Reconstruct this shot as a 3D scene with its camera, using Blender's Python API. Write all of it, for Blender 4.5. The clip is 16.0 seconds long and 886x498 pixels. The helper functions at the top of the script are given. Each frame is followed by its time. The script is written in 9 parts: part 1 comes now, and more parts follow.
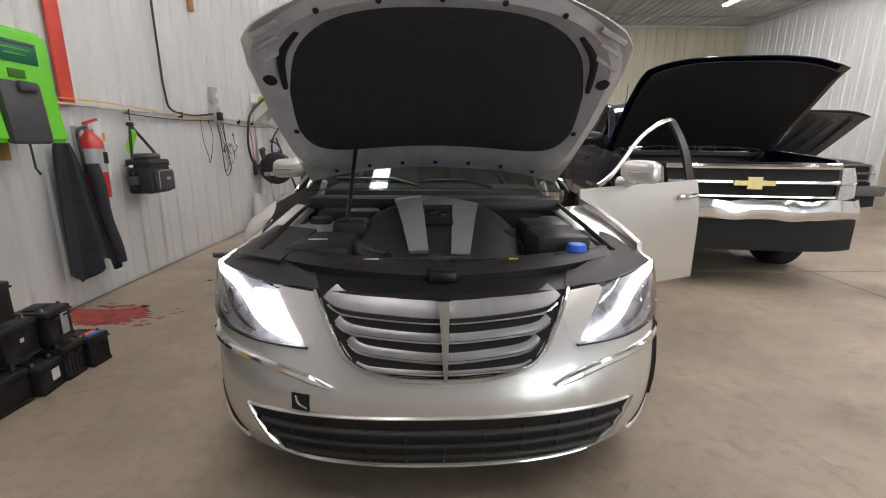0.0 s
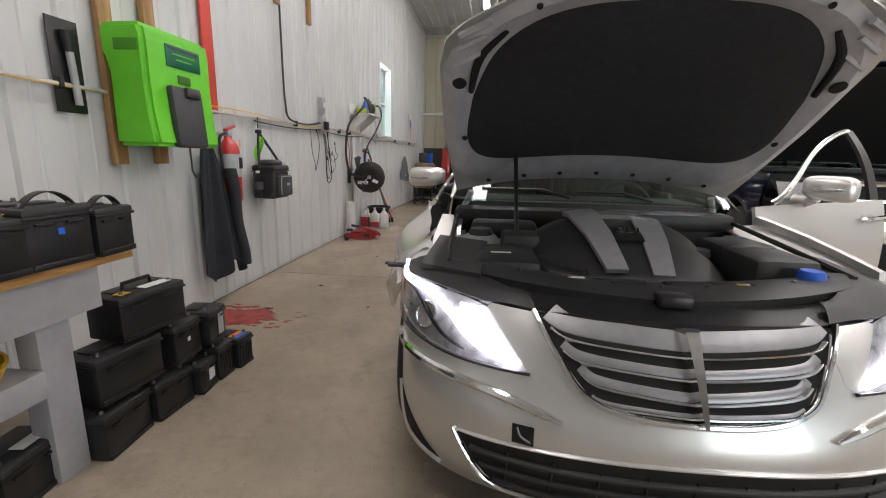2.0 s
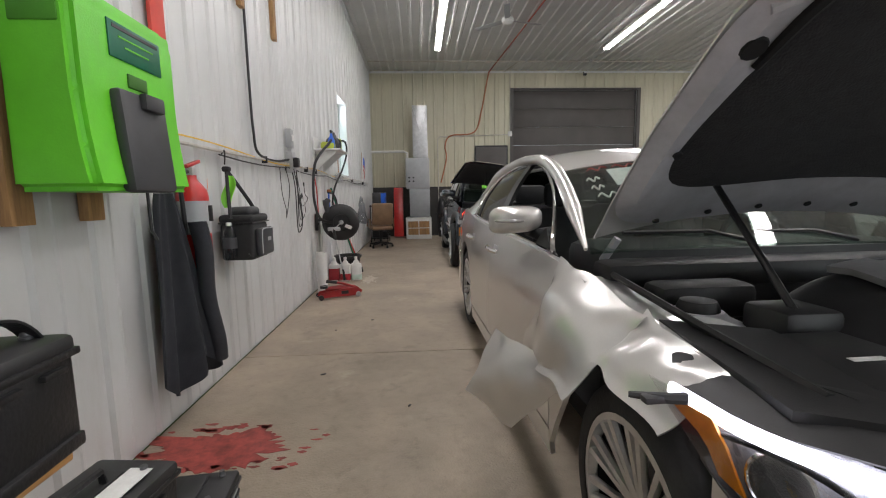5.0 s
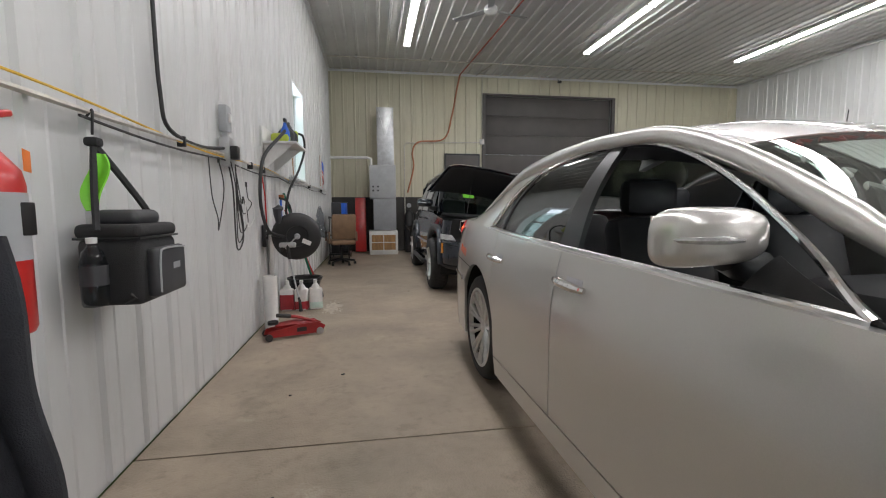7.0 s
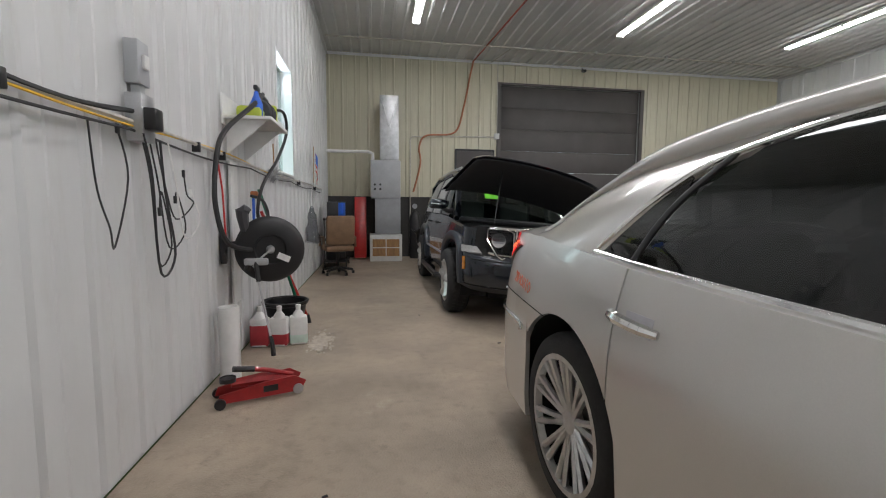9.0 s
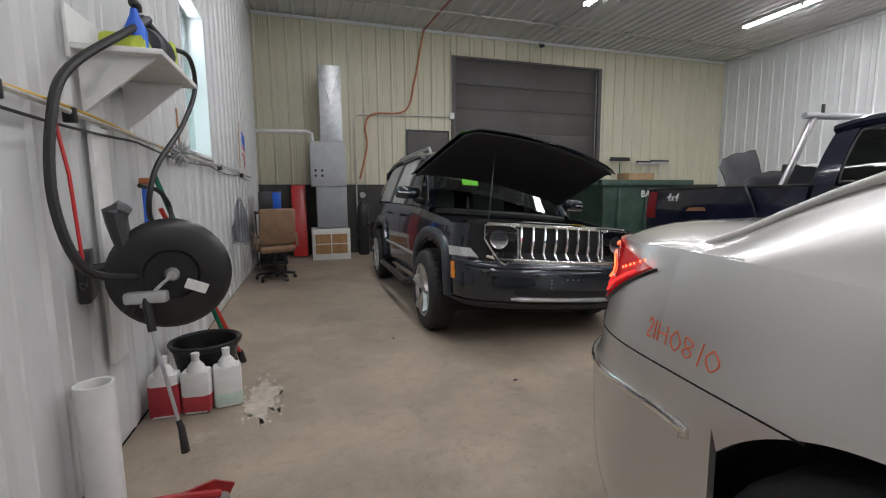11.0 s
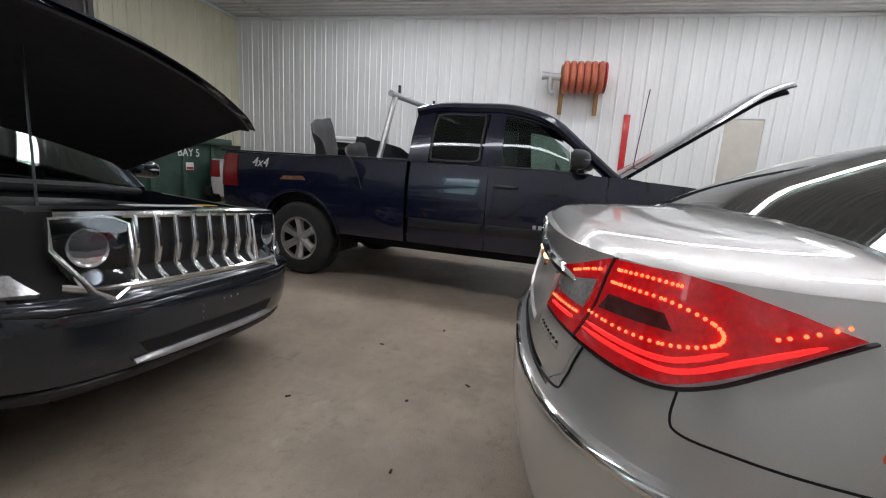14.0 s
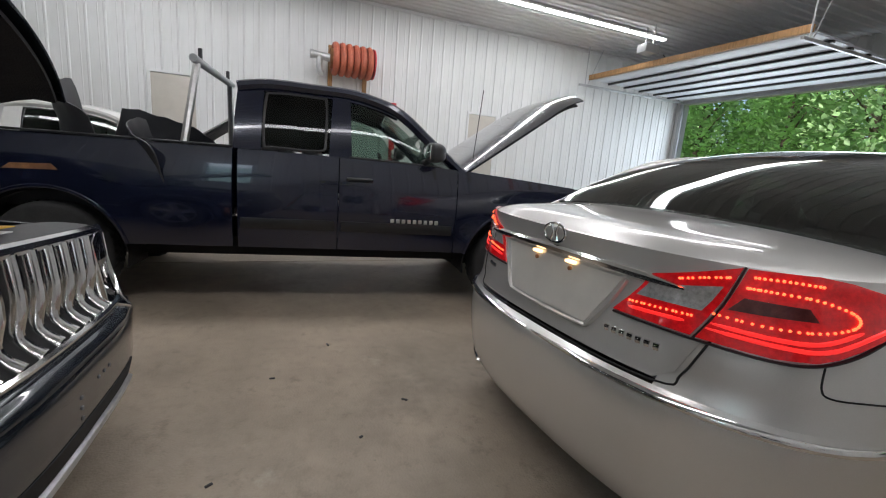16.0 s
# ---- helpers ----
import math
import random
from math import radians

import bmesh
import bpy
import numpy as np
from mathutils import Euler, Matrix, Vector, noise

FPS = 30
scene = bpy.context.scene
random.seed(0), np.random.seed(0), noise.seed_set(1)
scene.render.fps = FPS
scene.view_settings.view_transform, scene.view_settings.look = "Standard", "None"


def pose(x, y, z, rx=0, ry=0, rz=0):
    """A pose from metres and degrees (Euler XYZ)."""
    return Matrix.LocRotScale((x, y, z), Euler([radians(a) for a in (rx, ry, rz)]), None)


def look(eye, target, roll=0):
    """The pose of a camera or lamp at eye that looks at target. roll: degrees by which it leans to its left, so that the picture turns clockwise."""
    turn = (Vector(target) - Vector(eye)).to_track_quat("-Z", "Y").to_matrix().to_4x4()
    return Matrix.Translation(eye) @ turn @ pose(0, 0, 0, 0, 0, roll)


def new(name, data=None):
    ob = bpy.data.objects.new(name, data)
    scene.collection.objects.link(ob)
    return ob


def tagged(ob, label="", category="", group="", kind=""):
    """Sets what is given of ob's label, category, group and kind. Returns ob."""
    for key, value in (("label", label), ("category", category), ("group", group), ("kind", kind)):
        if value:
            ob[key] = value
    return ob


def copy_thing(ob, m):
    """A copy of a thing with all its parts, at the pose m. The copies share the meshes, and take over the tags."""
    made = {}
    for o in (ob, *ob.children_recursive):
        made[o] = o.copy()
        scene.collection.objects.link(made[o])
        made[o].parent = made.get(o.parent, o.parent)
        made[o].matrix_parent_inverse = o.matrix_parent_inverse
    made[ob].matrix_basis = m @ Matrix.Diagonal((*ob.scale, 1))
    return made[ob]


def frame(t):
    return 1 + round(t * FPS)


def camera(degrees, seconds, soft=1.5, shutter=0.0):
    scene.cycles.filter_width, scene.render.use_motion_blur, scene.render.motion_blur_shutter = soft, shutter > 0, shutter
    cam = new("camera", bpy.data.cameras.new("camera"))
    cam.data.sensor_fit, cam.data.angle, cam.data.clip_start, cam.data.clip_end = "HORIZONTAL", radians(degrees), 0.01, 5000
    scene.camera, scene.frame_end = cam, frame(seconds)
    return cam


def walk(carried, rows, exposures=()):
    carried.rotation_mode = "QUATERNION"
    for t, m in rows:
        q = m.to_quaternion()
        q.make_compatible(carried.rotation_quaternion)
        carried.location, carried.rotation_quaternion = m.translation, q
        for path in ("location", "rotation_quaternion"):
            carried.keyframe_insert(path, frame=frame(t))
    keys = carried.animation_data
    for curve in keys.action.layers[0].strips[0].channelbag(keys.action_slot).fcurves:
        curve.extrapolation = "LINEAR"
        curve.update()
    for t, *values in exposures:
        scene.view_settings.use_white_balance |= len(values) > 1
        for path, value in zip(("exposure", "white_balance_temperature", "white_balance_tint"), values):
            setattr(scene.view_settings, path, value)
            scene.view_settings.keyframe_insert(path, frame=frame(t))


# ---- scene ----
cam = camera(91.2, 16.0, soft=1.1)
PATH = [
    (0, (0.013, -0.002, 1.25), (0.045, 1.942, 0.784), 0.5),
    (0.5, (-0.063, -0.05, 1.247), (-0.115, 1.901, 0.81), 0.4),
    (1, (-0.159, -0.056, 1.238), (-0.251, 1.896, 0.808), 0.7),
    (1.5, (-0.324, 0.017, 1.207), (-0.458, 1.968, 0.79), 2.2),
    (2, (-0.541, 0.116, 1.22), (-0.751, 2.061, 0.804), 1.4),
    (2.5, (-0.755, 0.211, 1.21), (-0.99, 2.156, 0.808), 0.3),
    (3, (-0.978, 0.296, 1.22), (-1.154, 2.26, 0.886), -1.6),
    (3.5, (-1.117, 0.416, 1.203), (-1.22, 2.389, 0.89), -1.6),
    (4, (-1.239, 0.612, 1.203), (-1.269, 2.595, 0.94), -1.4),
    (4.2, (-1.273, 0.681, 1.208), (-1.289, 2.664, 0.951), -1.4),
    (6.3, (-1.599, 1.708, 1.162), (-1.303, 3.676, 0.965), -0.3),
    (6.5, (-1.607, 1.832, 1.149), (-1.312, 3.801, 0.961), -0.3),
    (7, (-1.669, 2.185, 1.151), (-1.355, 4.151, 0.967), -0.3),
    (7.5, (-1.701, 2.5, 1.133), (-1.379, 4.466, 0.952), -0.1),
    (8, (-1.682, 2.885, 1.128), (-1.362, 4.852, 0.96), 0.5),
    (8.2, (-1.674, 3.009, 1.137), (-1.36, 4.977, 0.968), 0.4),
    (10.3, (-1.758, 4.207, 1.212), (-1.417, 6.167, 1.005), 1.1),
    (10.5, (-1.77, 4.327, 1.195), (-1.381, 6.278, 0.987), 1.0),
    (11, (-1.866, 4.63, 1.209), (-1.272, 6.525, 0.968), -0.5),
    (11.5, (-1.883, 4.894, 1.203), (-1.064, 6.701, 0.944), -0.2),
    (12, (-1.86, 5.169, 1.216), (-0.83, 6.861, 0.946), 0.2),
    (12.5, (-1.843, 5.374, 1.202), (-0.526, 6.849, 0.905), 1.2),
    (13, (-1.873, 5.63, 1.213), (-0.237, 6.737, 0.902), 2.5),
    (13.5, (-1.838, 5.87, 1.218), (-0.003, 6.578, 0.856), 3.4),
    (14, (-1.713, 6.145, 1.236), (0.217, 6.518, 0.865), 3.4),
    (14.5, (-1.626, 6.386, 1.234), (0.34, 6.388, 0.869), 4.2),
    (15, (-1.611, 6.653, 1.246), (0.323, 6.307, 0.874), 3.6),
    (15.5, (-1.533, 6.896, 1.236), (0.352, 6.339, 0.867), 4.5),
    (16, (-1.439, 7.113, 1.261), (0.369, 6.343, 0.885), 4.6),
]
walk(cam, [(t, look(eye, target, roll)) for t, eye, target, roll in PATH], exposures=[(0.0, 0.28, 6700, 14), (4.0, 0.34, 6650, 13), (7.0, 0.31, 6480, 12), (10.5, 0.28, 6330, 12), (12.5, 0.26, 6200, 12), (14.5, -0.05, 6200, 12), (16.0, -0.08, 6300, 11)])

# ---------------------------------------------------------------- world and light
world = bpy.data.worlds.new("world")
scene.world = world
world.use_nodes = True
wn = world.node_tree
sky = wn.nodes.new("ShaderNodeTexSky")
sky.sky_type, sky.sun_disc = 'NISHITA', False
sky.sun_elevation, sky.sun_rotation = radians(53), radians(15)
wn.links.new(sky.outputs[0], wn.nodes["Background"].inputs[0])
wn.nodes["Background"].inputs[1].default_value = 0.15

XL, XR, YB, YF, ZC = -2.78, 9.45, 14.3, -5.4, 4.87


def sun_lamp():
    d = bpy.data.lights.new("sun", "SUN")
    d.energy, d.angle, d.color = 5.0, radians(10), (1, 0.96, 0.9)
    o = new("sun", d)
    o.matrix_world = look((10, 22, 45), (0, -12, 0))
    return o


sun_lamp()


# ---------------------------------------------------------------- materials
def mat(name, color, rough=0.5, metal=0.0, var=0.0, scale=8.0, bump=0.0, bscale=60.0, coat=0.0, emit=0.0, alpha=1.0, trans=0.0, spec=0.5,
        color2=None, island=0.0, stretch=(1, 1, 1)):
    m = bpy.data.materials.new(name)
    m.use_nodes = True
    nt = m.node_tree
    b = nt.nodes["Principled BSDF"]
    b.inputs["Base Color"].default_value = (*color, 1)
    b.inputs["Roughness"].default_value = rough
    b.inputs["Metallic"].default_value = metal
    b.inputs["Coat Weight"].default_value = coat
    b.inputs["Coat Roughness"].default_value = 0.04
    b.inputs["Specular IOR Level"].default_value = spec
    b.inputs["Transmission Weight"].default_value = trans
    b.inputs["Alpha"].default_value = alpha
    if emit:
        b.inputs["Emission Color"].default_value = (*(color2 or color), 1)
        b.inputs["Emission Strength"].default_value = emit
    tc = nt.nodes.new("ShaderNodeTexCoord")
    mp = nt.nodes.new("ShaderNodeMapping")
    mp.inputs["Scale"].default_value = stretch
    nt.links.new(tc.outputs["Object"], mp.inputs[0])
    if var:
        n = nt.nodes.new("ShaderNodeTexNoise")
        n.inputs["Scale"].default_value, n.inputs["Detail"].default_value, n.inputs["Roughness"].default_value = scale, 7, 0.65
        nt.links.new(mp.outputs[0], n.inputs["Vector"])
        r = nt.nodes.new("ShaderNodeValToRGB")
        r.color_ramp.elements[0].position, r.color_ramp.elements[1].position = 0.32, 0.68
        c2 = color2 if color2 and not emit else tuple(min(1, c * (1 + var)) for c in color)
        r.color_ramp.elements[0].color = (*[c * (1 - var) for c in color], 1)
        r.color_ramp.elements[1].color = (*c2, 1)
        nt.links.new(n.outputs["Fac"], r.inputs[0])
        nt.links.new(r.outputs[0], b.inputs["Base Color"])
        rr = nt.nodes.new("ShaderNodeMapRange")
        rr.inputs[3].default_value, rr.inputs[4].default_value = max(0.02, rough - 0.25 * var), min(1, rough + 0.25 * var)
        nt.links.new(n.outputs["Fac"], rr.inputs[0])
        nt.links.new(rr.outputs[0], b.inputs["Roughness"])
    if bump:
        n2 = nt.nodes.new("ShaderNodeTexNoise")
        n2.inputs["Scale"].default_value, n2.inputs["Detail"].default_value = bscale, 4
        nt.links.new(mp.outputs[0], n2.inputs["Vector"])
        bp = nt.nodes.new("ShaderNodeBump")
        bp.inputs["Strength"].default_value, bp.inputs["Distance"].default_value = bump, 0.01
        nt.links.new(n2.outputs["Fac"], bp.inputs["Height"])
        nt.links.new(bp.outputs[0], b.inputs["Normal"])
    return m


def glass(name, tint=(0.6, 0.7, 0.65), clear=0.75, rough=0.02):
    m = bpy.data.materials.new(name)
    m.use_nodes = True
    nt = m.node_tree
    nt.nodes.remove(nt.nodes["Principled BSDF"])
    g = nt.nodes.new("ShaderNodeBsdfGlossy")
    g.inputs["Roughness"].default_value = rough
    t = nt.nodes.new("ShaderNodeBsdfTransparent")
    t.inputs[0].default_value = (*[c * clear for c in tint], 1)
    lw = nt.nodes.new("ShaderNodeLayerWeight")
    lw.inputs[0].default_value = 0.5
    pw = nt.nodes.new("ShaderNodeMath")
    pw.operation = 'POWER'
    pw.inputs[1].default_value = 3.5
    nt.links.new(lw.outputs["Facing"], pw.inputs[0])
    f = nt.nodes.new("ShaderNodeMath")
    f.operation = 'MULTIPLY_ADD'
    f.inputs[1].default_value, f.inputs[2].default_value = 0.85, 0.05
    nt.links.new(pw.outputs[0], f.inputs[0])
    mx = nt.nodes.new("ShaderNodeMixShader")
    nt.links.new(f.outputs[0], mx.inputs[0])
    nt.links.new(t.outputs[0], mx.inputs[1])
    nt.links.new(g.outputs[0], mx.inputs[2])
    nt.links.new(mx.outputs[0], nt.nodes["Material Output"].inputs[0])
    return m


def floor_material():
    m = mat("concrete_floor", (0.335, 0.275, 0.21), 0.5, var=0.22, scale=1.3, bump=0.4, bscale=90)
    nt = m.node_tree
    b = nt.nodes["Principled BSDF"]
    old = b.inputs["Base Color"].links[0].from_socket
    tc = [n for n in nt.nodes if n.type == 'TEX_COORD'][0]

    def noise_mask(scale, lo, hi, detail=8):
        n = nt.nodes.new("ShaderNodeTexNoise")
        n.inputs["Scale"].default_value, n.inputs["Detail"].default_value, n.inputs["Roughness"].default_value = scale, detail, 0.7
        nt.links.new(tc.outputs["Object"], n.inputs["Vector"])
        r = nt.nodes.new("ShaderNodeMapRange")
        r.inputs[1].default_value, r.inputs[2].default_value = lo, hi
        nt.links.new(n.outputs["Fac"], r.inputs[0])
        return r.outputs[0]

    def mixc(fac, a, colour, amount=1.0):
        x = nt.nodes.new("ShaderNodeMix")
        x.data_type = 'RGBA'
        mu = nt.nodes.new("ShaderNodeMath")
        mu.operation = 'MULTIPLY'
        mu.inputs[1].default_value = amount
        nt.links.new(fac, mu.inputs[0])
        nt.links.new(mu.outputs[0], x.inputs[0])
        nt.links.new(a, x.inputs[6])
        x.inputs[7].default_value = (*colour, 1)
        return x.outputs[2]

    c = mixc(noise_mask(0.9, 0.5, 0.75), old, (0.2, 0.17, 0.13), 0.7)
    c = mixc(noise_mask(3.5, 0.58, 0.72), c, (0.15, 0.125, 0.1), 0.5)
    c = mixc(noise_mask(2.2, 0.62, 0.7), c, (0.46, 0.41, 0.33), 0.55)
    c = mixc(noise_mask(38, 0.66, 0.74, 3), c, (0.1, 0.085, 0.07), 0.5)
    c = mixc(noise_mask(14, 0.5, 0.72, 6), c, (0.20, 0.165, 0.125), 0.45)
    c = mixc(noise_mask(0.45, 0.56, 0.7), c, (0.13, 0.108, 0.085), 0.55)
    nt.links.new(c, b.inputs["Base Color"])
    return m


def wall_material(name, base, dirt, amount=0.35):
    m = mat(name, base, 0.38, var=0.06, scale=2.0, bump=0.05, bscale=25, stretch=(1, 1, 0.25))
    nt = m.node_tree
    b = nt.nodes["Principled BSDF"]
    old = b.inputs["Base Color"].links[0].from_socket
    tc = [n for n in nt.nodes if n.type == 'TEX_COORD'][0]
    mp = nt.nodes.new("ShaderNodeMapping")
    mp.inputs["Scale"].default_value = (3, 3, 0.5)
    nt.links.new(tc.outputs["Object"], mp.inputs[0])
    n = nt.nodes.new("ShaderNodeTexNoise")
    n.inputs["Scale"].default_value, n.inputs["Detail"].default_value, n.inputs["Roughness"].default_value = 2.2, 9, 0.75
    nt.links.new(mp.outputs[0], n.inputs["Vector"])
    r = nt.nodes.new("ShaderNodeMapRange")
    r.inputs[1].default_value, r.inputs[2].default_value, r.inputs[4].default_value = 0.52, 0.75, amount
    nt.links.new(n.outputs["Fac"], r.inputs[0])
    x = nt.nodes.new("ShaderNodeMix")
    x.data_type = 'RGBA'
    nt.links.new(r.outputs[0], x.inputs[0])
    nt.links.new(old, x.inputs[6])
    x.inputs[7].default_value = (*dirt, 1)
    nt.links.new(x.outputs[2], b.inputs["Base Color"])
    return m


M_FLOOR = floor_material()
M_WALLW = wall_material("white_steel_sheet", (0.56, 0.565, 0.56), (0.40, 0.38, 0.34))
# brighter, cleaner copy of the white sheet, for east wall, trim and frames
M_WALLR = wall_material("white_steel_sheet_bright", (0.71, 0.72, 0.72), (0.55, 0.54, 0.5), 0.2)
M_WALLT = wall_material("cream_steel_sheet", (0.56, 0.53, 0.40), (0.38, 0.34, 0.24), 0.4)
M_CEIL = mat("white_ceiling_sheet", (0.62, 0.62, 0.61), 0.4, var=0.08, scale=1.0)
M_SILVER = mat("silver_car_paint", (0.63, 0.62, 0.595), 0.3, metal=0.6, var=0.03, scale=300, coat=1.0)
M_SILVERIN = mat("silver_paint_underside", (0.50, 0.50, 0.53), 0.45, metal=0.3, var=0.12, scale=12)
M_NAVY = mat("dark_blue_car_paint", (0.007, 0.010, 0.029), 0.2, metal=0.2, var=0.25, scale=5, coat=0.9)
M_JEEP = mat("dark_slate_car_paint", (0.016, 0.022, 0.031), 0.2, metal=0.3, var=0.25, scale=6, coat=0.9)
M_GREY = mat("grey_car_paint", (0.12, 0.12, 0.125), 0.4, metal=0.4, var=0.15, scale=7, coat=0.4)
M_WHITEP = mat("white_car_paint", (0.62, 0.62, 0.6), 0.35, var=0.06, scale=5, coat=0.5)
M_CHROME = mat("chrome", (0.78, 0.78, 0.77), 0.1, metal=1.0, var=0.05, scale=30)
M_ALLOY = mat("alloy_wheel", (0.55, 0.55, 0.54), 0.32, metal=0.85, var=0.12, scale=20)
M_RUBBER = mat("tyre_rubber", (0.022, 0.022, 0.022), 0.8, var=0.3, scale=14, bump=0.2, bscale=80)
M_BLACK = mat("black_plastic", (0.02, 0.02, 0.021), 0.5, var=0.25, scale=15, bump=0.06, bscale=200)
M_SATIN = mat("satin_black", (0.014, 0.014, 0.015), 0.35, var=0.2, scale=10)
# near-black with the shade of voids and recesses in it; black liners share it
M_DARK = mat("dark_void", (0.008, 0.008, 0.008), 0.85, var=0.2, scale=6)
M_FELT = mat("black_insulation_felt", (0.022, 0.022, 0.024), 0.95, var=0.3, scale=30, bump=0.5, bscale=160)
M_GLASS = glass("window_glass", (0.75, 0.85, 0.8), 0.8)
M_TINT = glass("tinted_window_glass", (0.45, 0.5, 0.48), 0.6)
M_LENS = glass("headlight_lens", (0.95, 0.95, 0.95), 0.97)
M_REDLENS = mat("red_tail_lamp_lens", (0.55, 0.008, 0.012), 0.1, var=0.3, scale=60, coat=1.0, emit=0.13, color2=(1.0, 0.01, 0.015))
M_REDLED = mat("lit_red_diode", (1.0, 0.12, 0.05), 0.3, emit=3.5, color2=(1.0, 0.10, 0.03))
M_REDGLOW = mat("lit_red_light_guide", (1.0, 0.03, 0.02), 0.3, emit=0.9, color2=(1.0, 0.02, 0.02))
M_CLEARLENS = mat("clear_lamp_lens", (0.55, 0.55, 0.55), 0.15, metal=0.5, var=0.25, scale=80, coat=1.0)
M_AMBER = mat("amber_lens", (0.8, 0.28, 0.02), 0.2, var=0.2, scale=40, coat=1.0)
M_LED = mat("lit_white_light_bar", (0.9, 0.93, 1.0), 0.3, emit=6.5, color2=(0.88, 0.88, 1.0))
M_TUBE = mat("lit_fluorescent_tube", (1, 1, 1), 0.4, emit=16.0, color2=(0.98, 1.0, 0.97))
M_STEEL = mat("galvanised_steel", (0.5, 0.51, 0.52), 0.38, metal=0.75, var=0.18, scale=9)
M_GREYBOX = mat("grey_enamel", (0.36, 0.37, 0.38), 0.45, var=0.08, scale=6)
M_WOOD = mat("pine_wood", (0.34, 0.19, 0.08), 0.65, var=0.35, scale=6, bump=0.25, bscale=30, stretch=(6, 6, 0.6))
M_OAK = mat("varnished_board", (0.45, 0.24, 0.08), 0.45, var=0.45, scale=5, stretch=(9, 1, 9))
M_BENCH = mat("grey_painted_wood", (0.34, 0.335, 0.35), 0.55, var=0.12, scale=7, bump=0.1)
M_BATT = mat("black_battery_case", (0.010, 0.010, 0.011), 0.36, var=0.5, scale=9, bump=0.12, bscale=120)
M_BATTL = mat("dark_grey_battery_lid", (0.020, 0.020, 0.021), 0.5, var=0.35, scale=14)
M_LABEL = mat("white_label", (0.7, 0.7, 0.68), 0.6, var=0.1, scale=30)
M_GREEN = mat("green_moulded_plastic", (0.12, 0.55, 0.02), 0.45, var=0.1, scale=5, bump=0.1, bscale=150)
M_DGREEN = mat("dark_green_label", (0.0, 0.12, 0.06), 0.4, var=0.1, scale=10)
M_CHAR = mat("charcoal_plastic", (0.045, 0.046, 0.05), 0.5, var=0.15, scale=9)
M_RED = mat("red_paint", (0.5, 0.02, 0.018), 0.35, var=0.15, scale=12, coat=0.3)
M_DARKRED = mat("dark_red_lamp_lens", (0.22, 0.008, 0.012), 0.15, var=0.3, scale=40, coat=1.0)
M_REDBAR = mat("red_painted_bar", (0.62, 0.07, 0.05), 0.5, var=0.1, scale=6)
M_COAT = mat("black_canvas_cloth", (0.022, 0.024, 0.03), 0.9, var=0.3, scale=8, bump=0.4, bscale=220)
M_NYLON = mat("black_nylon", (0.02, 0.02, 0.021), 0.75, var=0.25, scale=12, bump=0.3, bscale=260)
M_LIME = mat("lime_green_plastic", (0.22, 0.7, 0.04), 0.5, var=0.1)
M_ORANGE = mat("orange_plastic", (0.85, 0.2, 0.02), 0.5, var=0.1)
M_YELLOW = mat("yellow_plastic", (0.7, 0.42, 0.02), 0.5, var=0.12)
M_BLUE = mat("blue_plastic", (0.02, 0.12, 0.6), 0.4, var=0.1)
M_WHITEPL = mat("white_plastic", (0.68, 0.68, 0.66), 0.5, var=0.08, scale=9)
M_PINK = mat("pink_coolant", (0.35, 0.03, 0.04), 0.35, var=0.15)
M_TEALISH = mat("pale_green_coolant", (0.5, 0.62, 0.55), 0.4, var=0.1)
M_CABLE = mat("black_cable", (0.015, 0.015, 0.015), 0.5, var=0.2)
M_COND = mat("conduit_pipe", (0.5, 0.48, 0.43), 0.5, metal=0.3, var=0.2, scale=20)
M_DOORBR = mat("brown_door_paint", (0.07, 0.062, 0.058), 0.5, var=0.12, scale=2)
M_DUMP = mat("dark_green_steel", (0.025, 0.055, 0.04), 0.6, var=0.45, scale=4, bump=0.2)
M_LEATHER = mat("tan_leather", (0.20, 0.12, 0.065), 0.55, var=0.2, scale=8, bump=0.15, bscale=120)
M_SEAT = mat("dark_seat_leather", (0.03, 0.03, 0.032), 0.5, var=0.2, scale=10)
M_RUST = mat("rusty_steel", (0.22, 0.10, 0.04), 0.8, var=0.5, scale=20, bump=0.4)
M_HOSE = mat("red_rubber_hose", (0.42, 0.11, 0.06), 0.55, var=0.2, scale=14)
M_MARK = mat("orange_paint_marker", (0.75, 0.16, 0.07), 0.6, var=0.1)
M_MARKW = mat("white_paint_marker", (0.75, 0.75, 0.72), 0.6, var=0.1)
M_REDSTAIN = mat("worn_red_floor_paint", (0.30, 0.055, 0.045), 0.6, var=0.5, scale=14)
M_LEAF = mat("green_leaves", (0.36, 0.55, 0.22), 0.6, var=0.6, scale=1.2)
M_BARK = mat("tree_bark", (0.12, 0.09, 0.06), 0.9, var=0.3)
M_GRASS = mat("grass", (0.09, 0.16, 0.04), 0.9, var=0.4, scale=2)
M_COPPER = mat("copper_pipe", (0.42, 0.16, 0.07), 0.4, metal=0.8, var=0.2)


# ---------------------------------------------------------------- mesh helpers
def part(name, bm, material, parent=None, label="", smooth=True):
    me = bpy.data.meshes.new(name)
    bmesh.ops.recalc_face_normals(bm, faces=bm.faces[:])
    bm.to_mesh(me)
    bm.free()
    if smooth:
        me.shade_smooth()
        me.set_sharp_from_angle(angle=radians(38))
    me.materials.append(material)
    ob = new(name, me)
    if parent:
        ob.parent = parent
    if label:
        ob["label"] = label
    return ob


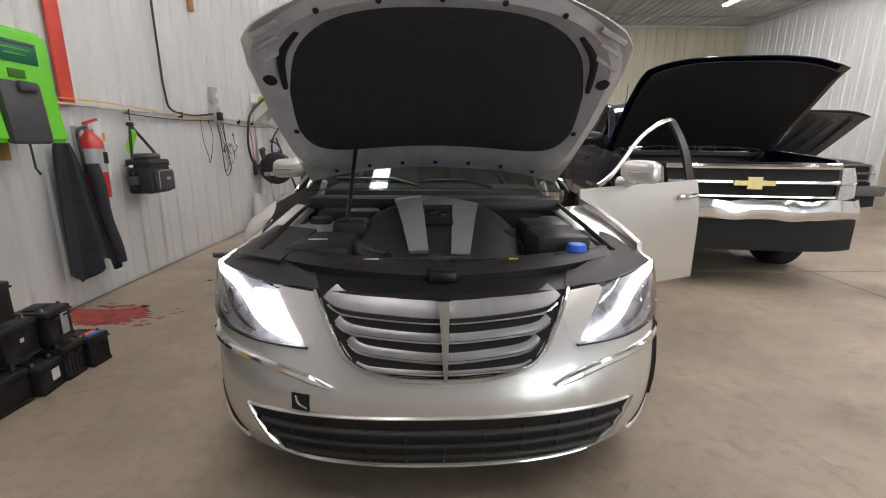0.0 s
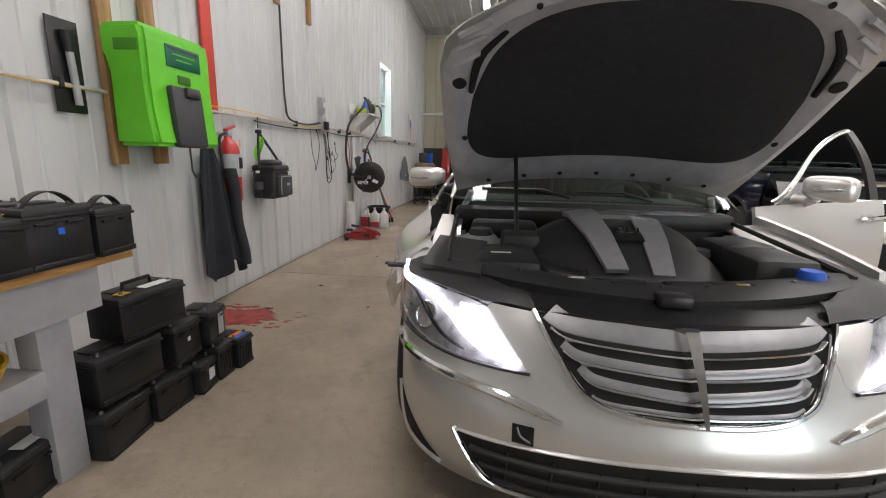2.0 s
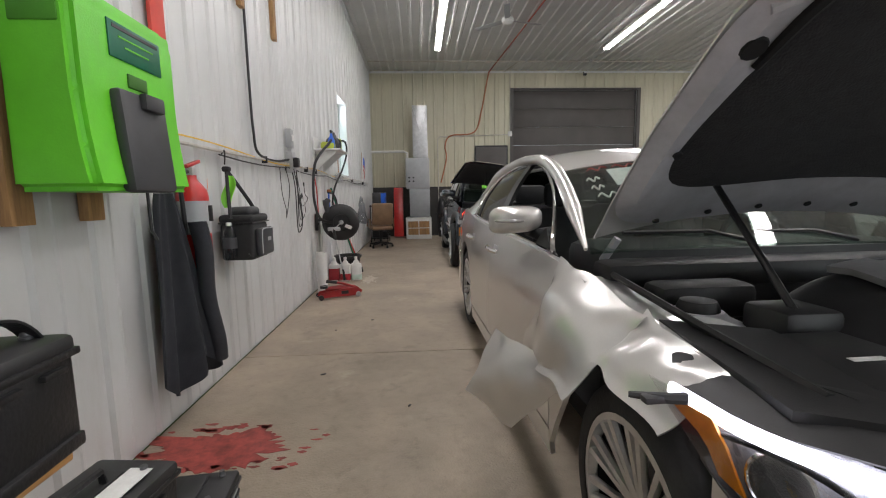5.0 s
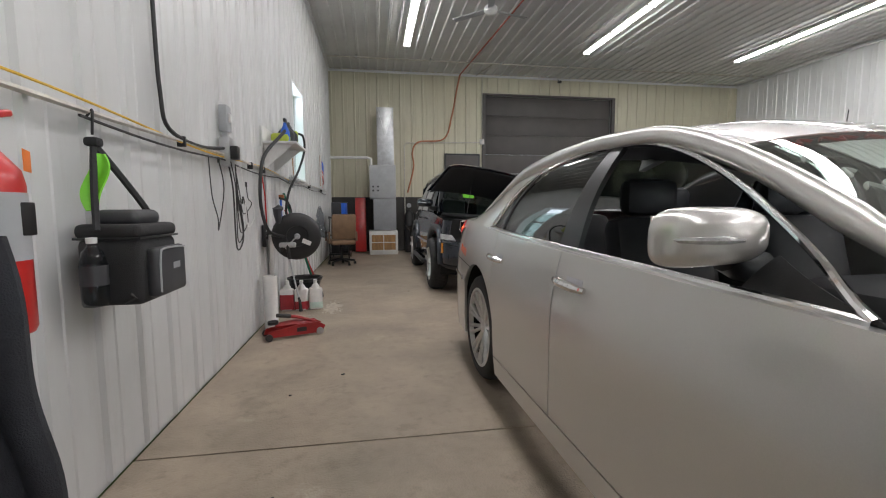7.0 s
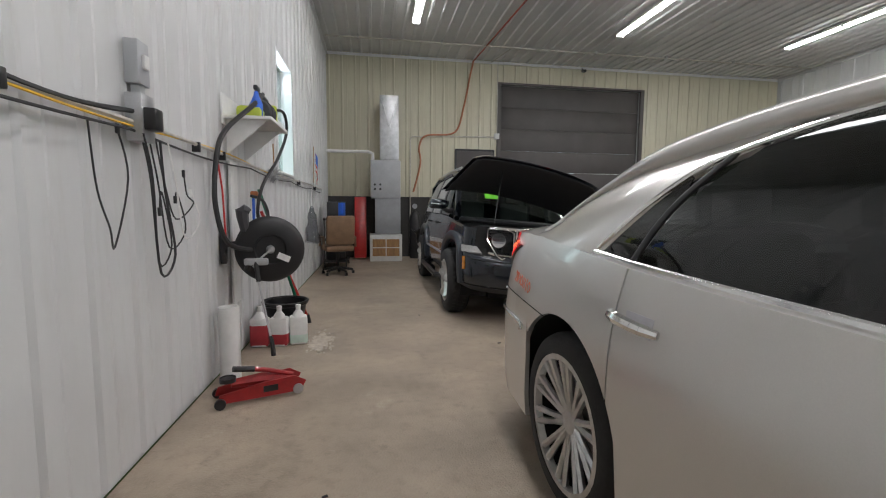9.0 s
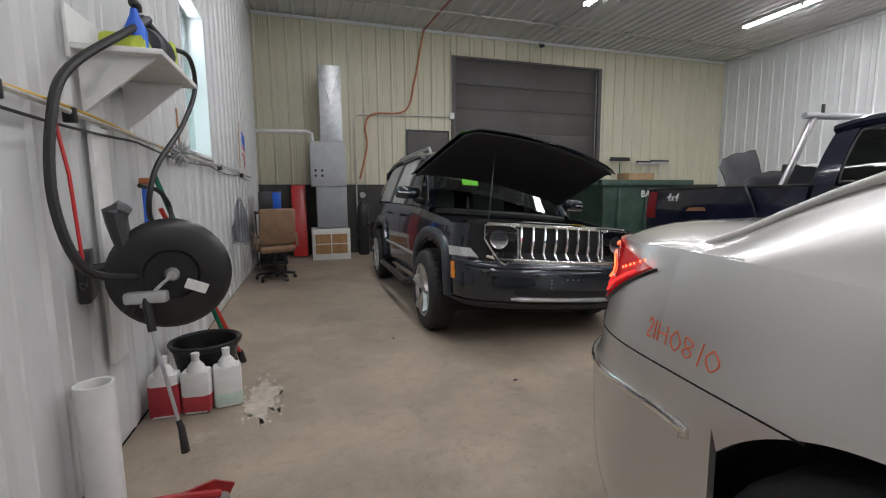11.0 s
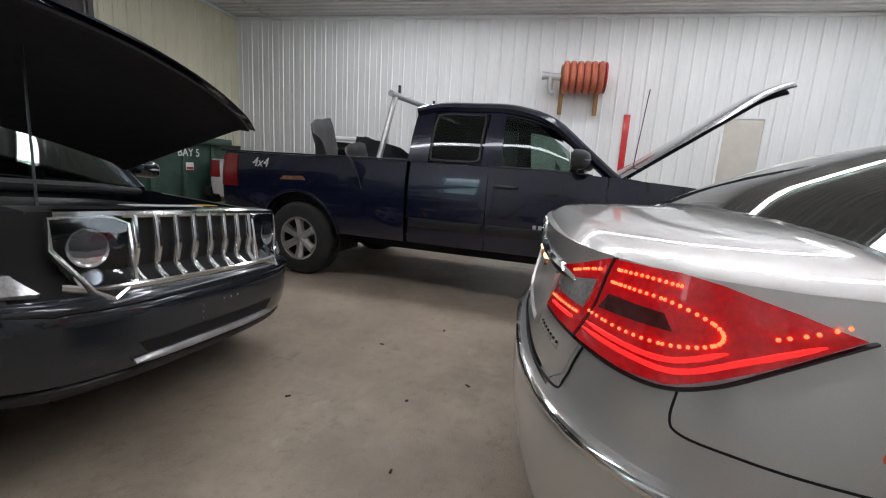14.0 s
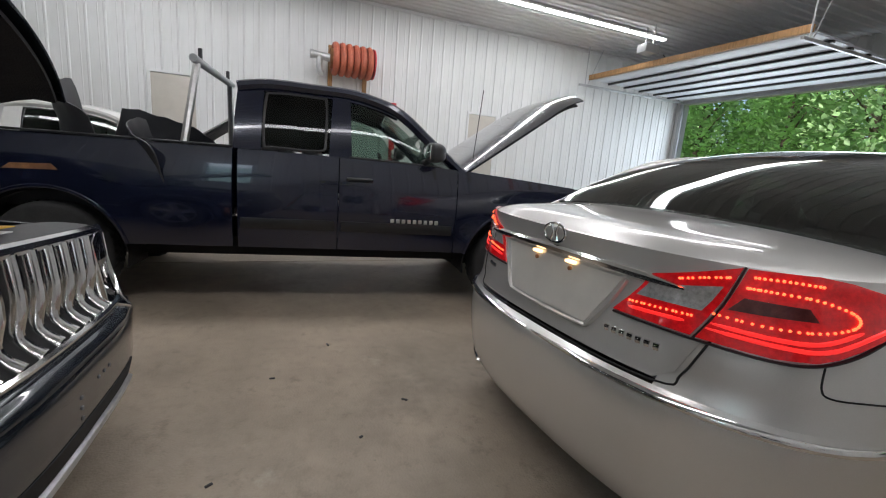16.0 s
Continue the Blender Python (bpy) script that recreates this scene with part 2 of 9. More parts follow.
def thing(name, loc, label, category, group="", kind="", rz=0):
    e = new(name)
    e.empty_display_size = 0.1
    e.matrix_world = pose(*loc, 0, 0, rz)
    return tagged(e, label, category, group, kind)


def box(c, size, bevel=0.0, m=None, bm=None, seg=2):
    out = bm or bmesh.new()
    t = bmesh.new()
    bmesh.ops.create_cube(t, size=1, matrix=Matrix.Diagonal((*size, 1)))
    if bevel:
        bmesh.ops.bevel(t, geom=t.edges[:], offset=min(bevel, min(size) * 0.45), segments=seg, affect='EDGES', profile=0.5)
    bmesh.ops.transform(t, matrix=Matrix.Translation(c) @ (m or Matrix()), verts=t.verts[:])
    return merge(out, t)


def merge(out, t):
    mp = {}
    for v in t.verts:
        mp[v] = out.verts.new(v.co)
    for f in t.faces:
        try:
            out.faces.new([mp[v] for v in f.verts])
        except ValueError:
            pass
    t.free()
    return out


def bx(x0, x1, y0, y1, z0, z1, bevel=0.0, bm=None):
    return box(((x0 + x1) / 2, (y0 + y1) / 2, (z0 + z1) / 2), (abs(x1 - x0), abs(y1 - y0), abs(z1 - z0)), bevel, None, bm)


def tube(points, r, sides=8, bm=None, closed=False, caps=True, smooth=0):
    """A round bar along points; r a number or one for each point."""
    pts = [Vector(p) for p in points]
    if smooth:
        pts = spline(pts, smooth)
    out = bm or bmesh.new()
    n = len(pts)
    rs = r if isinstance(r, (list, tuple)) else [r] * n
    if len(rs) != n:
        rs = list(np.interp(np.linspace(0, 1, n), np.linspace(0, 1, len(rs)), rs))
    rings = []
    up = None
    for i, p in enumerate(pts):
        a, b = pts[max(i - 1, 0)], pts[min(i + 1, n - 1)]
        if closed:
            a, b = pts[i - 1], pts[(i + 1) % n]
        d = (b - a).normalized()
        if up is None:
            up = d.orthogonal().normalized()
        up = (up - d * up.dot(d)).normalized()
        w = d.cross(up)
        rings.append([out.verts.new(p + (up * math.cos(k * 2 * math.pi / sides) + w * math.sin(k * 2 * math.pi / sides)) * rs[i]) for k in range(sides)])
    for i in range(n if closed else n - 1):
        A, B = rings[i], rings[(i + 1) % n]
        for k in range(sides):
            out.faces.new((A[k], A[(k + 1) % sides], B[(k + 1) % sides], B[k]))
    if caps and not closed:
        out.faces.new(rings[0][::-1])
        out.faces.new(rings[-1])
    return out


def spline(pts, k=6):
    out = []
    n = len(pts)
    for i in range(n - 1):
        p0, p1, p2, p3 = pts[max(i - 1, 0)], pts[i], pts[i + 1], pts[min(i + 2, n - 1)]
        for j in range(k):
            t = j / k
            out.append(0.5 * ((2 * p1) + (p2 - p0) * t + (2 * p0 - 5 * p1 + 4 * p2 - p3) * t * t + (3 * p1 - p0 - 3 * p2 + p3) * t ** 3))
    out.append(pts[-1])
    return out


def lathe(profile, axis='Z', sides=24, m=None, bm=None, caps=True):
    """profile: (radius, height) pairs turned round an axis."""
    out = bm or bmesh.new()
    R = {'Z': Matrix(), 'X': Matrix.Rotation(radians(90), 4, 'Y'), 'Y': Matrix.Rotation(radians(-90), 4, 'X')}[axis]
    R = (m or Matrix()) @ R
    rings = []
    for r, h in profile:
        rings.append([out.verts.new(R @ Vector((r * math.cos(2 * math.pi * k / sides), r * math.sin(2 * math.pi * k / sides), h))) for k in range(sides)])
    for A, B in zip(rings, rings[1:]):
        for k in range(sides):
            out.faces.new((A[k], A[(k + 1) % sides], B[(k + 1) % sides], B[k]))
    if caps and profile[0][0] > 1e-4:
        out.faces.new(rings[0][::-1])
    if caps and profile[-1][0] > 1e-4:
        out.faces.new(rings[-1])
    return out


def grid(f, us, vs, thick=0.0, bm=None):
    """A sheet of points f(u, v), given a thickness along its normals."""
    out = bm or bmesh.new()
    V = [[Vector(f(u, v)) for v in vs] for u in us]
    a = [[out.verts.new(p) for p in row] for row in V]
    nu, nv = len(us), len(vs)
    fs = [out.faces.new((a[i][j], a[i + 1][j], a[i + 1][j + 1], a[i][j + 1])) for i in range(nu - 1) for j in range(nv - 1)]
    if thick:
        b = []
        for i in range(nu):
            row = []
            for j in range(nv):
                du = V[min(i + 1, nu - 1)][j] - V[max(i - 1, 0)][j]
                dv = V[i][min(j + 1, nv - 1)] - V[i][max(j - 1, 0)]
                n = du.cross(dv)
                n = n.normalized() if n.length > 1e-9 else Vector((0, 0, 1))
                row.append(out.verts.new(V[i][j] + n * thick))
            b.append(row)
        for i in range(nu - 1):
            for j in range(nv - 1):
                out.faces.new((b[i][j], b[i][j + 1], b[i + 1][j + 1], b[i + 1][j]))
        for i in range(nu - 1):
            out.faces.new((a[i][0], b[i][0], b[i + 1][0], a[i + 1][0]))
            out.faces.new((a[i][-1], a[i + 1][-1], b[i + 1][-1], b[i][-1]))
        for j in range(nv - 1):
            out.faces.new((a[0][j], a[0][j + 1], b[0][j + 1], b[0][j]))
            out.faces.new((a[-1][j], b[-1][j], b[-1][j + 1], a[-1][j + 1]))
    return out


def patch(poly, f, off=0.004, thick=0.012, step=0.05, bm=None):
    """A convex outline in (a, b) laid on the surface f(a, b) -> point, normal."""
    t = bmesh.new()
    xs, ys = [p[0] for p in poly], [p[1] for p in poly]
    area = sum(poly[i - 1][0] * poly[i][1] - poly[i][0] * poly[i - 1][1] for i in range(len(poly)))
    if area < 0:
        poly = poly[::-1]
    nx, ny = max(1, int((max(xs) - min(xs)) / step)), max(1, int((max(ys) - min(ys)) / step))
    V = [[t.verts.new((x, y, 0)) for y in np.linspace(min(ys), max(ys), ny + 1)] for x in np.linspace(min(xs), max(xs), nx + 1)]
    for i in range(nx):
        for j in range(ny):
            t.faces.new((V[i][j], V[i + 1][j], V[i + 1][j + 1], V[i][j + 1]))
    for i in range(len(poly)):
        a, b = Vector((*poly[i - 1], 0)), Vector((*poly[i], 0))
        d = b - a
        if d.length < 1e-6:
            continue
        bmesh.ops.bisect_plane(t, geom=t.verts[:] + t.edges[:] + t.faces[:], plane_co=a, plane_no=Vector((d.y, -d.x, 0)), clear_outer=True, dist=1e-5)
    out = bm or bmesh.new()
    top, bot = {}, {}
    for v in t.verts:
        p, n = f(v.co.x, v.co.y)
        p, n = Vector(p), Vector(n)
        top[v] = out.verts.new(p + n * off)
        bot[v] = out.verts.new(p + n * (off - thick))
    for fa in t.faces:
        out.faces.new([top[v] for v in fa.verts])
        out.faces.new([bot[v] for v in reversed(fa.verts)])
    for e in t.edges:
        if len(e.link_faces) == 1:
            a, b = e.verts
            out.faces.new((top[a], top[b], bot[b], bot[a]))
    t.free()
    return out


def strip(pts, f, w=0.02, h=0.008, bm=None, k=5, taper=True):
    """A rounded moulding along a line of (a, b) on the surface f."""
    q = spline([Vector((*p, 0)) for p in pts], k)
    out = bm or bmesh.new()
    P = [tuple(map(Vector, f(p.x, p.y))) for p in q]
    rows = []
    for i, (p, n) in enumerate(P):
        d = (P[min(i + 1, len(P) - 1)][0] - P[max(i - 1, 0)][0]).normalized()
        s = d.cross(n).normalized()
        ww = w
        if taper:
            e = min(i, len(P) - 1 - i) / (len(P) - 1)
            ww = w * min(1, 0.35 + 6 * e)
        rows.append([out.verts.new(p + s * (ww * c) + n * (h * e2)) for c, e2 in ((-0.5, -0.3), (-0.46, 0.6), (-0.2, 1), (0.2, 1), (0.46, 0.6), (0.5, -0.3))])
    for A, B in zip(rows, rows[1:]):
        for j in range(5):
            out.faces.new((A[j], A[j + 1], B[j + 1], B[j]))
    out.faces.new(rows[0][::-1])
    out.faces.new(rows[-1])
    return out


def lettering(name, text, m, size, material, parent=None, depth=0.002, shear=0.0):
    c = bpy.data.curves.new(name, 'FONT')
    c.body, c.size, c.extrude, c.shear = text, size, depth, shear
    c.align_x, c.align_y = 'CENTER', 'CENTER'
    tmp = new(name + "_tmp", c)
    me = bpy.data.meshes.new_from_object(tmp.evaluated_get(bpy.context.evaluated_depsgraph_get()))
    bpy.data.objects.remove(tmp)
    me.materials.clear()
    me.materials.append(material)
    ob = new(name, me)
    if parent:
        ob.parent = parent
    ob.matrix_local = m
    return ob


def tab(pairs):
    xs, ys = [p[0] for p in pairs], [p[1] for p in pairs]
    return lambda v: float(np.interp(v, xs, ys))


def smoothtab(pairs):
    """Like tab, through the points with a smooth slope."""
    xs, ys = np.array([p[0] for p in pairs], float), np.array([p[1] for p in pairs], float)
    m = np.gradient(ys, xs)

    def g(v):
        v = min(max(v, xs[0]), xs[-1])
        i = min(max(int(np.searchsorted(xs, v)) - 1, 0), len(xs) - 2)
        h = xs[i + 1] - xs[i]
        t = (v - xs[i]) / h
        return float((2 * t ** 3 - 3 * t * t + 1) * ys[i] + (t ** 3 - 2 * t * t + t) * h * m[i] + (-2 * t ** 3 + 3 * t * t) * ys[i + 1] + (t ** 3 - t * t) * h * m[i + 1])
    return g


# ---------------------------------------------------------------- the hall
def ribbed(name, f, length, z0, z1, material, pitch=0.3048, depth=0.018, holes=()):
    """Sheet steel with raised ribs: f(a, out, z) -> place. holes: (a0, a1, zlo, zhi)."""
    bm = bmesh.new()
    cuts = sorted({0.0, length, *[h[0] for h in holes], *[h[1] for h in holes]})
    prof = []
    a = 0.0
    while a < length:
        prof += [(a, 0), (a + 0.035, 0), (a + 0.05, depth), (a + 0.075, depth), (a + 0.09, 0), (a + 0.165, 0), (a + 0.172, 0.005), (a + 0.182, 0.005), (a + 0.189, 0)]
        a += pitch
    prof = [p for p in prof if p[0] < length] + [(length, 0)]
    xs, ds = [p[0] for p in prof], [p[1] for p in prof]
    allx = sorted(set(xs) | set(cuts))
    for x0, x1 in zip(allx, allx[1:]):
        mid = (x0 + x1) / 2
        spans = [(z0, z1)]
        for h in holes:
            if h[0] < mid < h[1]:
                spans = [(lo, hi) for s0, s1 in spans for lo, hi in ((s0, min(s1, h[2])), (max(s0, h[3]), s1)) if hi - lo > 0.01]
        d0, d1 = float(np.interp(x0, xs, ds)), float(np.interp(x1, xs, ds))
        for lo, hi in spans:
            bm.faces.new([bm.verts.new(f(x0, d0, lo)), bm.verts.new(f(x1, d1, lo)), bm.verts.new(f(x1, d1, hi)), bm.verts.new(f(x0, d0, hi))])
    bmesh.ops.remove_doubles(bm, verts=bm.verts[:], dist=0.0005)
    ob = part(name, bm, material, smooth=False)
    return ob


WIN = (8.72, 9.66, 1.58, 2.98)      # window in the west wall: y0, y1, z0, z1
DOOR_O = (1.49, 5.29, 0.0, 4.30)    # overhead door in the north wall: x0, x1
DOOR_P = (0.31, 1.31, 0.55, 2.68)   # dark raised door leaf
GAR = (3.6, 9.15, 0.0, 3.78)         # open overhead door in the south wall

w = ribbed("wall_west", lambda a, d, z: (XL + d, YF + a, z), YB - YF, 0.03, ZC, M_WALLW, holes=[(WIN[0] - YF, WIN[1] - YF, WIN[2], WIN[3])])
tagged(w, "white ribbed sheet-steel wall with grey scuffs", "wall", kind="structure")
w = ribbed("wall_north", lambda a, d, z: (XL + a, YB - d, z), XR - XL, 1.48, ZC, M_WALLT, holes=[(DOOR_O[0] - XL, DOOR_O[1] - XL, 0, DOOR_O[3])])
tagged(w, "cream ribbed sheet-steel wall above a dark dado", "wall", kind="structure")
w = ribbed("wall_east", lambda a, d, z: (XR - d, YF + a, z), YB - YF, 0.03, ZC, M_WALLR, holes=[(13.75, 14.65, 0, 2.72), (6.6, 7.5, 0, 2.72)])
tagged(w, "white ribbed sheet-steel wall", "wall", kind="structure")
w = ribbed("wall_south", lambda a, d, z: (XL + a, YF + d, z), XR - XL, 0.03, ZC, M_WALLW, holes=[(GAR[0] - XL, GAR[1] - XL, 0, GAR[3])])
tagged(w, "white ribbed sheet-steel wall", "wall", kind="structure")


def backing(name, boxes):
    bm = bmesh.new()
    for b in boxes:
        bx(*b, bm=bm)
    return tagged(part(name, bm, M_WALLW, smooth=False), "timber-framed wall core behind the sheet steel", "wall", kind="structure")


T = 0.2
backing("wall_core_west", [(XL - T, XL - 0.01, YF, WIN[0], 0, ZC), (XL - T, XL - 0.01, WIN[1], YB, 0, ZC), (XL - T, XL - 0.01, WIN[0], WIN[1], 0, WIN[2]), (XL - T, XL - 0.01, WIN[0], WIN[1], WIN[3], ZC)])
backing("wall_core_north", [(XL - T, DOOR_O[0], YB + 0.01, YB + T, 0, ZC), (DOOR_O[1], XR + T, YB + 0.01, YB + T, 0, ZC), (DOOR_O[0], DOOR_O[1], YB + 0.01, YB + T, DOOR_O[3], ZC)])
backing("wall_core_east", [(XR + 0.01, XR + T, YF, YB, 0, ZC)])
backing("wall_core_south", [(XL - T, GAR[0], YF - T, YF - 0.01, 0, ZC), (GAR[1], XR + T, YF - T, YF - 0.01, 0, ZC), (GAR[0], GAR[1], YF - T, YF - 0.01, GAR[3], ZC)])

bm = bmesh.new()
bx(XL, DOOR_O[0], YB - 0.02, YB, 0, 1.48, bm=bm)
bx(DOOR_O[1], XR, YB - 0.02, YB, 0, 1.48, bm=bm)
tagged(part("dado", bm, mat("dark_dado_panel", (0.035, 0.033, 0.03), 0.6, var=0.3, scale=3)), "dark brown dado panel along the cream wall", "wall panel", kind="structure")

# floor: cast slabs with a saw-cut joint between
for i, (y0, y1) in enumerate(((YF - 0.2, 4.285), (4.297, YB))):
    bm = bmesh.new()
    for x0, x1 in ((XL, 3.894), (3.906, XR)):
        bx(x0, x1, y0, y1, -0.15, 0, bm=bm)
    tagged(part("floor" if i == 0 else "floor_slab", bm, M_FLOOR, smooth=False), "worn beige concrete floor with stains and saw-cut joints", "floor", kind="structure")
tagged(part("floor_joint", bx(XL, XR, YF, YB, -0.16, -0.006), M_DARK, smooth=False), "dark saw-cut joint in the concrete", "floor joint", kind="structure")


def stain(name, cx, cy, rx, ry, material, label, seed, rays=90):
    """A worn patch: a main blot with ragged edge and loose flecks round it."""
    rnd = random.Random(seed)
    bm = bmesh.new()

    def blot(x, y, a, c, n, rough):
        pts = []
        for k in range(n):
            t = 2 * math.pi * k / n
            w = 1 + rough * (noise.noise(Vector((math.cos(t) * 2.2 + seed, math.sin(t) * 2.2, x))) * 1.2 + noise.noise(Vector((math.cos(t) * 8, math.sin(t) * 8 + seed, y))) * 0.7)
            pts.append((x + a * w * math.cos(t), y + c * w * math.sin(t)))
        top_ = [bm.verts.new((*p, 0.002)) for p in pts]
        low_ = [bm.verts.new((*p, 0.0005)) for p in pts]
        bm.faces.new(top_)
        for k in range(n):
            bm.faces.new((low_[k], low_[(k + 1) % n], top_[(k + 1) % n], top_[k]))
    blot(cx, cy, rx, ry, rays, 0.5)
    for _ in range(46):
        t, d = rnd.uniform(0, 2 * math.pi), rnd.uniform(1.0, 1.6)
        s_ = rnd.uniform(0.03, 0.13)
        blot(cx + rx * d * math.cos(t), cy + ry * d * math.sin(t), rx * s_, ry * s_ * rnd.uniform(0.5, 1.3), 10, 0.6)
    return tagged(part(name, bm, material, smooth=False), label, "floor stain", kind="structure")


stain("red_floor_stain", -2.42, 3.06, 0.34, 0.16, M_REDSTAIN, "worn red paint stain on the concrete floor", 3)
stain("white_floor_stain", -2.17, 7.36, 0.09, 0.24, mat("white_residue", (0.47, 0.42, 0.35), 0.85, var=0.25, scale=20), "dried white residue on the concrete floor", 4)


def ceiling():
    bm = bmesh.new()
    x0, x1 = XL, XR
    # ribs run along y
    a = 0.0
    prof = []
    while a < x1 - x0:
        prof += [(a, 0), (a + 0.09, 0), (a + 0.105, -0.032), (a + 0.15, -0.032), (a + 0.165, 0)]
        a += 0.2286
    prof = [p for p in prof if p[0] < x1 - x0] + [(x1 - x0, 0)]
    A = [bm.verts.new((x0 + p[0], YF, ZC + p[1])) for p in prof]
    B = [bm.verts.new((x0 + p[0], YB, ZC + p[1])) for p in prof]
    for i in range(len(prof) - 1):
        bm.faces.new((A[i], A[i + 1], B[i + 1], B[i]))
    bx(x0 - 0.2, x1 + 0.2, YF - 0.2, YB + 0.2, ZC + 0.02, ZC + 0.15, bm=bm)
    return tagged(part("ceiling", bm, M_CEIL, smooth=False), "white ribbed sheet-steel ceiling", "ceiling", kind="structure")


ceiling()
bm = bmesh.new()
bx(XL, XL + 0.05, YF, YB, ZC - 0.09, ZC - 0.034, bm=bm)
bx(XL, XR, YB - 0.05, YB - 0.02, ZC - 0.09, ZC - 0.034, bm=bm)
bx(XR - 0.05, XR, YF, YB, ZC - 0.09, ZC - 0.034, bm=bm)
tagged(part("trim", bm, M_WALLR, smooth=False), "white folded-steel trim under the ceiling", "trim", kind="structure")
bm = bmesh.new()
bx(DOOR_O[0] - 0.1, DOOR_O[0], YB - 0.04, YB + 0.02, 0, DOOR_O[3] + 0.05, bm=bm)
bx(DOOR_O[1], DOOR_O[1] + 0.1, YB - 0.04, YB + 0.02, 0, DOOR_O[3] + 0.05, bm=bm)
bx(DOOR_O[0], DOOR_O[1], YB - 0.04, YB + 0.02, DOOR_O[3], DOOR_O[3] + 0.05, bm=bm)
tagged(part("door_trim", bm, M_DOORBR, smooth=False), "dark brown steel trim round the overhead door", "trim", kind="structure")

# closed overhead door in the north wall: each panel a piece
d = thing("door_1", (DOOR_O[0], YB + 0.08, 0), "closed dark brown sectional overhead door", "door", kind="structure")
for i in range(8):
    h = DOOR_O[3] / 8
    part("panel", bx(0.005, DOOR_O[1] - DOOR_O[0] - 0.005, -0.025, 0.025, i * h + 0.003, (i + 1) * h - 0.003, 0.006), M_DOORBR, d)
d = thing("door_2", (DOOR_P[0], YB - 0.06, 0), "dark grey steel door leaf in the cream wall", "door", kind="structure")
part("leaf", bx(0.04, 0.96, -0.02, 0.02, 0.02, DOOR_P[3] - 0.05, 0.004), M_DOORBR, d)
bm = bx(0, 0.04, -0.025, 0.025, 0, DOOR_P[3])
bx(0.96, 1.0, -0.025, 0.025, 0, DOOR_P[3], bm=bm)
bx(0.04, 0.96, -0.025, 0.025, DOOR_P[3] - 0.05, DOOR_P[3], bm=bm)
part("frame", bm, M_SATIN, d)
part("handle", tube([(0.1, -0.03, 1.0), (0.1, -0.07, 1.0), (0.2, -0.07, 1.0)], 0.01), M_CHROME, d)


def white_door(name, y0, y1):
    d = thing(name, (XR + 0.0, y0, 0), "plain white steel door in the ribbed wall", "door", kind="structure")
    part("leaf", bx(-0.03, 0.0, 0.05, y1 - y0 - 0.05, 0.01, 2.66, 0.004), mat("off_white_door", (0.5, 0.47, 0.42), 0.5, var=0.06, scale=3), d)
    bm = bx(-0.05, 0.005, 0, 0.05, 0, 2.72)
    bx(-0.05, 0.005, y1 - y0 - 0.05, y1 - y0, 0, 2.72, bm=bm)
    bx(-0.05, 0.005, 0.05, y1 - y0 - 0.05, 2.67, 2.72, bm=bm)
    part("frame", bm, M_WALLR, d)
    part("handle", tube([(-0.03, 0.12, 1.0), (-0.09, 0.12, 1.0), (-0.09, 0.24, 1.0)], 0.011), M_CHROME, d)


white_door("door_3", YF + 13.75, YF + 14.65)
white_door("door_4", YF + 6.6, YF + 7.5)

# window in the west wall
d = thing("window_1", (XL - 0.12, WIN[0], WIN[2]), "narrow white-framed window set deep in the steel wall", "window", kind="structure")
wy, wz = WIN[1] - WIN[0], WIN[3] - WIN[2]
bm = bx(-0.03, 0.14, 0, 0.025, 0, wz)
bx(-0.03, 0.14, wy - 0.025, wy, 0, wz, bm=bm)
bx(-0.03, 0.14, 0.025, wy - 0.025, wz - 0.025, wz, bm=bm)
part("window_frame", bm, M_WALLR, d)
part("window_sill", bx(-0.03, 0.16, 0.025, wy - 0.025, 0, 0.03, 0.004), M_WHITEPL, d)
part("meeting_rail", bx(-0.02, 0.02, 0.025, wy - 0.025, wz / 2 - 0.02, wz / 2 + 0.02, 0.004), M_WHITEPL, d)
for z0, z1 in ((0.03, wz / 2 - 0.02), (wz / 2 + 0.02, wz - 0.025)):
    o = part("pane", bx(-0.005, 0.005, 0.025, wy - 0.025, z0, z1), M_GLASS, d)
    o.visible_shadow = False


# the open overhead door, drawn up under the ceiling
d = thing("garage_door", (GAR[0], YF, GAR[3]), "open white sectional overhead door with dark stiffening struts under the ceiling", "door", kind="structure")
gw = GAR[1] - GAR[0]
PAN = mat("white_door_panel", (0.6, 0.63, 0.68), 0.45, var=0.06, scale=2)
for i in range(6):
    y0 = 0.2 + i * 0.6
    z0 = 0.10 + 0.02 * i
    part("panel", bx(0.02, gw - 0.02, y0 + 0.004, y0 + 0.596, z0, z0 + 0.045, 0.006), PAN, d)
    if i:
        part("strut", bx(0.02, gw - 0.02, y0 - 0.04, y0 + 0.04, z0 - 0.05, z0 - 0.002, 0.005), M_SATIN, d, "dark steel stiffening strut")
part("end_rail", bx(0.0, gw, 3.85, 3.93, 0.2, 0.33, 0.004), M_WOOD, d, "timber edge of the raised door")
for x in (-0.06, gw + 0.02):
    part("track", bx(x, x + 0.05, 0.05, 4.2, 0.02, 0.08, 0.004), M_STEEL, d, "galvanised door track")
    bmx = tube([(x + 0.02, 4.0, 0.08), (x + 0.02, 4.0, ZC - GAR[3] - 0.01)], 0.015, 6)
    tube([(x + 0.02, 3.9, 0.1), (x + 0.02, 3.5, ZC - GAR[3] - 0.01)], 0.012, 6, bm=bmx)
    part("hanger", bmx, M_STEEL, d)
bm = bx(GAR[0] - 0.12, GAR[0], YF - 0.03, YF + 0.06, 0, GAR[3] + 0.1)
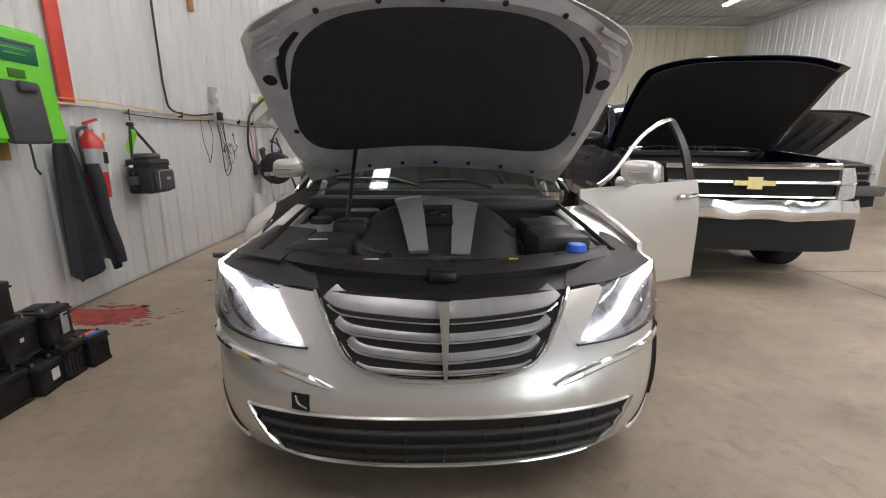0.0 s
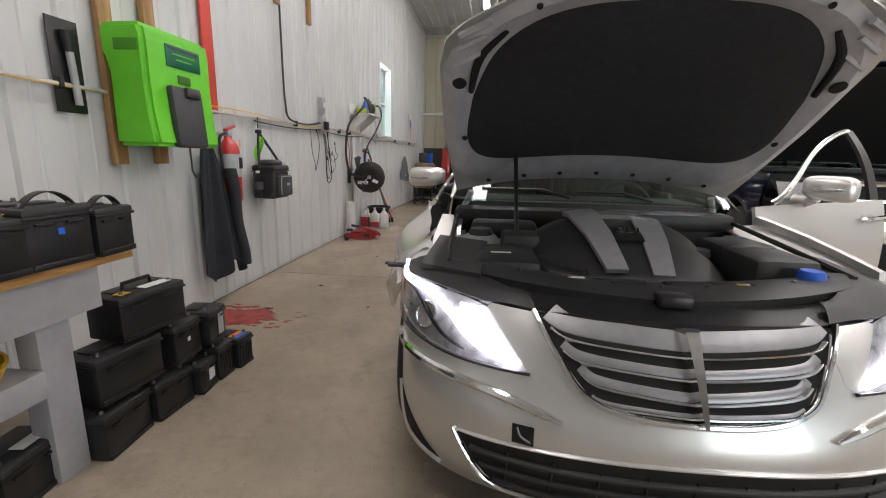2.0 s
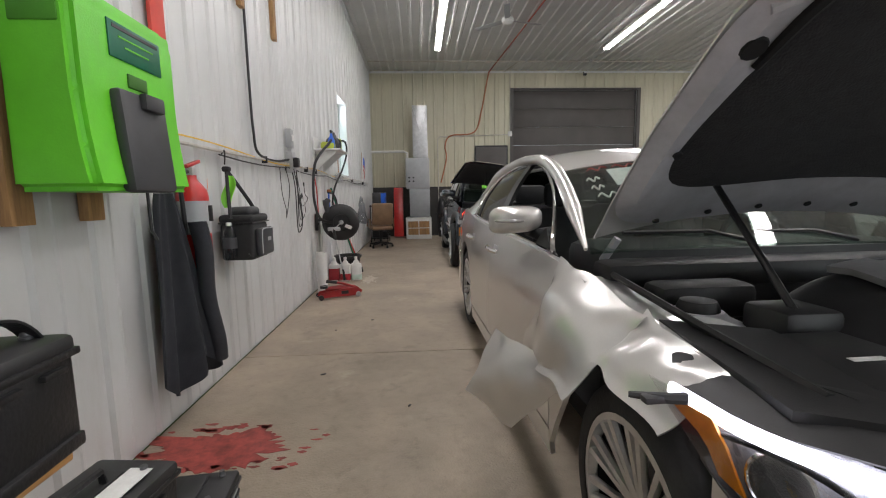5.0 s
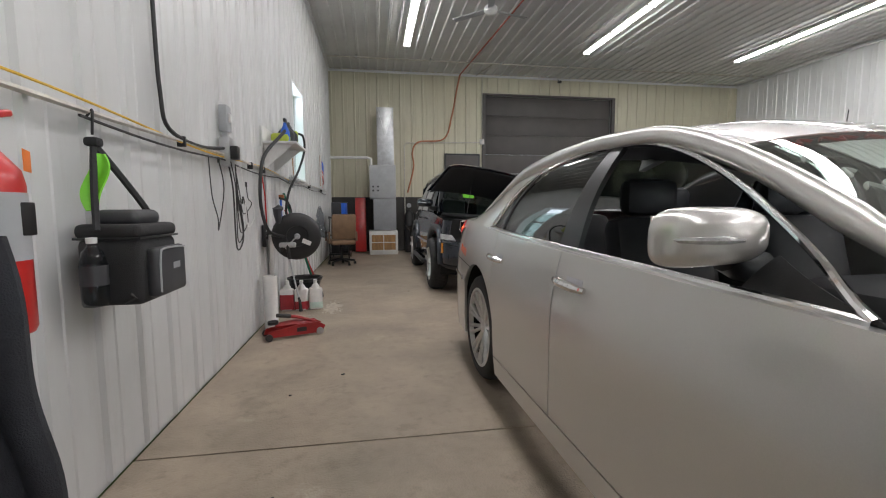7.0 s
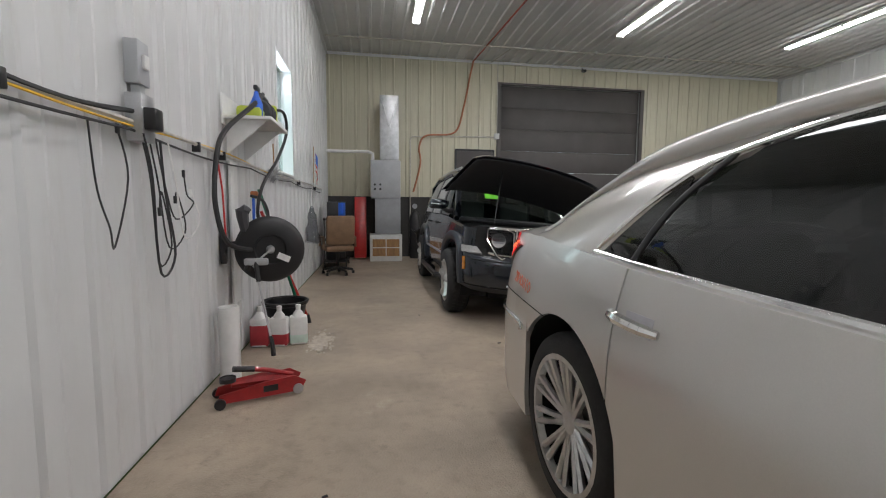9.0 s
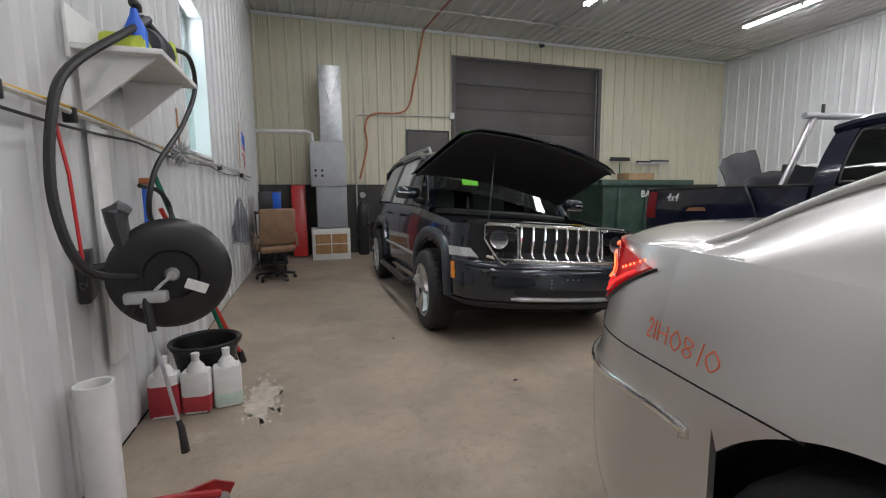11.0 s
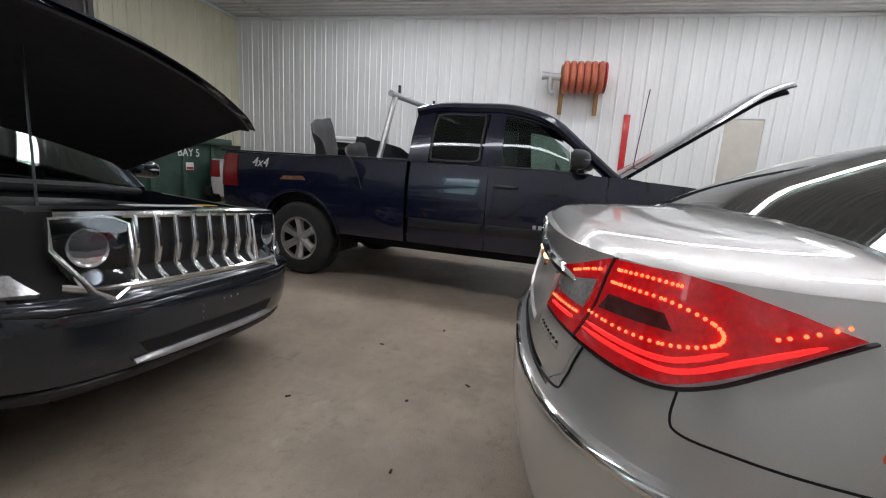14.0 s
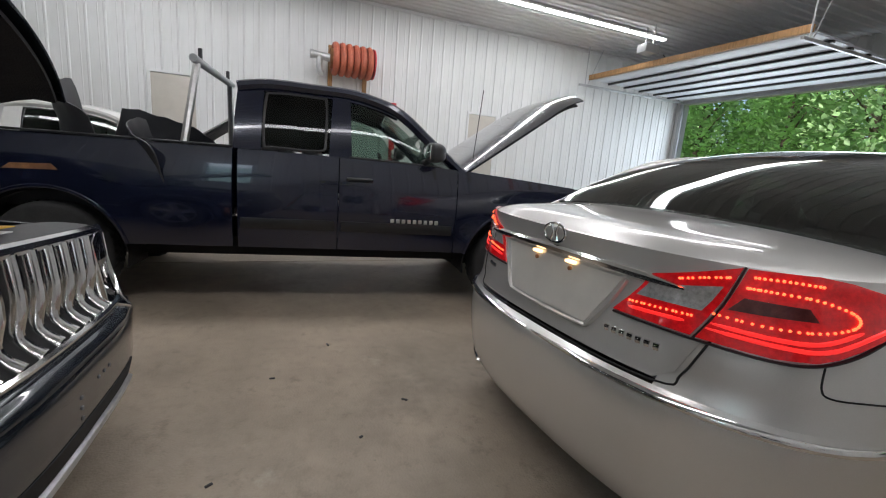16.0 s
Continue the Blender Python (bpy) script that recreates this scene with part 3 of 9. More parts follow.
bx(GAR[1], GAR[1] + 0.12, YF - 0.03, YF + 0.06, 0, GAR[3] + 0.1, bm=bm)
bx(GAR[0], GAR[1], YF - 0.03, YF + 0.06, GAR[3], GAR[3] + 0.1, bm=bm)
tagged(part("garage_door_trim", bm, M_GREYBOX, smooth=False), "grey trim round the garage opening", "trim", kind="structure")
d = thing("door_opener", (6.95, -1.3, ZC - 0.02), "grey ceiling-hung garage door opener motor", "door opener")
part("motor_housing", bx(-0.15, 0.15, -0.22, 0.22, -0.62, -0.42, 0.03), M_GREYBOX, d)
for x in (-0.12, 0.12):
    part("hanger_strap", bx(x - 0.012, x + 0.012, -0.02, 0.0, -0.43, 0), M_STEEL, d)
part("rail", bx(-0.02, 0.02, -4.0, -0.2, -0.55, -0.51), M_STEEL, d)
part("release_arm", tube([(0, -0.5, -0.56), (0, -0.75, -0.75), (0.02, -0.8, -0.85)], 0.012), M_SATIN, d)


# strip lights in three rows
def strip_light():
    e = thing("strip_light", (0, 0, 0), "white twin-tube fluorescent strip light, lit, on the ceiling", "ceiling light", "rows of strip lights")
    part("housing", bx(-0.09, 0.09, -0.6, 0.6, -0.05, 0.0, 0.01), M_WHITEPL, e)
    for x in (-0.045, 0.045):
        o = part("tube", tube([(x, -0.585, -0.068), (x, 0.585, -0.068)], 0.016, 8), M_TUBE, e, "lit fluorescent tube")
    for y in (-0.595, 0.595):
        part("end_cap", bx(-0.08, 0.08, y - 0.008, y + 0.008, -0.09, -0.05), M_WHITEPL, e)
    return e


first = strip_light()
LAMP_Y = {-0.86: (11.6, 10.38, 9.16, 3.5, 2.28, -0.5), 3.35: (11.5, 10.28, 9.06, 4.6, 3.38, -1.0), 7.35: (11.5, 10.28, 9.06, 7.0, 3.3, 2.08, 0.86, -0.36, -1.58)}
k = 0
for lx, ys in LAMP_Y.items():
    for y in ys:
        if k == 0:
            first.matrix_world = pose(lx, y, ZC - 0.032)
        else:
            copy_thing(first, pose(lx, y, ZC - 0.032))
        k += 1
for lx, ys in LAMP_Y.items():
    d = bpy.data.lights.new("tube_light", "AREA")
    d.shape, d.size, d.size_y, d.energy, d.color = 'RECTANGLE', 0.3, 12.0, {-0.86: 125, 3.35: 190, 7.35: 165}[lx], (1.0, 0.975, 0.985)
    o = new("tube_light", d)
    o.matrix_world = pose(lx, 5.0, ZC - 0.12)
d = bpy.data.lights.new("daylight", "AREA")
d.shape, d.size, d.size_y, d.energy, d.color = 'RECTANGLE', gw - 0.2, 3.3, 200, (0.85, 0.93, 1.0)
o = new("daylight", d)
o.matrix_world = look(((GAR[0] + GAR[1]) / 2, YF - 0.05, 1.8), ((GAR[0] + GAR[1]) / 2, 5, 1.6))
d = bpy.data.lights.new("window_daylight", "AREA")
d.shape, d.size, d.size_y, d.energy, d.color = 'RECTANGLE', 0.8, 1.3, 14, (0.8, 0.9, 1.0)
o = new("window_daylight", d)
o.matrix_world = look((XL - 0.16, (WIN[0] + WIN[1]) / 2, 2.3), (5, (WIN[0] + WIN[1]) / 2, 1.5))


# ---------------------------------------------------------------- outside
bm = bmesh.new()
bx(-400, XL - T, -400, 400, -0.25, -0.04, bm=bm)
bx(XR + T, 400, -400, 400, -0.25, -0.04, bm=bm)
bx(XL - T, XR + T, -400, YF - 0.2, -0.25, -0.04, bm=bm)
bx(XL - T, XR + T, YB + T, 400, -0.25, -0.04, bm=bm)
tagged(part("ground", bm, M_GRASS, smooth=False), "rough grass outside the open door", "ground", kind="structure")


def tree(seed):
    rnd = random.Random(seed)
    e = thing("tree", (0, 0, 0), "leafy green tree outside the open door", "tree", "trees outside")
    h = rnd.uniform(7, 10)
    bm = tube([(0, 0, -0.1), (0.1, 0.05, h * 0.4), (0, 0, h * 0.8)], [0.2, 0.14, 0.05], 8)
    for i in range(7):
        a, z = rnd.uniform(0, 6.3), h * rnd.uniform(0.2, 0.6)
        tube([(0.05, 0, z), (math.cos(a) * 1.3, math.sin(a) * 1.3, z + 1), (math.cos(a) * 2.4, math.sin(a) * 2.4, z + 1.5)], [0.07, 0.04, 0.015], 5, bm=bm)
    part("trunk", bm, M_BARK, e)
    V, F = [], []
    for i in range(5200):
        a, u = rnd.uniform(0, 6.283), rnd.random()
        z = h * (0.12 + 0.88 * rnd.random())
        rr = (2.9 * math.sin(math.pi * min(1, max(0.05, z / h * 0.9 + 0.08))) + 0.3) * (u ** 0.4)
        rr *= 0.75 + 0.35 * noise.noise(Vector((math.cos(a) * 2 + seed, math.sin(a) * 2, z * 0.8)))
        c = Vector((rr * math.cos(a), rr * math.sin(a), z))
        s = rnd.uniform(0.10, 0.22)
        d1 = Vector((rnd.uniform(-1, 1), rnd.uniform(-1, 1), rnd.uniform(-0.6, 0.6))).normalized()
        d2 = d1.orthogonal().normalized()
        n = len(V)
        V += [c + d1 * s, c + d2 * s * 0.5, c - d1 * s, c - d2 * s * 0.5 + Vector((0, 0, -0.03))]
        F.append((n, n + 1, n + 2, n + 3))
    me = bpy.data.meshes.new("crown")
    me.from_pydata([tuple(v) for v in V], [], F)
    me.materials.append(M_LEAF)
    o = new("crown", me)
    o.parent = e
    return e


ta, tb = tree(5), tree(8)
ta.matrix_world, tb.matrix_world = pose(8.6, -15.5, 0), pose(12.5, -16.5, 0, 0, 0, 60)
rnd = random.Random(2)
for i, (x, y) in enumerate(((5.0, -16.5), (16, -15), (19.5, -17), (1.5, -18), (10.5, -20), (15, -21), (6, -22), (22, -21), (24, -15), (-4, -19), (19, -25), (11, -26))):
    copy_thing((ta, tb)[i % 2], pose(x, y, 0, 0, 0, i * 77))


# ---------------------------------------------------------------- vehicle forms
class Shell:
    """A car body: for each height z an outline in plan, from the nose's middle (q=0) along one side to the tail's middle (q=3).
    s runs back from the nose, x to the side."""

    def __init__(self, length, half, nose, tail, sect, df, dr, nf, nr):
        self.length, self.half, self.nose, self.tail, self.sect = length, smoothtab(half), smoothtab(nose), smoothtab(tail), smoothtab(sect)
        self.df, self.dr, self.nf, self.nr = df, dr, nf, nr

    def width(self, s, z):
        return self.half(s) * self.sect(z)

    def plan(self, q, z):
        L = self.length
        if q <= 1:
            a = self.width(self.df, z)
            t = q * math.pi / 2
            s0 = self.nose(z)
            return a * math.sin(t) ** (2 / self.nf), s0 + (self.df - s0) * (1 - math.cos(t) ** (2 / self.nf))
        if q <= 2:
            s = self.df + (q - 1) * (L - self.df - self.dr)
            return self.width(s, z), s
        a = self.width(L - self.dr, z)
        t = (3 - q) * math.pi / 2
        s0 = self.tail(z)
        return a * max(0, math.sin(t)) ** (2 / self.nr), L - s0 - (self.dr - s0) * (1 - max(0, math.cos(t)) ** (2 / self.nr))

    def q_of_s(self, s):
        return 1 + (s - self.df) / (self.length - self.df - self.dr)

    def q_front(self, x, z):
        a = self.width(self.df, z)
        return math.asin(min(1, abs(x) / a) ** (self.nf / 2)) * 2 / math.pi

    def q_rear(self, x, z):
        a = self.width(self.length - self.dr, z)
        return 3 - math.asin(min(1, abs(x) / a) ** (self.nr / 2)) * 2 / math.pi

    def at(self, q, z, sg):
        x, s = self.plan(q, z)
        return Vector((sg * x, s, z))

    def ring(self, sg):
        """The surface over (q, z) on one side, with its outward normal."""
        def f(q, z):
            e = 0.004
            p = self.at(q, z, sg)
            du = self.at(min(q + e, 3), z, sg) - self.at(max(q - e, 0), z, sg)
            dv = self.at(q, z + e, sg) - self.at(q, z - e, sg)
            n = du.cross(dv) * sg
            n = n.normalized() if n.length else Vector((sg, 0, 0))
            return p, -n if n.dot(Vector((p.x, p.y - self.length / 2, 0))) < 0 else n
        return f

    def side(self, sg):
        r = self.ring(sg)
        return lambda s, z: r(self.q_of_s(s), z)

    def front(self):
        return lambda x, z: self.ring(1 if x >= 0 else -1)(self.q_front(x, z), z)

    def rear(self):
        return lambda x, z: self.ring(1 if x >= 0 else -1)(self.q_rear(x, z), z)

    def panel(self, name, sg, q0, q1, zb, zt, material, parent, nq=24, nz=14, label="", thick=0.02):
        """A body panel; zb and zt give its lower and upper edge for q."""
        qs = np.linspace(q0, q1, nq)
        bm = grid(lambda q, v: self.at(q, zb(q) + (zt(q) - zb(q)) * v, sg), qs, np.linspace(0, 1, nz))
        return part(name, shell_thick(bm, thick), material, parent, label)


def shell_thick(bm, thick):
    """Gives a sheet an inner face and rims, towards the middle of the car."""
    bmesh.ops.recalc_face_normals(bm, faces=bm.faces[:])
    old = bm.verts[:]
    bm.normal_update()
    c = sum((v.co for v in old), Vector()) / len(old)
    flip = sum((1 if v.normal.dot(Vector((v.co.x, 0, 0))) >= 0 else -1) for v in old)
    sg = 1 if flip >= 0 else -1
    inner = {v: bm.verts.new(v.co - v.normal * thick * sg) for v in old}
    faces, edges = bm.faces[:], [e for e in bm.edges if len(e.link_faces) == 1]
    for f in faces:
        bm.faces.new([inner[v] for v in reversed(f.verts)])
    for e in edges:
        a, b = e.verts
        bm.faces.new((a, b, inner[b], inner[a]))
    return bm


def arch(base, axles, r, zc):
    """Lower edge of a panel with wheel arches cut out of it."""
    def g(s):
        z = base(s) if callable(base) else base
        for a in axles:
            d = abs(s - a)
            if d < r:
                z = max(z, zc + math.sqrt(r * r - d * d))
        return z
    return g


def wheel(parent, x, y, r, width, rim, spokes, sg, double=False, material=None, tread=0, tyre_mat=None):
    """A road wheel: tyre and rim with spokes; sg: the side that it faces."""
    m0 = Matrix.Translation((x, y, r))
    w2 = width / 2
    bm = lathe([(rim - 0.01, -w2 * 0.8), (rim + 0.012, -w2), (r * 0.9, -w2), (r - 0.012, -w2 * 0.86), (r, -w2 * 0.6), (r, w2 * 0.6), (r - 0.012, w2 * 0.86), (r * 0.9, w2), (rim + 0.012, w2), (rim - 0.01, w2 * 0.8)], 'X', 40, m0, None, False)
    if tread:
        nk = tread * 3
        us = (-0.62, -0.36, -0.34, -0.12, -0.10, 0.10, 0.12, 0.34, 0.36, 0.62)
        rows = []
        for k in range(nk):
            ring = []
            for n_, u in enumerate(us):
                a = 2 * math.pi * k / nk + u * 0.10
                groove = (k + n_ // 2) % 3 == 0 or n_ in (2, 7)
                rr = r + (0.001 if groove else 0.010)
                ring.append(bm.verts.new(m0 @ Vector((u * w2, rr * math.sin(a), rr * math.cos(a)))))
            rows.append(ring)
        for A, B in zip(rows, rows[1:] + rows[:1]):
            for n_ in range(len(us) - 1):
                bm.faces.new((A[n_], A[n_ + 1], B[n_ + 1], B[n_]))
    ty = part("tyre", bm, tyre_mat or M_RUBBER, parent, "black rubber tyre")
    al = material or M_ALLOY
    o = sg * w2
    bm = lathe([(rim + 0.008, o * 0.98), (rim - 0.012, o * 0.99), (rim - 0.02, o * 0.75), (rim - 0.016, o * 0.72)], 'X', 40, m0, None, False)
    part("rim", bm, al, ty, "alloy wheel rim")
    # barrel in near-black: the shade behind the spokes is put into its colour
    part("wheel_barrel", lathe([(rim - 0.02, o * 0.74), (rim - 0.03, o * 0.2), (rim - 0.04, -o * 0.4), (0.0, -o * 0.42)], 'X', 32, m0, None, False), M_DARK, ty)
    bm = bmesh.new()
    for k in range(spokes):
        a = 2 * math.pi * k / spokes
        for da in ((-0.11, 0.11) if double else (0,)):
            rot = m0 @ Matrix.Rotation(a + da, 4, 'X')
            ww = 0.016 if double else 0.05
            t = tube([(o * 0.55, 0, 0.04), (o * 0.72, 0, rim * 0.5), (o * 0.86, 0, rim - 0.012)], [ww * 1.1, ww * 0.8, ww], 6)
            bmesh.ops.transform(t, matrix=rot, verts=t.verts[:])
            merge(bm, t)
    lathe([(0.0, o * 0.78), (0.03, o * 0.77), (0.055, o * 0.66), (0.065, o * 0.4)], 'X', 18, m0, bm)
    part("spokes", bm, al, ty, "alloy spokes and hub")
    # steel disc darkened with the shade inside the wheel
    part("brake_disc", lathe([(0.05, -o * 0.05), (rim * 0.75, -o * 0.05), (rim * 0.75, o * 0.06), (0.05, o * 0.06)], 'X', 24, m0), M_GREY, ty)
    return ty


def mirror_body(parent, x, y, z, sg, size=1.0, material=None, base=None):
    """A door mirror: a rounded shell, lamp strip, glass and foot."""
    bm = bmesh.new()
    bmesh.ops.create_uvsphere(bm, u_segments=28, v_segments=18, radius=1)
    k = lambda t, e: math.copysign(abs(t) ** e, t)
    for v in bm.verts:
        p = v.co.copy()
        out_ = p.x * sg
        v.co = Vector((x + sg * 0.135 * size * k(out_, 0.55), y + (0.10 * size * k(p.y, 0.8) * (1.0 - 0.25 * max(0, out_)) if p.y < 0 else 0.03 * size * p.y),
                       z + 0.066 * size * k(p.z, 0.62) * (1.04 + 0.10 * out_) - 0.008 * out_))
    a = part("mirror", bm, material, parent, "door mirror shell")
    part("mirror_glass", bx(x - 0.11 * size, x + 0.11 * size, y + 0.027 * size, y + 0.034 * size, z - 0.048 * size, z + 0.048 * size, 0.01), M_CHROME, a, "mirror glass")
    pts = [(x + sg * 0.128 * size * u, y - 0.102 * size * max(0.0, 1 - abs(u) ** 3.2) ** 0.42 * (1.0 - 0.22 * max(0, u)), z - 0.004) for u in (-0.15, 0.1, 0.35, 0.6, 0.8, 0.93)]
    part("indicator", tube(pts, [0.004, 0.008, 0.009, 0.009, 0.008, 0.005], 8), M_CLEARLENS, a, "clear indicator strip")
    part("mirror_foot", tube([(x - sg * 0.07 * size, y, z - 0.055 * size), (x - sg * 0.13 * size, y + 0.02, z - 0.082 * size), (x - sg * 0.20 * size, y + 0.02, z - 0.085 * size)], [0.03, 0.03, 0.04], 10), base or M_BLACK, a)
    return a


def seat(parent, x, y, z, rz=0, material=None):
    material = material or M_SEAT
    bm = box((x, y, z + 0.08), (0.5, 0.52, 0.17), 0.06)
    part("seat_cushion", bm, material, parent)
    bm = box((x, y + 0.3, z + 0.45), (0.48, 0.15, 0.62), 0.06, Matrix.Rotation(radians(-14), 4, 'X'))
    b = part("seat_back", bm, material, parent)
    part("headrest", box((x, y + 0.42, z + 0.84), (0.27, 0.1, 0.17), 0.045), material, b)


def steering_wheel(parent, x, y, z):
    pts = [(x + 0.185 * math.cos(a), y + 0.06 * math.sin(a), z + 0.175 * math.sin(a)) for a in np.linspace(0, 2 * math.pi, 25)[:-1]]
    bm = tube(pts, 0.016, 8, closed=True)
    for a in (0.1, math.pi - 0.1, -math.pi / 2):
        tube([(x, y - 0.03, z), (x + 0.18 * math.cos(a), y + 0.055 * math.sin(a), z + 0.17 * math.sin(a))], 0.014, 6, bm=bm)
    box((x, y - 0.02, z), (0.12, 0.05, 0.1), 0.02, bm=bm)
    part("steering_wheel", bm, M_SEAT, parent)


# ---------------------------------------------------------------- silver saloon with a raised bonnet
GX, GY = 0.045, 1.18
saloon = thing("saloon_car", (GX, GY, 0), "silver four-door saloon, bonnet raised and front corner torn by a crash", "car", rz=1.6)
SH = Shell(4.975,
           [(0.3, 0.87), (0.62, 0.895), (0.9, 0.925), (1.5, 0.94), (2.5, 0.945), (3.5, 0.945), (4.0, 0.938), (4.4, 0.915), (4.8, 0.86)],
           [(0.15, 0.12), (0.25, 0.05), (0.33, 0.025), (0.45, 0.015), (0.55, 0.055), (0.65, 0.12), (0.73, 0.18), (0.80, 0.25), (0.9, 0.36), (1.0, 0.42)],
           [(0.15, 0.16), (0.3, 0.05), (0.45, 0.01), (0.6, 0.0), (0.66, 0.01), (0.69, 0.04), (0.8, 0.065), (0.95, 0.09), (1.05, 0.085), (1.1, 0.095), (1.16, 0.18)],
           [(0.15, 0.985), (0.3, 1.0), (0.5, 1.0), (0.65, 1.0), (0.8, 0.99), (0.92, 0.965), (1.0, 0.94), (1.1, 0.90)],
           0.62, 0.6, 2.3, 2.7)
FA, RA, WR = 0.87, 3.85, 0.352
HOODLINE = smoothtab([(0.0, 0.755), (0.3, 0.76), (0.6, 0.79), (0.85, 0.83), (1.0, 0.86)])      # top of the nose by q
BELT = smoothtab([(0.5, 0.83), (0.9, 0.885), (1.4, 0.945), (2.0, 0.965), (2.8, 0.985), (3.5, 1.01), (4.0, 1.045), (4.4, 1.063), (4.9, 1.063)])
ARCH = arch(lambda s: 0.2, (FA, RA), 0.425, WR)
s_of = lambda q: SH.df + (q - 1) * (SH.length - SH.df - SH.dr)
qs = SH.q_of_s

M_SMOKE = mat('smoked_lens', (0.10, 0.02, 0.02), 0.15, var=0.3, scale=50, coat=1.0)
M_LAMPBOX = mat('grey_lamp_housing', (0.30, 0.30, 0.31), 0.3, var=0.5, scale=18, coat=0.3)
# bumper and nose skin
for sg in (-1, 1):
    top = (lambda q: 0.648 + (q - 0.93) * 0.5 if q > 0.93 else float(np.interp(q, [0, 0.27, 0.30, 0.5, 0.7, 0.93], [0.745, 0.752, 0.607, 0.607, 0.625, 0.648])))
    p = SH.panel("front_bumper", sg, 0.0, qs(0.47) if 0.47 > 0.62 else 0.985, lambda q: 0.155 + 0.02 * q, top, M_SILVER, saloon, 40, 30, "silver front bumper with a dark lower intake")
FR = SH.front()
# wing tops beside the lamps and the lamp housings
for sg in (-1, 1):
    f = SH.ring(sg)
    q_ = lambda x, z: SH.q_front(x, z)
    # lamp outline in (q, z)
    lamp = [(0.30, 0.607), (0.50, 0.608), (0.70, 0.626), (0.90, 0.65), (1.0, 0.69), (1.045, 0.785), (0.70, 0.795), (0.485, 0.775), (0.415, 0.76)]
    h = part("headlight", patch(lamp, f, -0.014, 0.03, 0.04), M_LAMPBOX, saloon, "clear headlamp with a lit light bar" if sg > 0 else "broken headlamp, lit, its lens cracked")
    part("lens", patch(lamp, f, 0.016, 0.004, 0.04), M_LENS, h, "clear lens")
    bar = [(1.03, 0.778), (0.80, 0.780), (0.64, 0.764), (0.54, 0.725), (0.47, 0.672), (0.40, 0.640), (0.325, 0.622)]
    part("light_bar", strip(bar, f, 0.028, 0.010, taper=False), M_LED, h, "lit white light bar")
    if sg < 0:
        part("main_beam", patch([(0.335, 0.638), (0.43, 0.638), (0.485, 0.685), (0.50, 0.752), (0.418, 0.750)], f, 0.012, 0.01, 0.03), M_LED, h, "lit main-beam reflector")
    for qq, zz, rr in ((0.84, 0.715, 0.05), (0.66, 0.69, 0.045)):
        p_, n_ = f(qq, zz)
        bowl = lathe([(0.0, -0.03), (rr * 0.5, -0.024), (rr * 0.85, -0.01), (rr, 0.004), (rr + 0.006, 0.0)], 'Z', 18, Matrix.Translation(p_ - n_ * 0.004) @ n_.to_track_quat('Z', 'Y').to_matrix().to_4x4())
        part("reflector_bowl", bowl, M_CHROME, h, "chrome reflector bowl")
    part("inner_bezel", strip([(1.0, 0.745), (0.86, 0.765), (0.72, 0.745), (0.58, 0.66), (0.48, 0.628)], f, 0.012, 0.006), M_SATIN, h)
    part("corner_reflector", patch([(0.90, 0.668), (0.96, 0.678), (1.035, 0.765), (0.99, 0.772), (0.945, 0.735)], f, 0.010, 0.006, 0.02), M_AMBER, h, "amber corner reflector")
    part("lamp_surround", strip([(0.295, 0.602), (0.50, 0.603), (0.70, 0.621), (0.90, 0.645), (1.0, 0.685)], f, 0.010, 0.014, taper=False), M_SATIN, h)
    # body between grille and lamp, up to the bonnet edge
    gp = patch([(0.262, 0.70), (0.275, 0.62), (0.30, 0.607), (0.413, 0.757), (0.40, 0.767), (0.29, 0.758)], f, 0.001, 0.02, 0.04)
    part("nose_panel", gp, M_SILVER, saloon)
    edge = [f(a_, b_)[0] for a_, b_ in ((0.28, 0.764), (0.36, 0.772), (0.42, 0.770), (0.50, 0.780), (0.68, 0.797), (0.85, 0.793), (1.03, 0.788))]
    back = [Vector((sg * a_, b_, c_)) for a_, b_, c_ in ((0.46, 0.34, 0.80), (0.50, 0.36, 0.80), (0.55, 0.40, 0.81), (0.62, 0.48, 0.82), (0.68, 0.60, 0.825), (0.74, 0.74, 0.83), (0.80, 0.90, 0.84))]
    part("lamp_shroud", grid(lambda u, v: edge[int(u)] * (1 - v) + back[int(u)] * v + Vector((0, 0, 0.012 * math.sin(math.pi * v))), range(7), np.linspace(0, 1, 6), 0.004), M_BLACK, saloon, "black shroud behind the headlamp")
    # bright strip and fog recess
    part("bumper_trim", strip([(0.225, 0.500), (0.34, 0.531), (0.46, 0.546), (0.62, 0.553), (0.8, 0.556), (0.96, 0.556)], f, 0.030, 0.016), M_CHROME, saloon, "chrome strip on the bumper corner")
    # the vent's inner shade is a flat near-black patch on the bumper
    part("fog_recess", patch([(0.57, 0.215), (0.72, 0.222), (0.80, 0.25), (0.86, 0.37), (0.82, 0.36), (0.70, 0.30)], f, 0.003, 0.006, 0.03), M_DARK, saloon, "dark corner vent")
    part("fog_trim", strip([(0.865, 0.385), (0.835, 0.30), (0.79, 0.235), (0.70, 0.212), (0.56, 0.202)], f, 0.026, 0.012), M_SILVER, saloon, "bright surround of the corner vent")

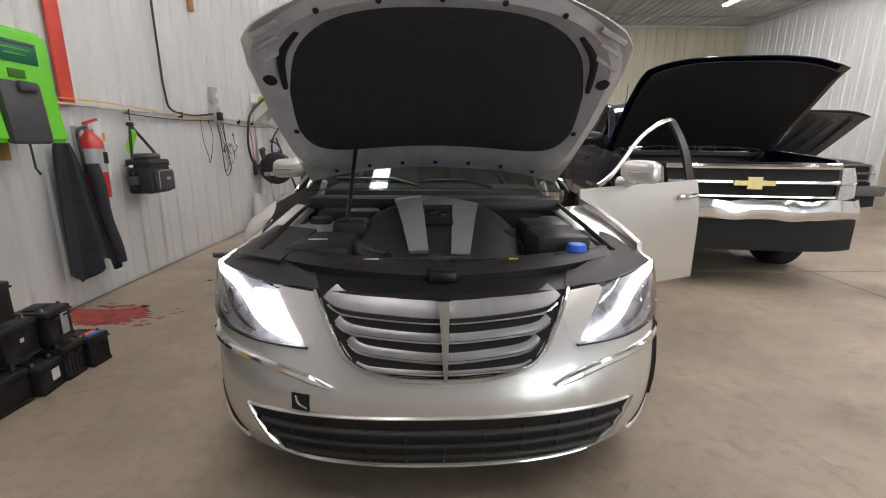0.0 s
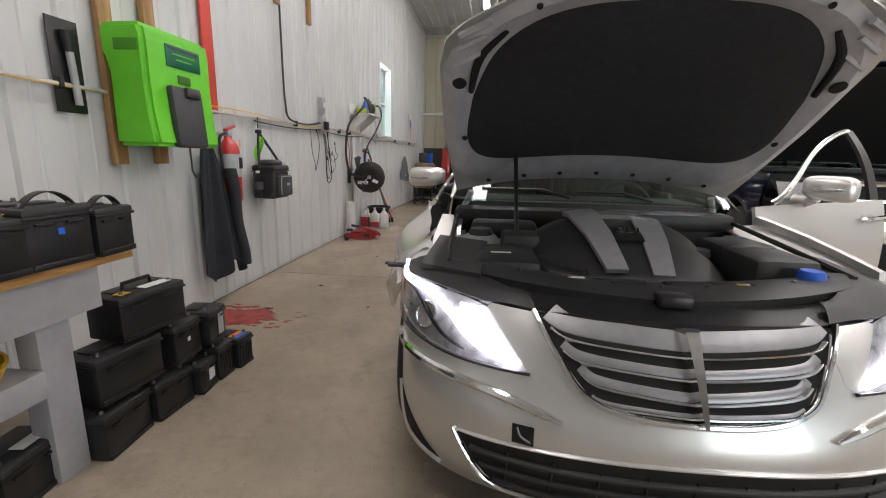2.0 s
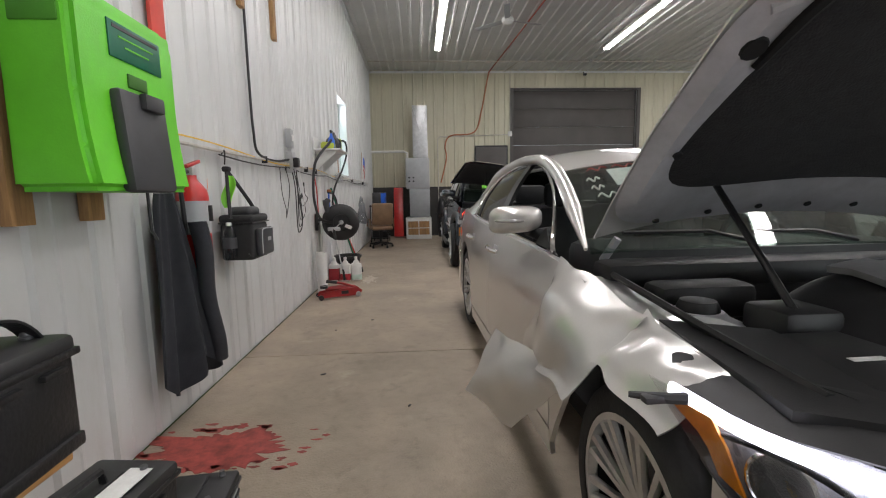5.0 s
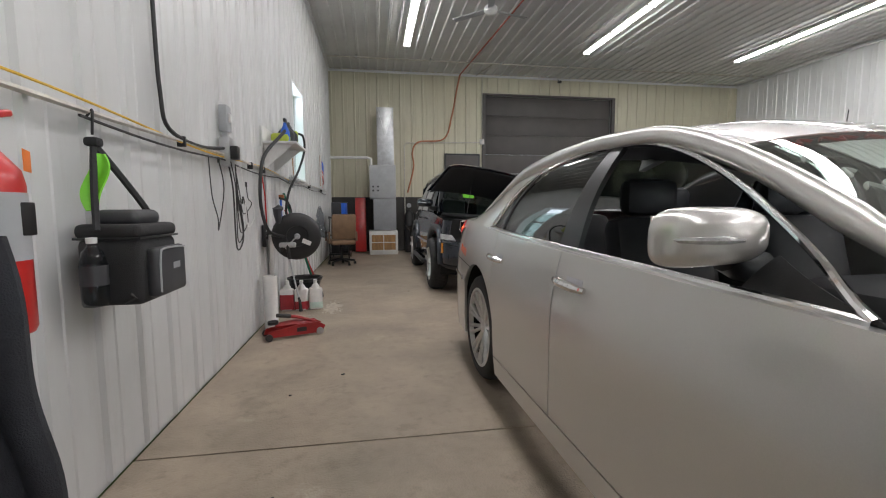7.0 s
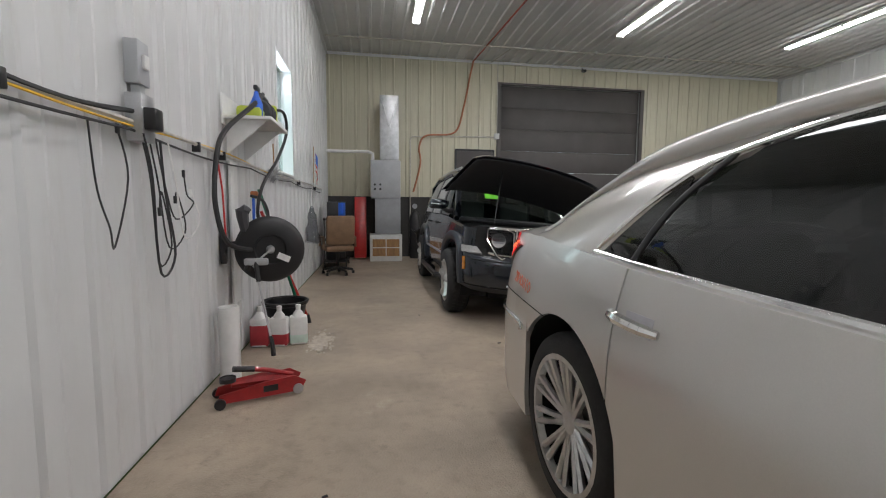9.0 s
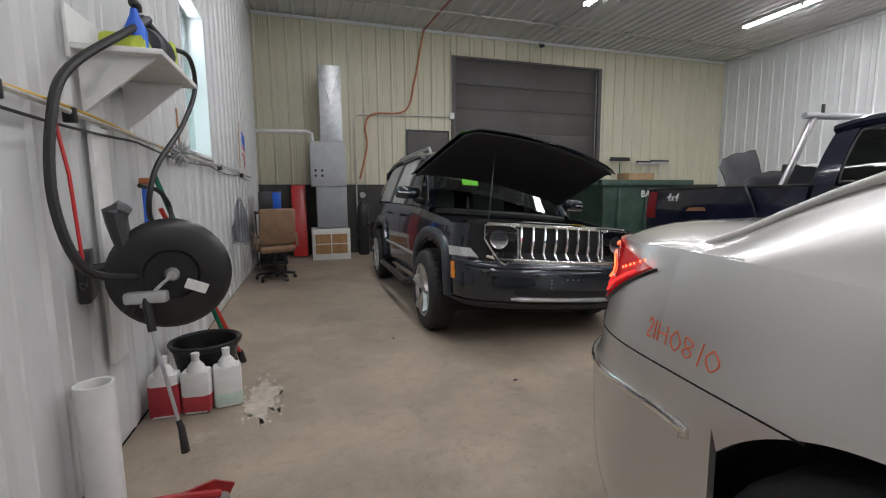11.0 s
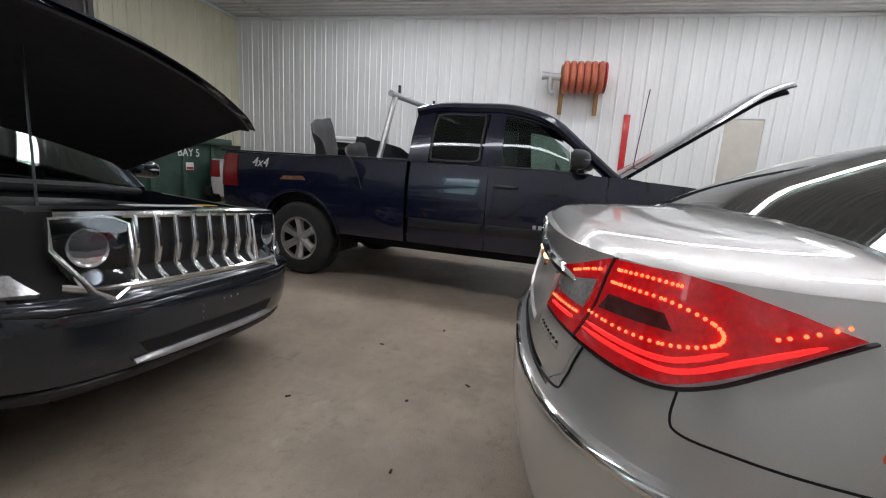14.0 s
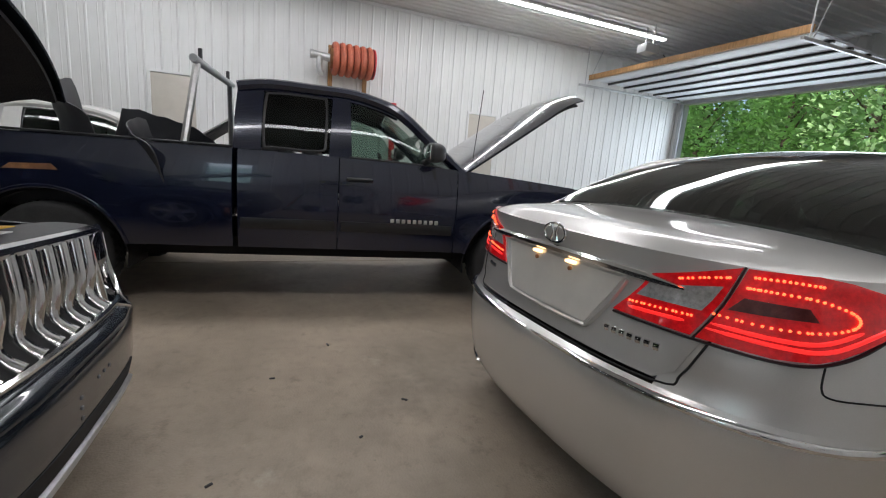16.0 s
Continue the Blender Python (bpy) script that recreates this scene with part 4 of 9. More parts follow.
# grille: near-black patch for the shaded opening, chrome frame, bars and centre fin
gpoly = [(-0.425, 0.755), (-0.36, 0.655), (-0.29, 0.578), (-0.175, 0.545), (0, 0.536), (0.175, 0.545), (0.29, 0.578), (0.36, 0.655), (0.425, 0.755)]
g = part("grille", patch(gpoly, FR, 0.003, 0.006, 0.05), M_DARK, saloon, "dark radiator grille with chrome-edged bars")
part("grille_frame", strip([(-0.432, 0.76), (-0.366, 0.655), (-0.30, 0.575), (-0.18, 0.538), (0, 0.529), (0.18, 0.538), (0.30, 0.575), (0.366, 0.655), (0.432, 0.76)], FR, 0.020, 0.020, taper=False), M_CHROME, g, "chrome grille frame")
BARM = mat("grey_grille_bar", (0.33, 0.33, 0.34), 0.35, metal=0.6, var=0.1, scale=12)
for z, h_ in ((0.677, 0.066), (0.626, 0.028), (0.575, 0.028), (0.545, 0.012)):
    w_ = float(np.interp(z + 0.035, [0.545, 0.578, 0.655, 0.755], [0.175, 0.29, 0.36, 0.425])) - 0.012
    lift = [(-w_, 0.046), (-w_ * 0.86, 0.022), (-w_ * 0.45, 0.008), (0, 0.0), (w_ * 0.45, 0.008), (w_ * 0.86, 0.022), (w_, 0.046)]
    b = part("grille_bar", strip([(x, z + u * (1 if h_ > 0.02 else 0.5) + h_ * 0.62) for x, u in lift], FR, h_, 0.006, taper=False), BARM, g, "broad grey grille bar")
    part("bar_edge", strip([(x, z + u * (1 if h_ > 0.02 else 0.5)) for x, u in lift], FR, 0.012, 0.016, taper=False), M_CHROME, b, "chrome edge")
fin = bmesh.new()
vs = []
for z, w_ in ((0.752, 0.034), (0.735, 0.031), (0.65, 0.021), (0.545, 0.010)):
    p, n = FR(0, z)
    vs.append([fin.verts.new(p + Vector((sx * w_, -0.012, 0))) for sx in (-1, 1)] + [fin.verts.new(p + Vector((sx * w_ * 0.55, -0.045, 0))) for sx in (1, -1)])
for A, B in zip(vs, vs[1:]):
    for k in range(4):
        fin.faces.new((A[k], A[(k + 1) % 4], B[(k + 1) % 4], B[k]))
fin.faces.new(vs[0])
fin.faces.new(vs[-1][::-1])
part("grille_fin", fin, M_CHROME, g, "tapering chrome fin down the grille")
# lower intake
LOW = [(-0.65, 0.385), (-0.60, 0.30), (-0.54, 0.235), (-0.43, 0.207), (0.43, 0.207), (0.54, 0.235), (0.60, 0.30), (0.65, 0.385), (0.4, 0.407), (0, 0.416), (-0.4, 0.407)]
li = part("lower_intake", patch(LOW, FR, 0.003, 0.006, 0.05), M_DARK, saloon, "black mesh lower intake")
part("intake_frame", strip([(-0.665, 0.395), (-0.61, 0.30), (-0.55, 0.23), (-0.43, 0.20), (0, 0.197), (0.43, 0.20), (0.55, 0.23), (0.61, 0.30), (0.665, 0.395)], FR, 0.014, 0.014, taper=False), M_CHROME, li, "chrome edge of the intake")
part("intake_lip", strip([(-0.655, 0.392), (-0.4, 0.412), (0, 0.421), (0.4, 0.412), (0.655, 0.392)], FR, 0.010, 0.010), M_SILVER, li)
for z in (0.25, 0.30, 0.35):
    w_ = float(np.interp(z, [0.207, 0.235, 0.30, 0.385], [0.43, 0.54, 0.60, 0.65])) - 0.02
    part("slat", strip([(-w_, z), (-w_ * 0.5, z + 0.012), (0, z + 0.016), (w_ * 0.5, z + 0.012), (w_, z)], FR, 0.02, 0.016, taper=False), M_BLACK, li)
for x in np.arange(-0.5, 0.51, 0.125):
    part("mesh_rib", strip([(x, 0.225), (x, 0.30), (x, 0.385)], FR, 0.006, 0.008, taper=False), M_SATIN, li)
# no hole is cut: a near-black patch gives the shade inside it
te = part("tow_eye_hole", patch([(-0.492, 0.472), (-0.492, 0.418), (-0.432, 0.418), (-0.432, 0.472)], FR, 0.003, 0.006, 0.03), M_DARK, saloon, "open towing-eye hole in the bumper")
part("tow_socket", strip([(-0.478, 0.465), (-0.468, 0.44), (-0.44, 0.428)], FR, 0.006, 0.006), M_STEEL, te)

# side skin
def side_panel(name, sg, s0, s1, zb, zt, nq=26, nz=14, material=None, label="", parent=None):
    return SH.panel(name, sg, qs(s0), qs(s1), lambda q: zb(s_of(q)), lambda q: zt(s_of(q)), material or M_SILVER, parent or saloon, nq, nz, label)


side_panel("front_wing", 1, 0.62, 1.425, ARCH, BELT, 40, 12, label="silver front wing")
# torn front wing on the struck side
side_panel("front_wing", -1, 1.20, 1.425, lambda s: max(ARCH(s), 0.62 - (s - 1.2) * 1.7), BELT, 14, 10, label="torn stub of the front wing")


def crumple(seed, amp):
    def g(p):
        return p + Vector((noise.noise(p * 7 + Vector((seed, 0, 0))), noise.noise(p * 6 + Vector((0, seed, 0))), noise.noise(p * 7 + Vector((0, 0, seed))))) * amp
    return g


def bent(name, corners, bulge, seed, label, amp=0.035, n=16):
    """A buckled sheet between four corners, pushed out in the middle."""
    A, B, C, D = [Vector(c) for c in corners]
    cr = crumple(seed, amp)
    nrm = (B - A).cross(D - A).normalized()

    def f(u, v):
        p = (A * (1 - u) + B * u) * (1 - v) + (D * (1 - u) + C * u) * v
        return cr(p + nrm * bulge * math.sin(math.pi * u) * math.sin(math.pi * min(1, v * 1.1)))
    return part(name, grid(f, np.linspace(0, 1, n), np.linspace(0, 1, n), 0.004), M_SILVER, saloon, label)


bent("crumpled_wing", [(-0.83, 0.95, 0.87), (-0.90, 1.44, 0.965), (-1.03, 1.50, 0.60), (-1.04, 1.0, 0.63)], 0.09, 3, "buckled silver wing sheet, torn from the arch", 0.022, 24)
bent("wing_flap", [(-0.99, 1.08, 0.64), (-1.10, 1.62, 0.64), (-1.225, 1.71, 0.345), (-1.09, 1.40, 0.33)], 0.04, 9, "torn wing flap hanging over the wheel", 0.018)
bent("wing_shred", [(-0.80, 0.66, 0.80), (-0.82, 0.98, 0.88), (-0.99, 0.98, 0.74), (-0.95, 0.70, 0.68)], 0.04, 14, "torn edge of the wing beside the lamp", 0.04)
bm = tube([(-0.84, 0.66, 0.785), (-0.93, 0.69, 0.775), (-1.0, 0.73, 0.77)], [0.016, 0.012, 0.007], 7)
box((-0.96, 0.70, 0.772), (0.05, 0.028, 0.016), 0.005, bm=bm)
part("lamp_bracket", bm, M_CHAR, saloon, "broken dark lamp bracket sticking out")
bm = grid(lambda u, v: crumple(6, 0.03)(Vector((-0.76 - 0.18 * u, 0.72 + 0.4 * v + 0.1 * u, 0.80 - 0.06 * u + 0.03 * math.sin(6 * v)))), np.linspace(0, 1, 10), np.linspace(0, 1, 10), 0.006)
part("wing_liner", bm, M_BLACK, saloon, "torn black inner-wing liner")
# inner arch on the bare side
part("strut_leg", tube([(-0.70, 0.98, 0.35), (-0.66, 0.92, 0.85)], [0.06, 0.07], 10), M_STEEL, saloon, "bare suspension strut")
for sg in (-1, 1):
    for a in (FA, RA):
        bm = grid(lambda t, x: (sg * x, a + 0.435 * math.cos(t), WR + 0.435 * math.sin(t)), np.linspace(-0.3, math.pi + 0.3, 20), np.linspace(0.60, 0.90 if not (sg < 0 and a == FA) else 0.8, 4), 0.005)
        part("wheel_housing", bm, M_DARK, saloon, "black wheel-arch liner")
        wheel(saloon, sg * 0.80, a, WR, 0.235, 0.258, 10, sg, double=True)
# doors
door_zb = lambda s: max(0.30, ARCH(s))
for sg in (-1, 1):
    side_panel("rear_door", sg, 2.667 if sg < 0 else 2.555, 3.50, door_zb, BELT, 34, 14, label="silver rear door")
    side_panel("sill", sg, 1.43, 3.42, lambda s: 0.185, lambda s: 0.292, 16, 5, label="silver sill")
    side_panel("rear_quarter", sg, 3.507, 4.375, lambda s: max(ARCH(s), 0.683 if s > 4.19 else 0.2), BELT, 44, 14, label="silver rear quarter panel")
    SH.panel("tail_corner", sg, qs(4.374), 2.70, lambda q: 0.683, lambda q: 1.064, M_SILVER, saloon, 22, 12)
    SH.panel("rear_bumper", sg, qs(4.19), 3.0, lambda q: 0.22 + 0.02 * (q > 2.5), lambda q: 0.683, M_SILVER, saloon, 40, 20, "silver rear bumper with a chrome strip")
    f = SH.ring(sg)
    part("bumper_trim", strip([(qs(4.27), 0.612), (2.0, 0.645), (2.3, 0.655), (2.6, 0.66), (2.997, 0.66)], f, 0.026, 0.012), M_CHROME, saloon, "chrome strip round the rear bumper")
    part("exhaust_trim", strip([(2.42, 0.262), (2.55, 0.262), (2.68, 0.258)], f, 0.04, 0.015), M_CHROME, saloon, "chrome exhaust outlet in the bumper")
    # tail lamps
    tl = part("tail_light", patch([(2.04, 1.0), (2.17, 0.94), (2.27, 0.889), (2.36, 0.858), (2.46, 0.848), (2.635, 0.850), (2.515, 1.060), (2.344, 1.064), (2.26, 1.055), (2.14, 1.030)], f, 0.012, 0.03, 0.05), M_REDLENS, saloon, "red tail lamp, lit, with rows of diodes")
    ti = part("inner_tail_light", patch([(2.647, 0.851), (2.838, 0.852), (2.748, 0.998), (2.527, 1.060)], f, 0.012, 0.03, 0.05), M_REDLENS, saloon, "inner half of the red tail lamp")
    part("reversing_lens", patch([(2.628, 0.925), (2.785, 0.92), (2.755, 0.968), (2.575, 1.005)], f, 0.016, 0.008, 0.04), M_CLEARLENS, ti, "clear reversing lens")
    part("smoked_lens", patch([(2.57, 0.945), (2.36, 0.955), (2.38, 0.985), (2.53, 0.985)], f, 0.015, 0.008, 0.04), M_SMOKE, tl, "smoked lens inside the lamp")
    for pts in ([(2.615, 0.882), (2.45, 0.880), (2.34, 0.888), (2.22, 0.938), (2.10, 0.985)], [(2.605, 0.898), (2.45, 0.896), (2.35, 0.906), (2.25, 0.945)]):
        part("light_guide", strip(pts, f, 0.017, 0.0145), M_REDGLOW, tl, "lit red light guide")
    part("light_guide", strip([(2.665, 0.885), (2.74, 0.880), (2.80, 0.876)], f, 0.016, 0.015), M_REDGLOW, ti, "lit red light guide")

    def diodes(owner, line, n_):
        q_ = spline([Vector((*p_, 0)) for p_ in line], 12)
        led = bmesh.new()
        for i_ in range(n_):
            p_ = q_[round(i_ * (len(q_) - 1) / (n_ - 1))]
            c_, n2 = f(p_.x, p_.y)
            lathe([(0.0, 0.004), (0.0028, 0.003), (0.004, 0.0)], 'Z', 6, Matrix.Translation(c_ + n2 * 0.014) @ n2.to_track_quat('Z', 'Y').to_matrix().to_4x4(), led)
        o_ = part("diode_row", led, M_REDLED, owner, "row of lit red diodes")
        o_["kind"] = "stuff"

    diodes(tl, [(2.60, 0.925), (2.48, 0.922), (2.36, 0.930), (2.27, 0.955), (2.27, 0.985), (2.36, 1.008), (2.46, 1.012), (2.52, 1.012)], 46)
    diodes(tl, [(2.17, 0.985), (2.12, 1.0), (2.07, 1.018)], 6)
    diodes(tl, [(2.50, 1.04), (2.42, 1.042), (2.34, 1.040)], 13)
    diodes(ti, [(2.65, 0.905), (2.73, 0.900), (2.80, 0.895)], 14)
    diodes(ti, [(2.56, 1.030), (2.62, 1.018), (2.68, 1.002)], 11)
    part("lamp_gasket", strip([(2.035, 1.0), (2.17, 0.932), (2.27, 0.881), (2.36, 0.850), (2.46, 0.840), (2.64, 0.842), (2.838, 0.844)], f, 0.008, 0.010, taper=False), M_SATIN, tl)
    part("lamp_gap", strip([(2.641, 0.845), (2.58, 0.955), (2.521, 1.063)], f, 0.008, 0.0135, taper=False), M_SATIN, tl)
part_door = side_panel("front_door", -1, 1.432, 2.66, door_zb, BELT, 34, 14, label="silver front door")
# open front door on the driver's side, turned about its hinge
hinge = new("front_door")
hinge.parent = saloon
hinge.matrix_local = Matrix.Translation((0.90, 1.46, 0)) @ Matrix.Rotation(radians(-67), 4, 'Z') @ Matrix.Diagonal((1, 1, 1.045, 1)) @ Matrix.Translation((-0.90, -1.46, 0))
hinge["label"] = "silver front door standing open"
side_panel("door_skin", 1, 1.45, 2.548, lambda s: 0.30, BELT, 30, 14, parent=hinge)
part("door_trim", box((0.84, 2.0, 0.63), (0.07, 1.02, 0.6), 0.03), M_SEAT, hinge, "dark inner door trim")
mirror_body(hinge, 1.03, 1.82, 1.055, 1, 0.95, M_SILVER, M_SILVER)

# door furniture
for sg in (-1, 1):
    f = SH.side(sg)
    for s, own in ((2.40 if sg > 0 else 2.52, hinge if sg > 0 else saloon), (3.40, saloon)):
        P = [f(s - 0.11 + 0.22 * i / 6, 0.862 + 0.012 * i / 6)[0] + f(s, 0.84)[1] * (0.012 + 0.03 * math.sin(math.pi * i / 6) ** 0.5) for i in range(7)]
        part("door_handle", tube(P, [0.012, 0.017, 0.018, 0.018, 0.018, 0.017, 0.012], 8), M_CHROME, own, "chrome door handle")
        # flat patch in duller silver, painting the shaded hollow behind the handle
        part("handle_cup", patch([(s - 0.07, 0.84), (s + 0.05, 0.84), (s + 0.05, 0.895), (s - 0.07, 0.895)], f, 0.002, 0.004, 0.03), M_SILVERIN, own)
mirror_body(saloon, -0.965, 1.87, 1.09, -1, 0.92, M_SILVER, M_BLACK)

# upper body: roof, pillars, glass
ROOFZ = smoothtab([(1.46, 0.98), (1.75, 1.17), (2.1, 1.36), (2.35, 1.445), (2.75, 1.485), (3.1, 1.485), (3.45, 1.455), (3.8, 1.375), (4.0, 1.30), (4.15, 1.23), (4.3, 1.14), (4.4, 1.09)])
RAILX = smoothtab([(1.46, 0.77), (2.1, 0.66), (2.6, 0.63), (3.1, 0.63), (3.5, 0.645), (3.9, 0.675), (4.3, 0.74), (4.4, 0.77)])
RAILZ = smoothtab([(1.46, 0.965), (1.75, 1.13), (2.1, 1.30), (2.35, 1.385), (2.7, 1.425), (3.1, 1.425), (3.45, 1.395), (3.8, 1.325), (4.0, 1.255), (4.15, 1.19), (4.3, 1.105), (4.4, 1.063)])


def house(sg):
    """Side of the cabin over (s, v): v=0 at the belt, 1 at the roof rail."""
    def f(s, v):
        def p(s, v):
            x0, z0 = SH.width(s, BELT(s)) - 0.03, BELT(s)
            x1, z1 = RAILX(s), RAILZ(s)
            b = 0.03 * math.sin(math.pi * v)
            return Vector((sg * (x0 + (x1 - x0) * v + b), s, z0 + (z1 - z0) * v + b * 0.4))
        e = 0.01
        n = (p(s + e, v) - p(s - e, v)).cross(p(s, min(1, v + e)) - p(s, max(0, v - e)))
        n = n.normalized()
        if n.x * sg < 0:
            n = -n
        return p(s, v), n
    return f


def top_sheet(s0, s1, ns=16, nx=13, drop=0.0):
    def f(s, u):
        x = RAILX(s) * u
        z = ROOFZ(s) - (ROOFZ(s) - RAILZ(s)) * abs(u) ** 2.4
        return (x, s, z - drop)
    return grid(f, np.linspace(s0, s1, ns), np.linspace(-1, 1, nx), -0.012)


part("roof", top_sheet(2.12, 3.42, 20, 15), M_SILVER, saloon, "silver roof")
part("headliner", top_sheet(2.16, 3.40, 8, 9, 0.03), M_SEAT, saloon)
ws = part("windscreen", top_sheet(1.47, 2.11, 14, 15), M_GLASS, saloon, "windscreen reflecting the strip lights")
rw = part("rear_window", top_sheet(3.43, 4.30, 14, 15), M_TINT, saloon, "dark rear window")
for o in (ws, rw):
    o.visible_shadow = False
for sg in (-1, 1):
    f = house(sg)
    # rails and pillars
    rail = [Vector((sg * (RAILX(s) + 0.012), s, RAILZ(s) + 0.0)) for s in np.linspace(1.50, 4.36, 36)]
    part("roof_rail", tube(rail, [0.008, 0.022] + [0.036] * 9 + [0.036] * 8 + [0.028, 0.018, 0.012, 0.010, 0.010, 0.010], 10), M_SILVER, saloon, "silver roof rail and pillar")
    def pillar(s, t):
        v0 = float(np.interp(s, [3.2, 3.45, 3.72, 3.735], [0.86, 0.68, 0.03, 0.0]))
        v = v0 + (1 - v0) * t
        h_ = f(s, v)[0]
        a_, b_ = Vector((sg * SH.width(s, BELT(s)), s, BELT(s))), Vector((sg * RAILX(s), s, RAILZ(s)))
        c_ = Vector((sg * (SH.width(s, BELT(s)) - 0.035), s, BELT(s) + 0.35 * max(0.0, RAILZ(s) - BELT(s))))
        z_ = a_ * (1 - v) ** 2 + c_ * 2 * v * (1 - v) + b_ * v * v
        k_ = min(1.0, max(0.0, (s - 3.66) / 0.22))
        k_ = k_ * k_ * (3 - 2 * k_)
        return h_ * (1 - k_) + z_ * k_
    part("rear_pillar", shell_thick(grid(pillar, np.linspace(3.2, 4.40, 32), np.linspace(0, 1, 12)), 0.015), M_SILVER, saloon, "silver rear pillar")
    part("belt_ledge", grid(lambda s, v: f(s, 0.0)[0] * v + SH.at(qs(s), BELT(s), sg) * (1 - v), np.linspace(1.45 if sg < 0 else 2.56, 3.86, 24), [0, 0.5, 1], 0.004), M_SILVER, saloon)
    part("centre_pillar", patch([(2.59, 0.02), (2.75, 0.02), (2.71, 0.97), (2.63, 0.97)], f, 0.006, 0.02, 0.05), M_SATIN, saloon, "black centre pillar")
    rd = part("rear_door_window", patch([(2.75, 0.02), (3.52, 0.02), (3.42, 0.45), (3.22, 0.88), (2.72, 0.95)], f, 0.0, 0.005, 0.05), M_TINT, saloon, "tinted rear door window")
    rd.visible_shadow = False
    qg = part("quarter_window", patch([(3.55, 0.03), (3.72, 0.03), (3.44, 0.70), (3.42, 0.55)], f, 0.0, 0.005, 0.05), M_TINT, saloon)
    qg.visible_shadow = False
    part("window_divider", strip([(3.535, 0.02), (3.45, 0.42), (3.33, 0.80)], f, 0.025, 0.008, taper=False), M_SATIN, saloon)
    own = saloon
    part("belt_moulding", strip([(1.60 if sg < 0 else 2.56, 0.015), (2.2 if sg < 0 else 2.8, 0.015), (3.0, 0.015), (3.76, 0.015)], f, 0.022, 0.012, taper=False), M_CHROME, saloon, "chrome strip under the windows")
    part("window_arch", strip([(1.60, 0.05), (1.72, 0.48), (1.90, 0.72), (2.15, 0.86), (2.5, 0.93), (2.9, 0.93), (3.2, 0.86), (3.45, 0.68), (3.74, 0.06)], f, 0.018, 0.012, taper=False), M_CHROME, saloon, "chrome window surround")
    part("mirror_triangle", patch([(1.56, 0.03), (1.86, 0.03), (1.80, 0.40)], f, 0.004, 0.01, 0.05), M_BLACK, saloon if sg < 0 else saloon)
# frame and glass of the open door
f = house(1)
part("door_frame", strip([(1.62, 0.03), (1.85, 0.48), (2.1, 0.78), (2.35, 0.90), (2.50, 0.93)], f, 0.03, 0.012, taper=False), M_CHROME, hinge, "bright door frame")
part("door_pillar", patch([(2.47, 0.0), (2.55, 0.0), (2.54, 0.93), (2.48, 0.93)], f, 0.004, 0.02, 0.05), M_SATIN, hinge)

# rear deck, boot lid and its rear face
def deck():
    def f(q, u):
        x, s = SH.plan(q, 1.06)
        back = max(0.0, min(1.0, (4.866 - s) / 0.09))
        rise = float(np.interp(s, [4.15, 4.3, 4.7, 4.87], [0.085, 0.068, 0.055, 0.045])) * (1 - (1 - back) ** 2.5)
        return (u * x, s, 1.06 + rise * (1 - abs(u) ** 5))
    us = sorted({round(sg * (1 - (1 - t) ** 1.8), 4) for t in np.linspace(0, 1, 12) for sg in (-1, 1)})
    return shell_thick(grid(f, list(np.linspace(qs(4.20), 2.0, 5)) + list(np.linspace(2.04, 2.996, 40)), us), 0.012)


lid = part("boot_lid", deck(), M_SILVER, saloon, "silver boot lid")
RR = SH.rear()
part("boot_face", patch([(-0.60, 0.87), (-0.55, 0.74), (-0.50, 0.70), (0.50, 0.70), (0.55, 0.74), (0.60, 0.87), (0.66, 1.064), (-0.66, 1.064)], RR, 0.004, 0.02, 0.06), M_SILVER, lid, "silver rear face of the boot lid")
part("number_plate_recess", patch([(-0.33, 0.955), (-0.225, 0.772), (0.225, 0.772), (0.33, 0.955)], RR, 0.007, 0.004, 0.06), mat("plate_recess_paint", (0.66, 0.64, 0.59), 0.35, metal=0.2, var=0.05, coat=0.8), lid, "bare recess for a number plate")
part("recess_rim", strip([(-0.345, 0.955), (-0.30, 0.86), (-0.245, 0.775), (-0.20, 0.76), (0, 0.757), (0.20, 0.76), (0.245, 0.775), (0.30, 0.86), (0.345, 0.955)], RR, 0.016, 0.016, taper=False), M_SILVER, lid)
part("lid_gap", strip([(-0.61, 0.86), (-0.565, 0.735), (-0.50, 0.692), (0, 0.690), (0.50, 0.692), (0.565, 0.735), (0.61, 0.86)], RR, 0.007, 0.004, taper=False), M_DARK, lid)
part("boot_trim", strip([(-0.52, 0.975), (-0.2, 0.985), (0.2, 0.985), (0.52, 0.975)], RR, 0.034, 0.022), M_CHROME, lid, "chrome bar over the number plate recess")
PLM = mat("lit_plate_lamp", (1, 0.7, 0.4), 0.4, emit=3.0, color2=(1.0, 0.62, 0.3))
for x in (-0.1, 0.1):
    p, n = RR(x, 0.955)
    part("plate_lamp", box(p + n * 0.012, (0.05, 0.02, 0.012), 0.004), PLM, lid, "lit number plate lamp")
    part("plate_screw", lathe([(0.0, 0.012), (0.008, 0.01), (0.008, 0)], 'Y', 8, Matrix.Translation(RR(x, 0.93)[0] + Vector((0, 0.006, 0)))), M_RUST, lid)
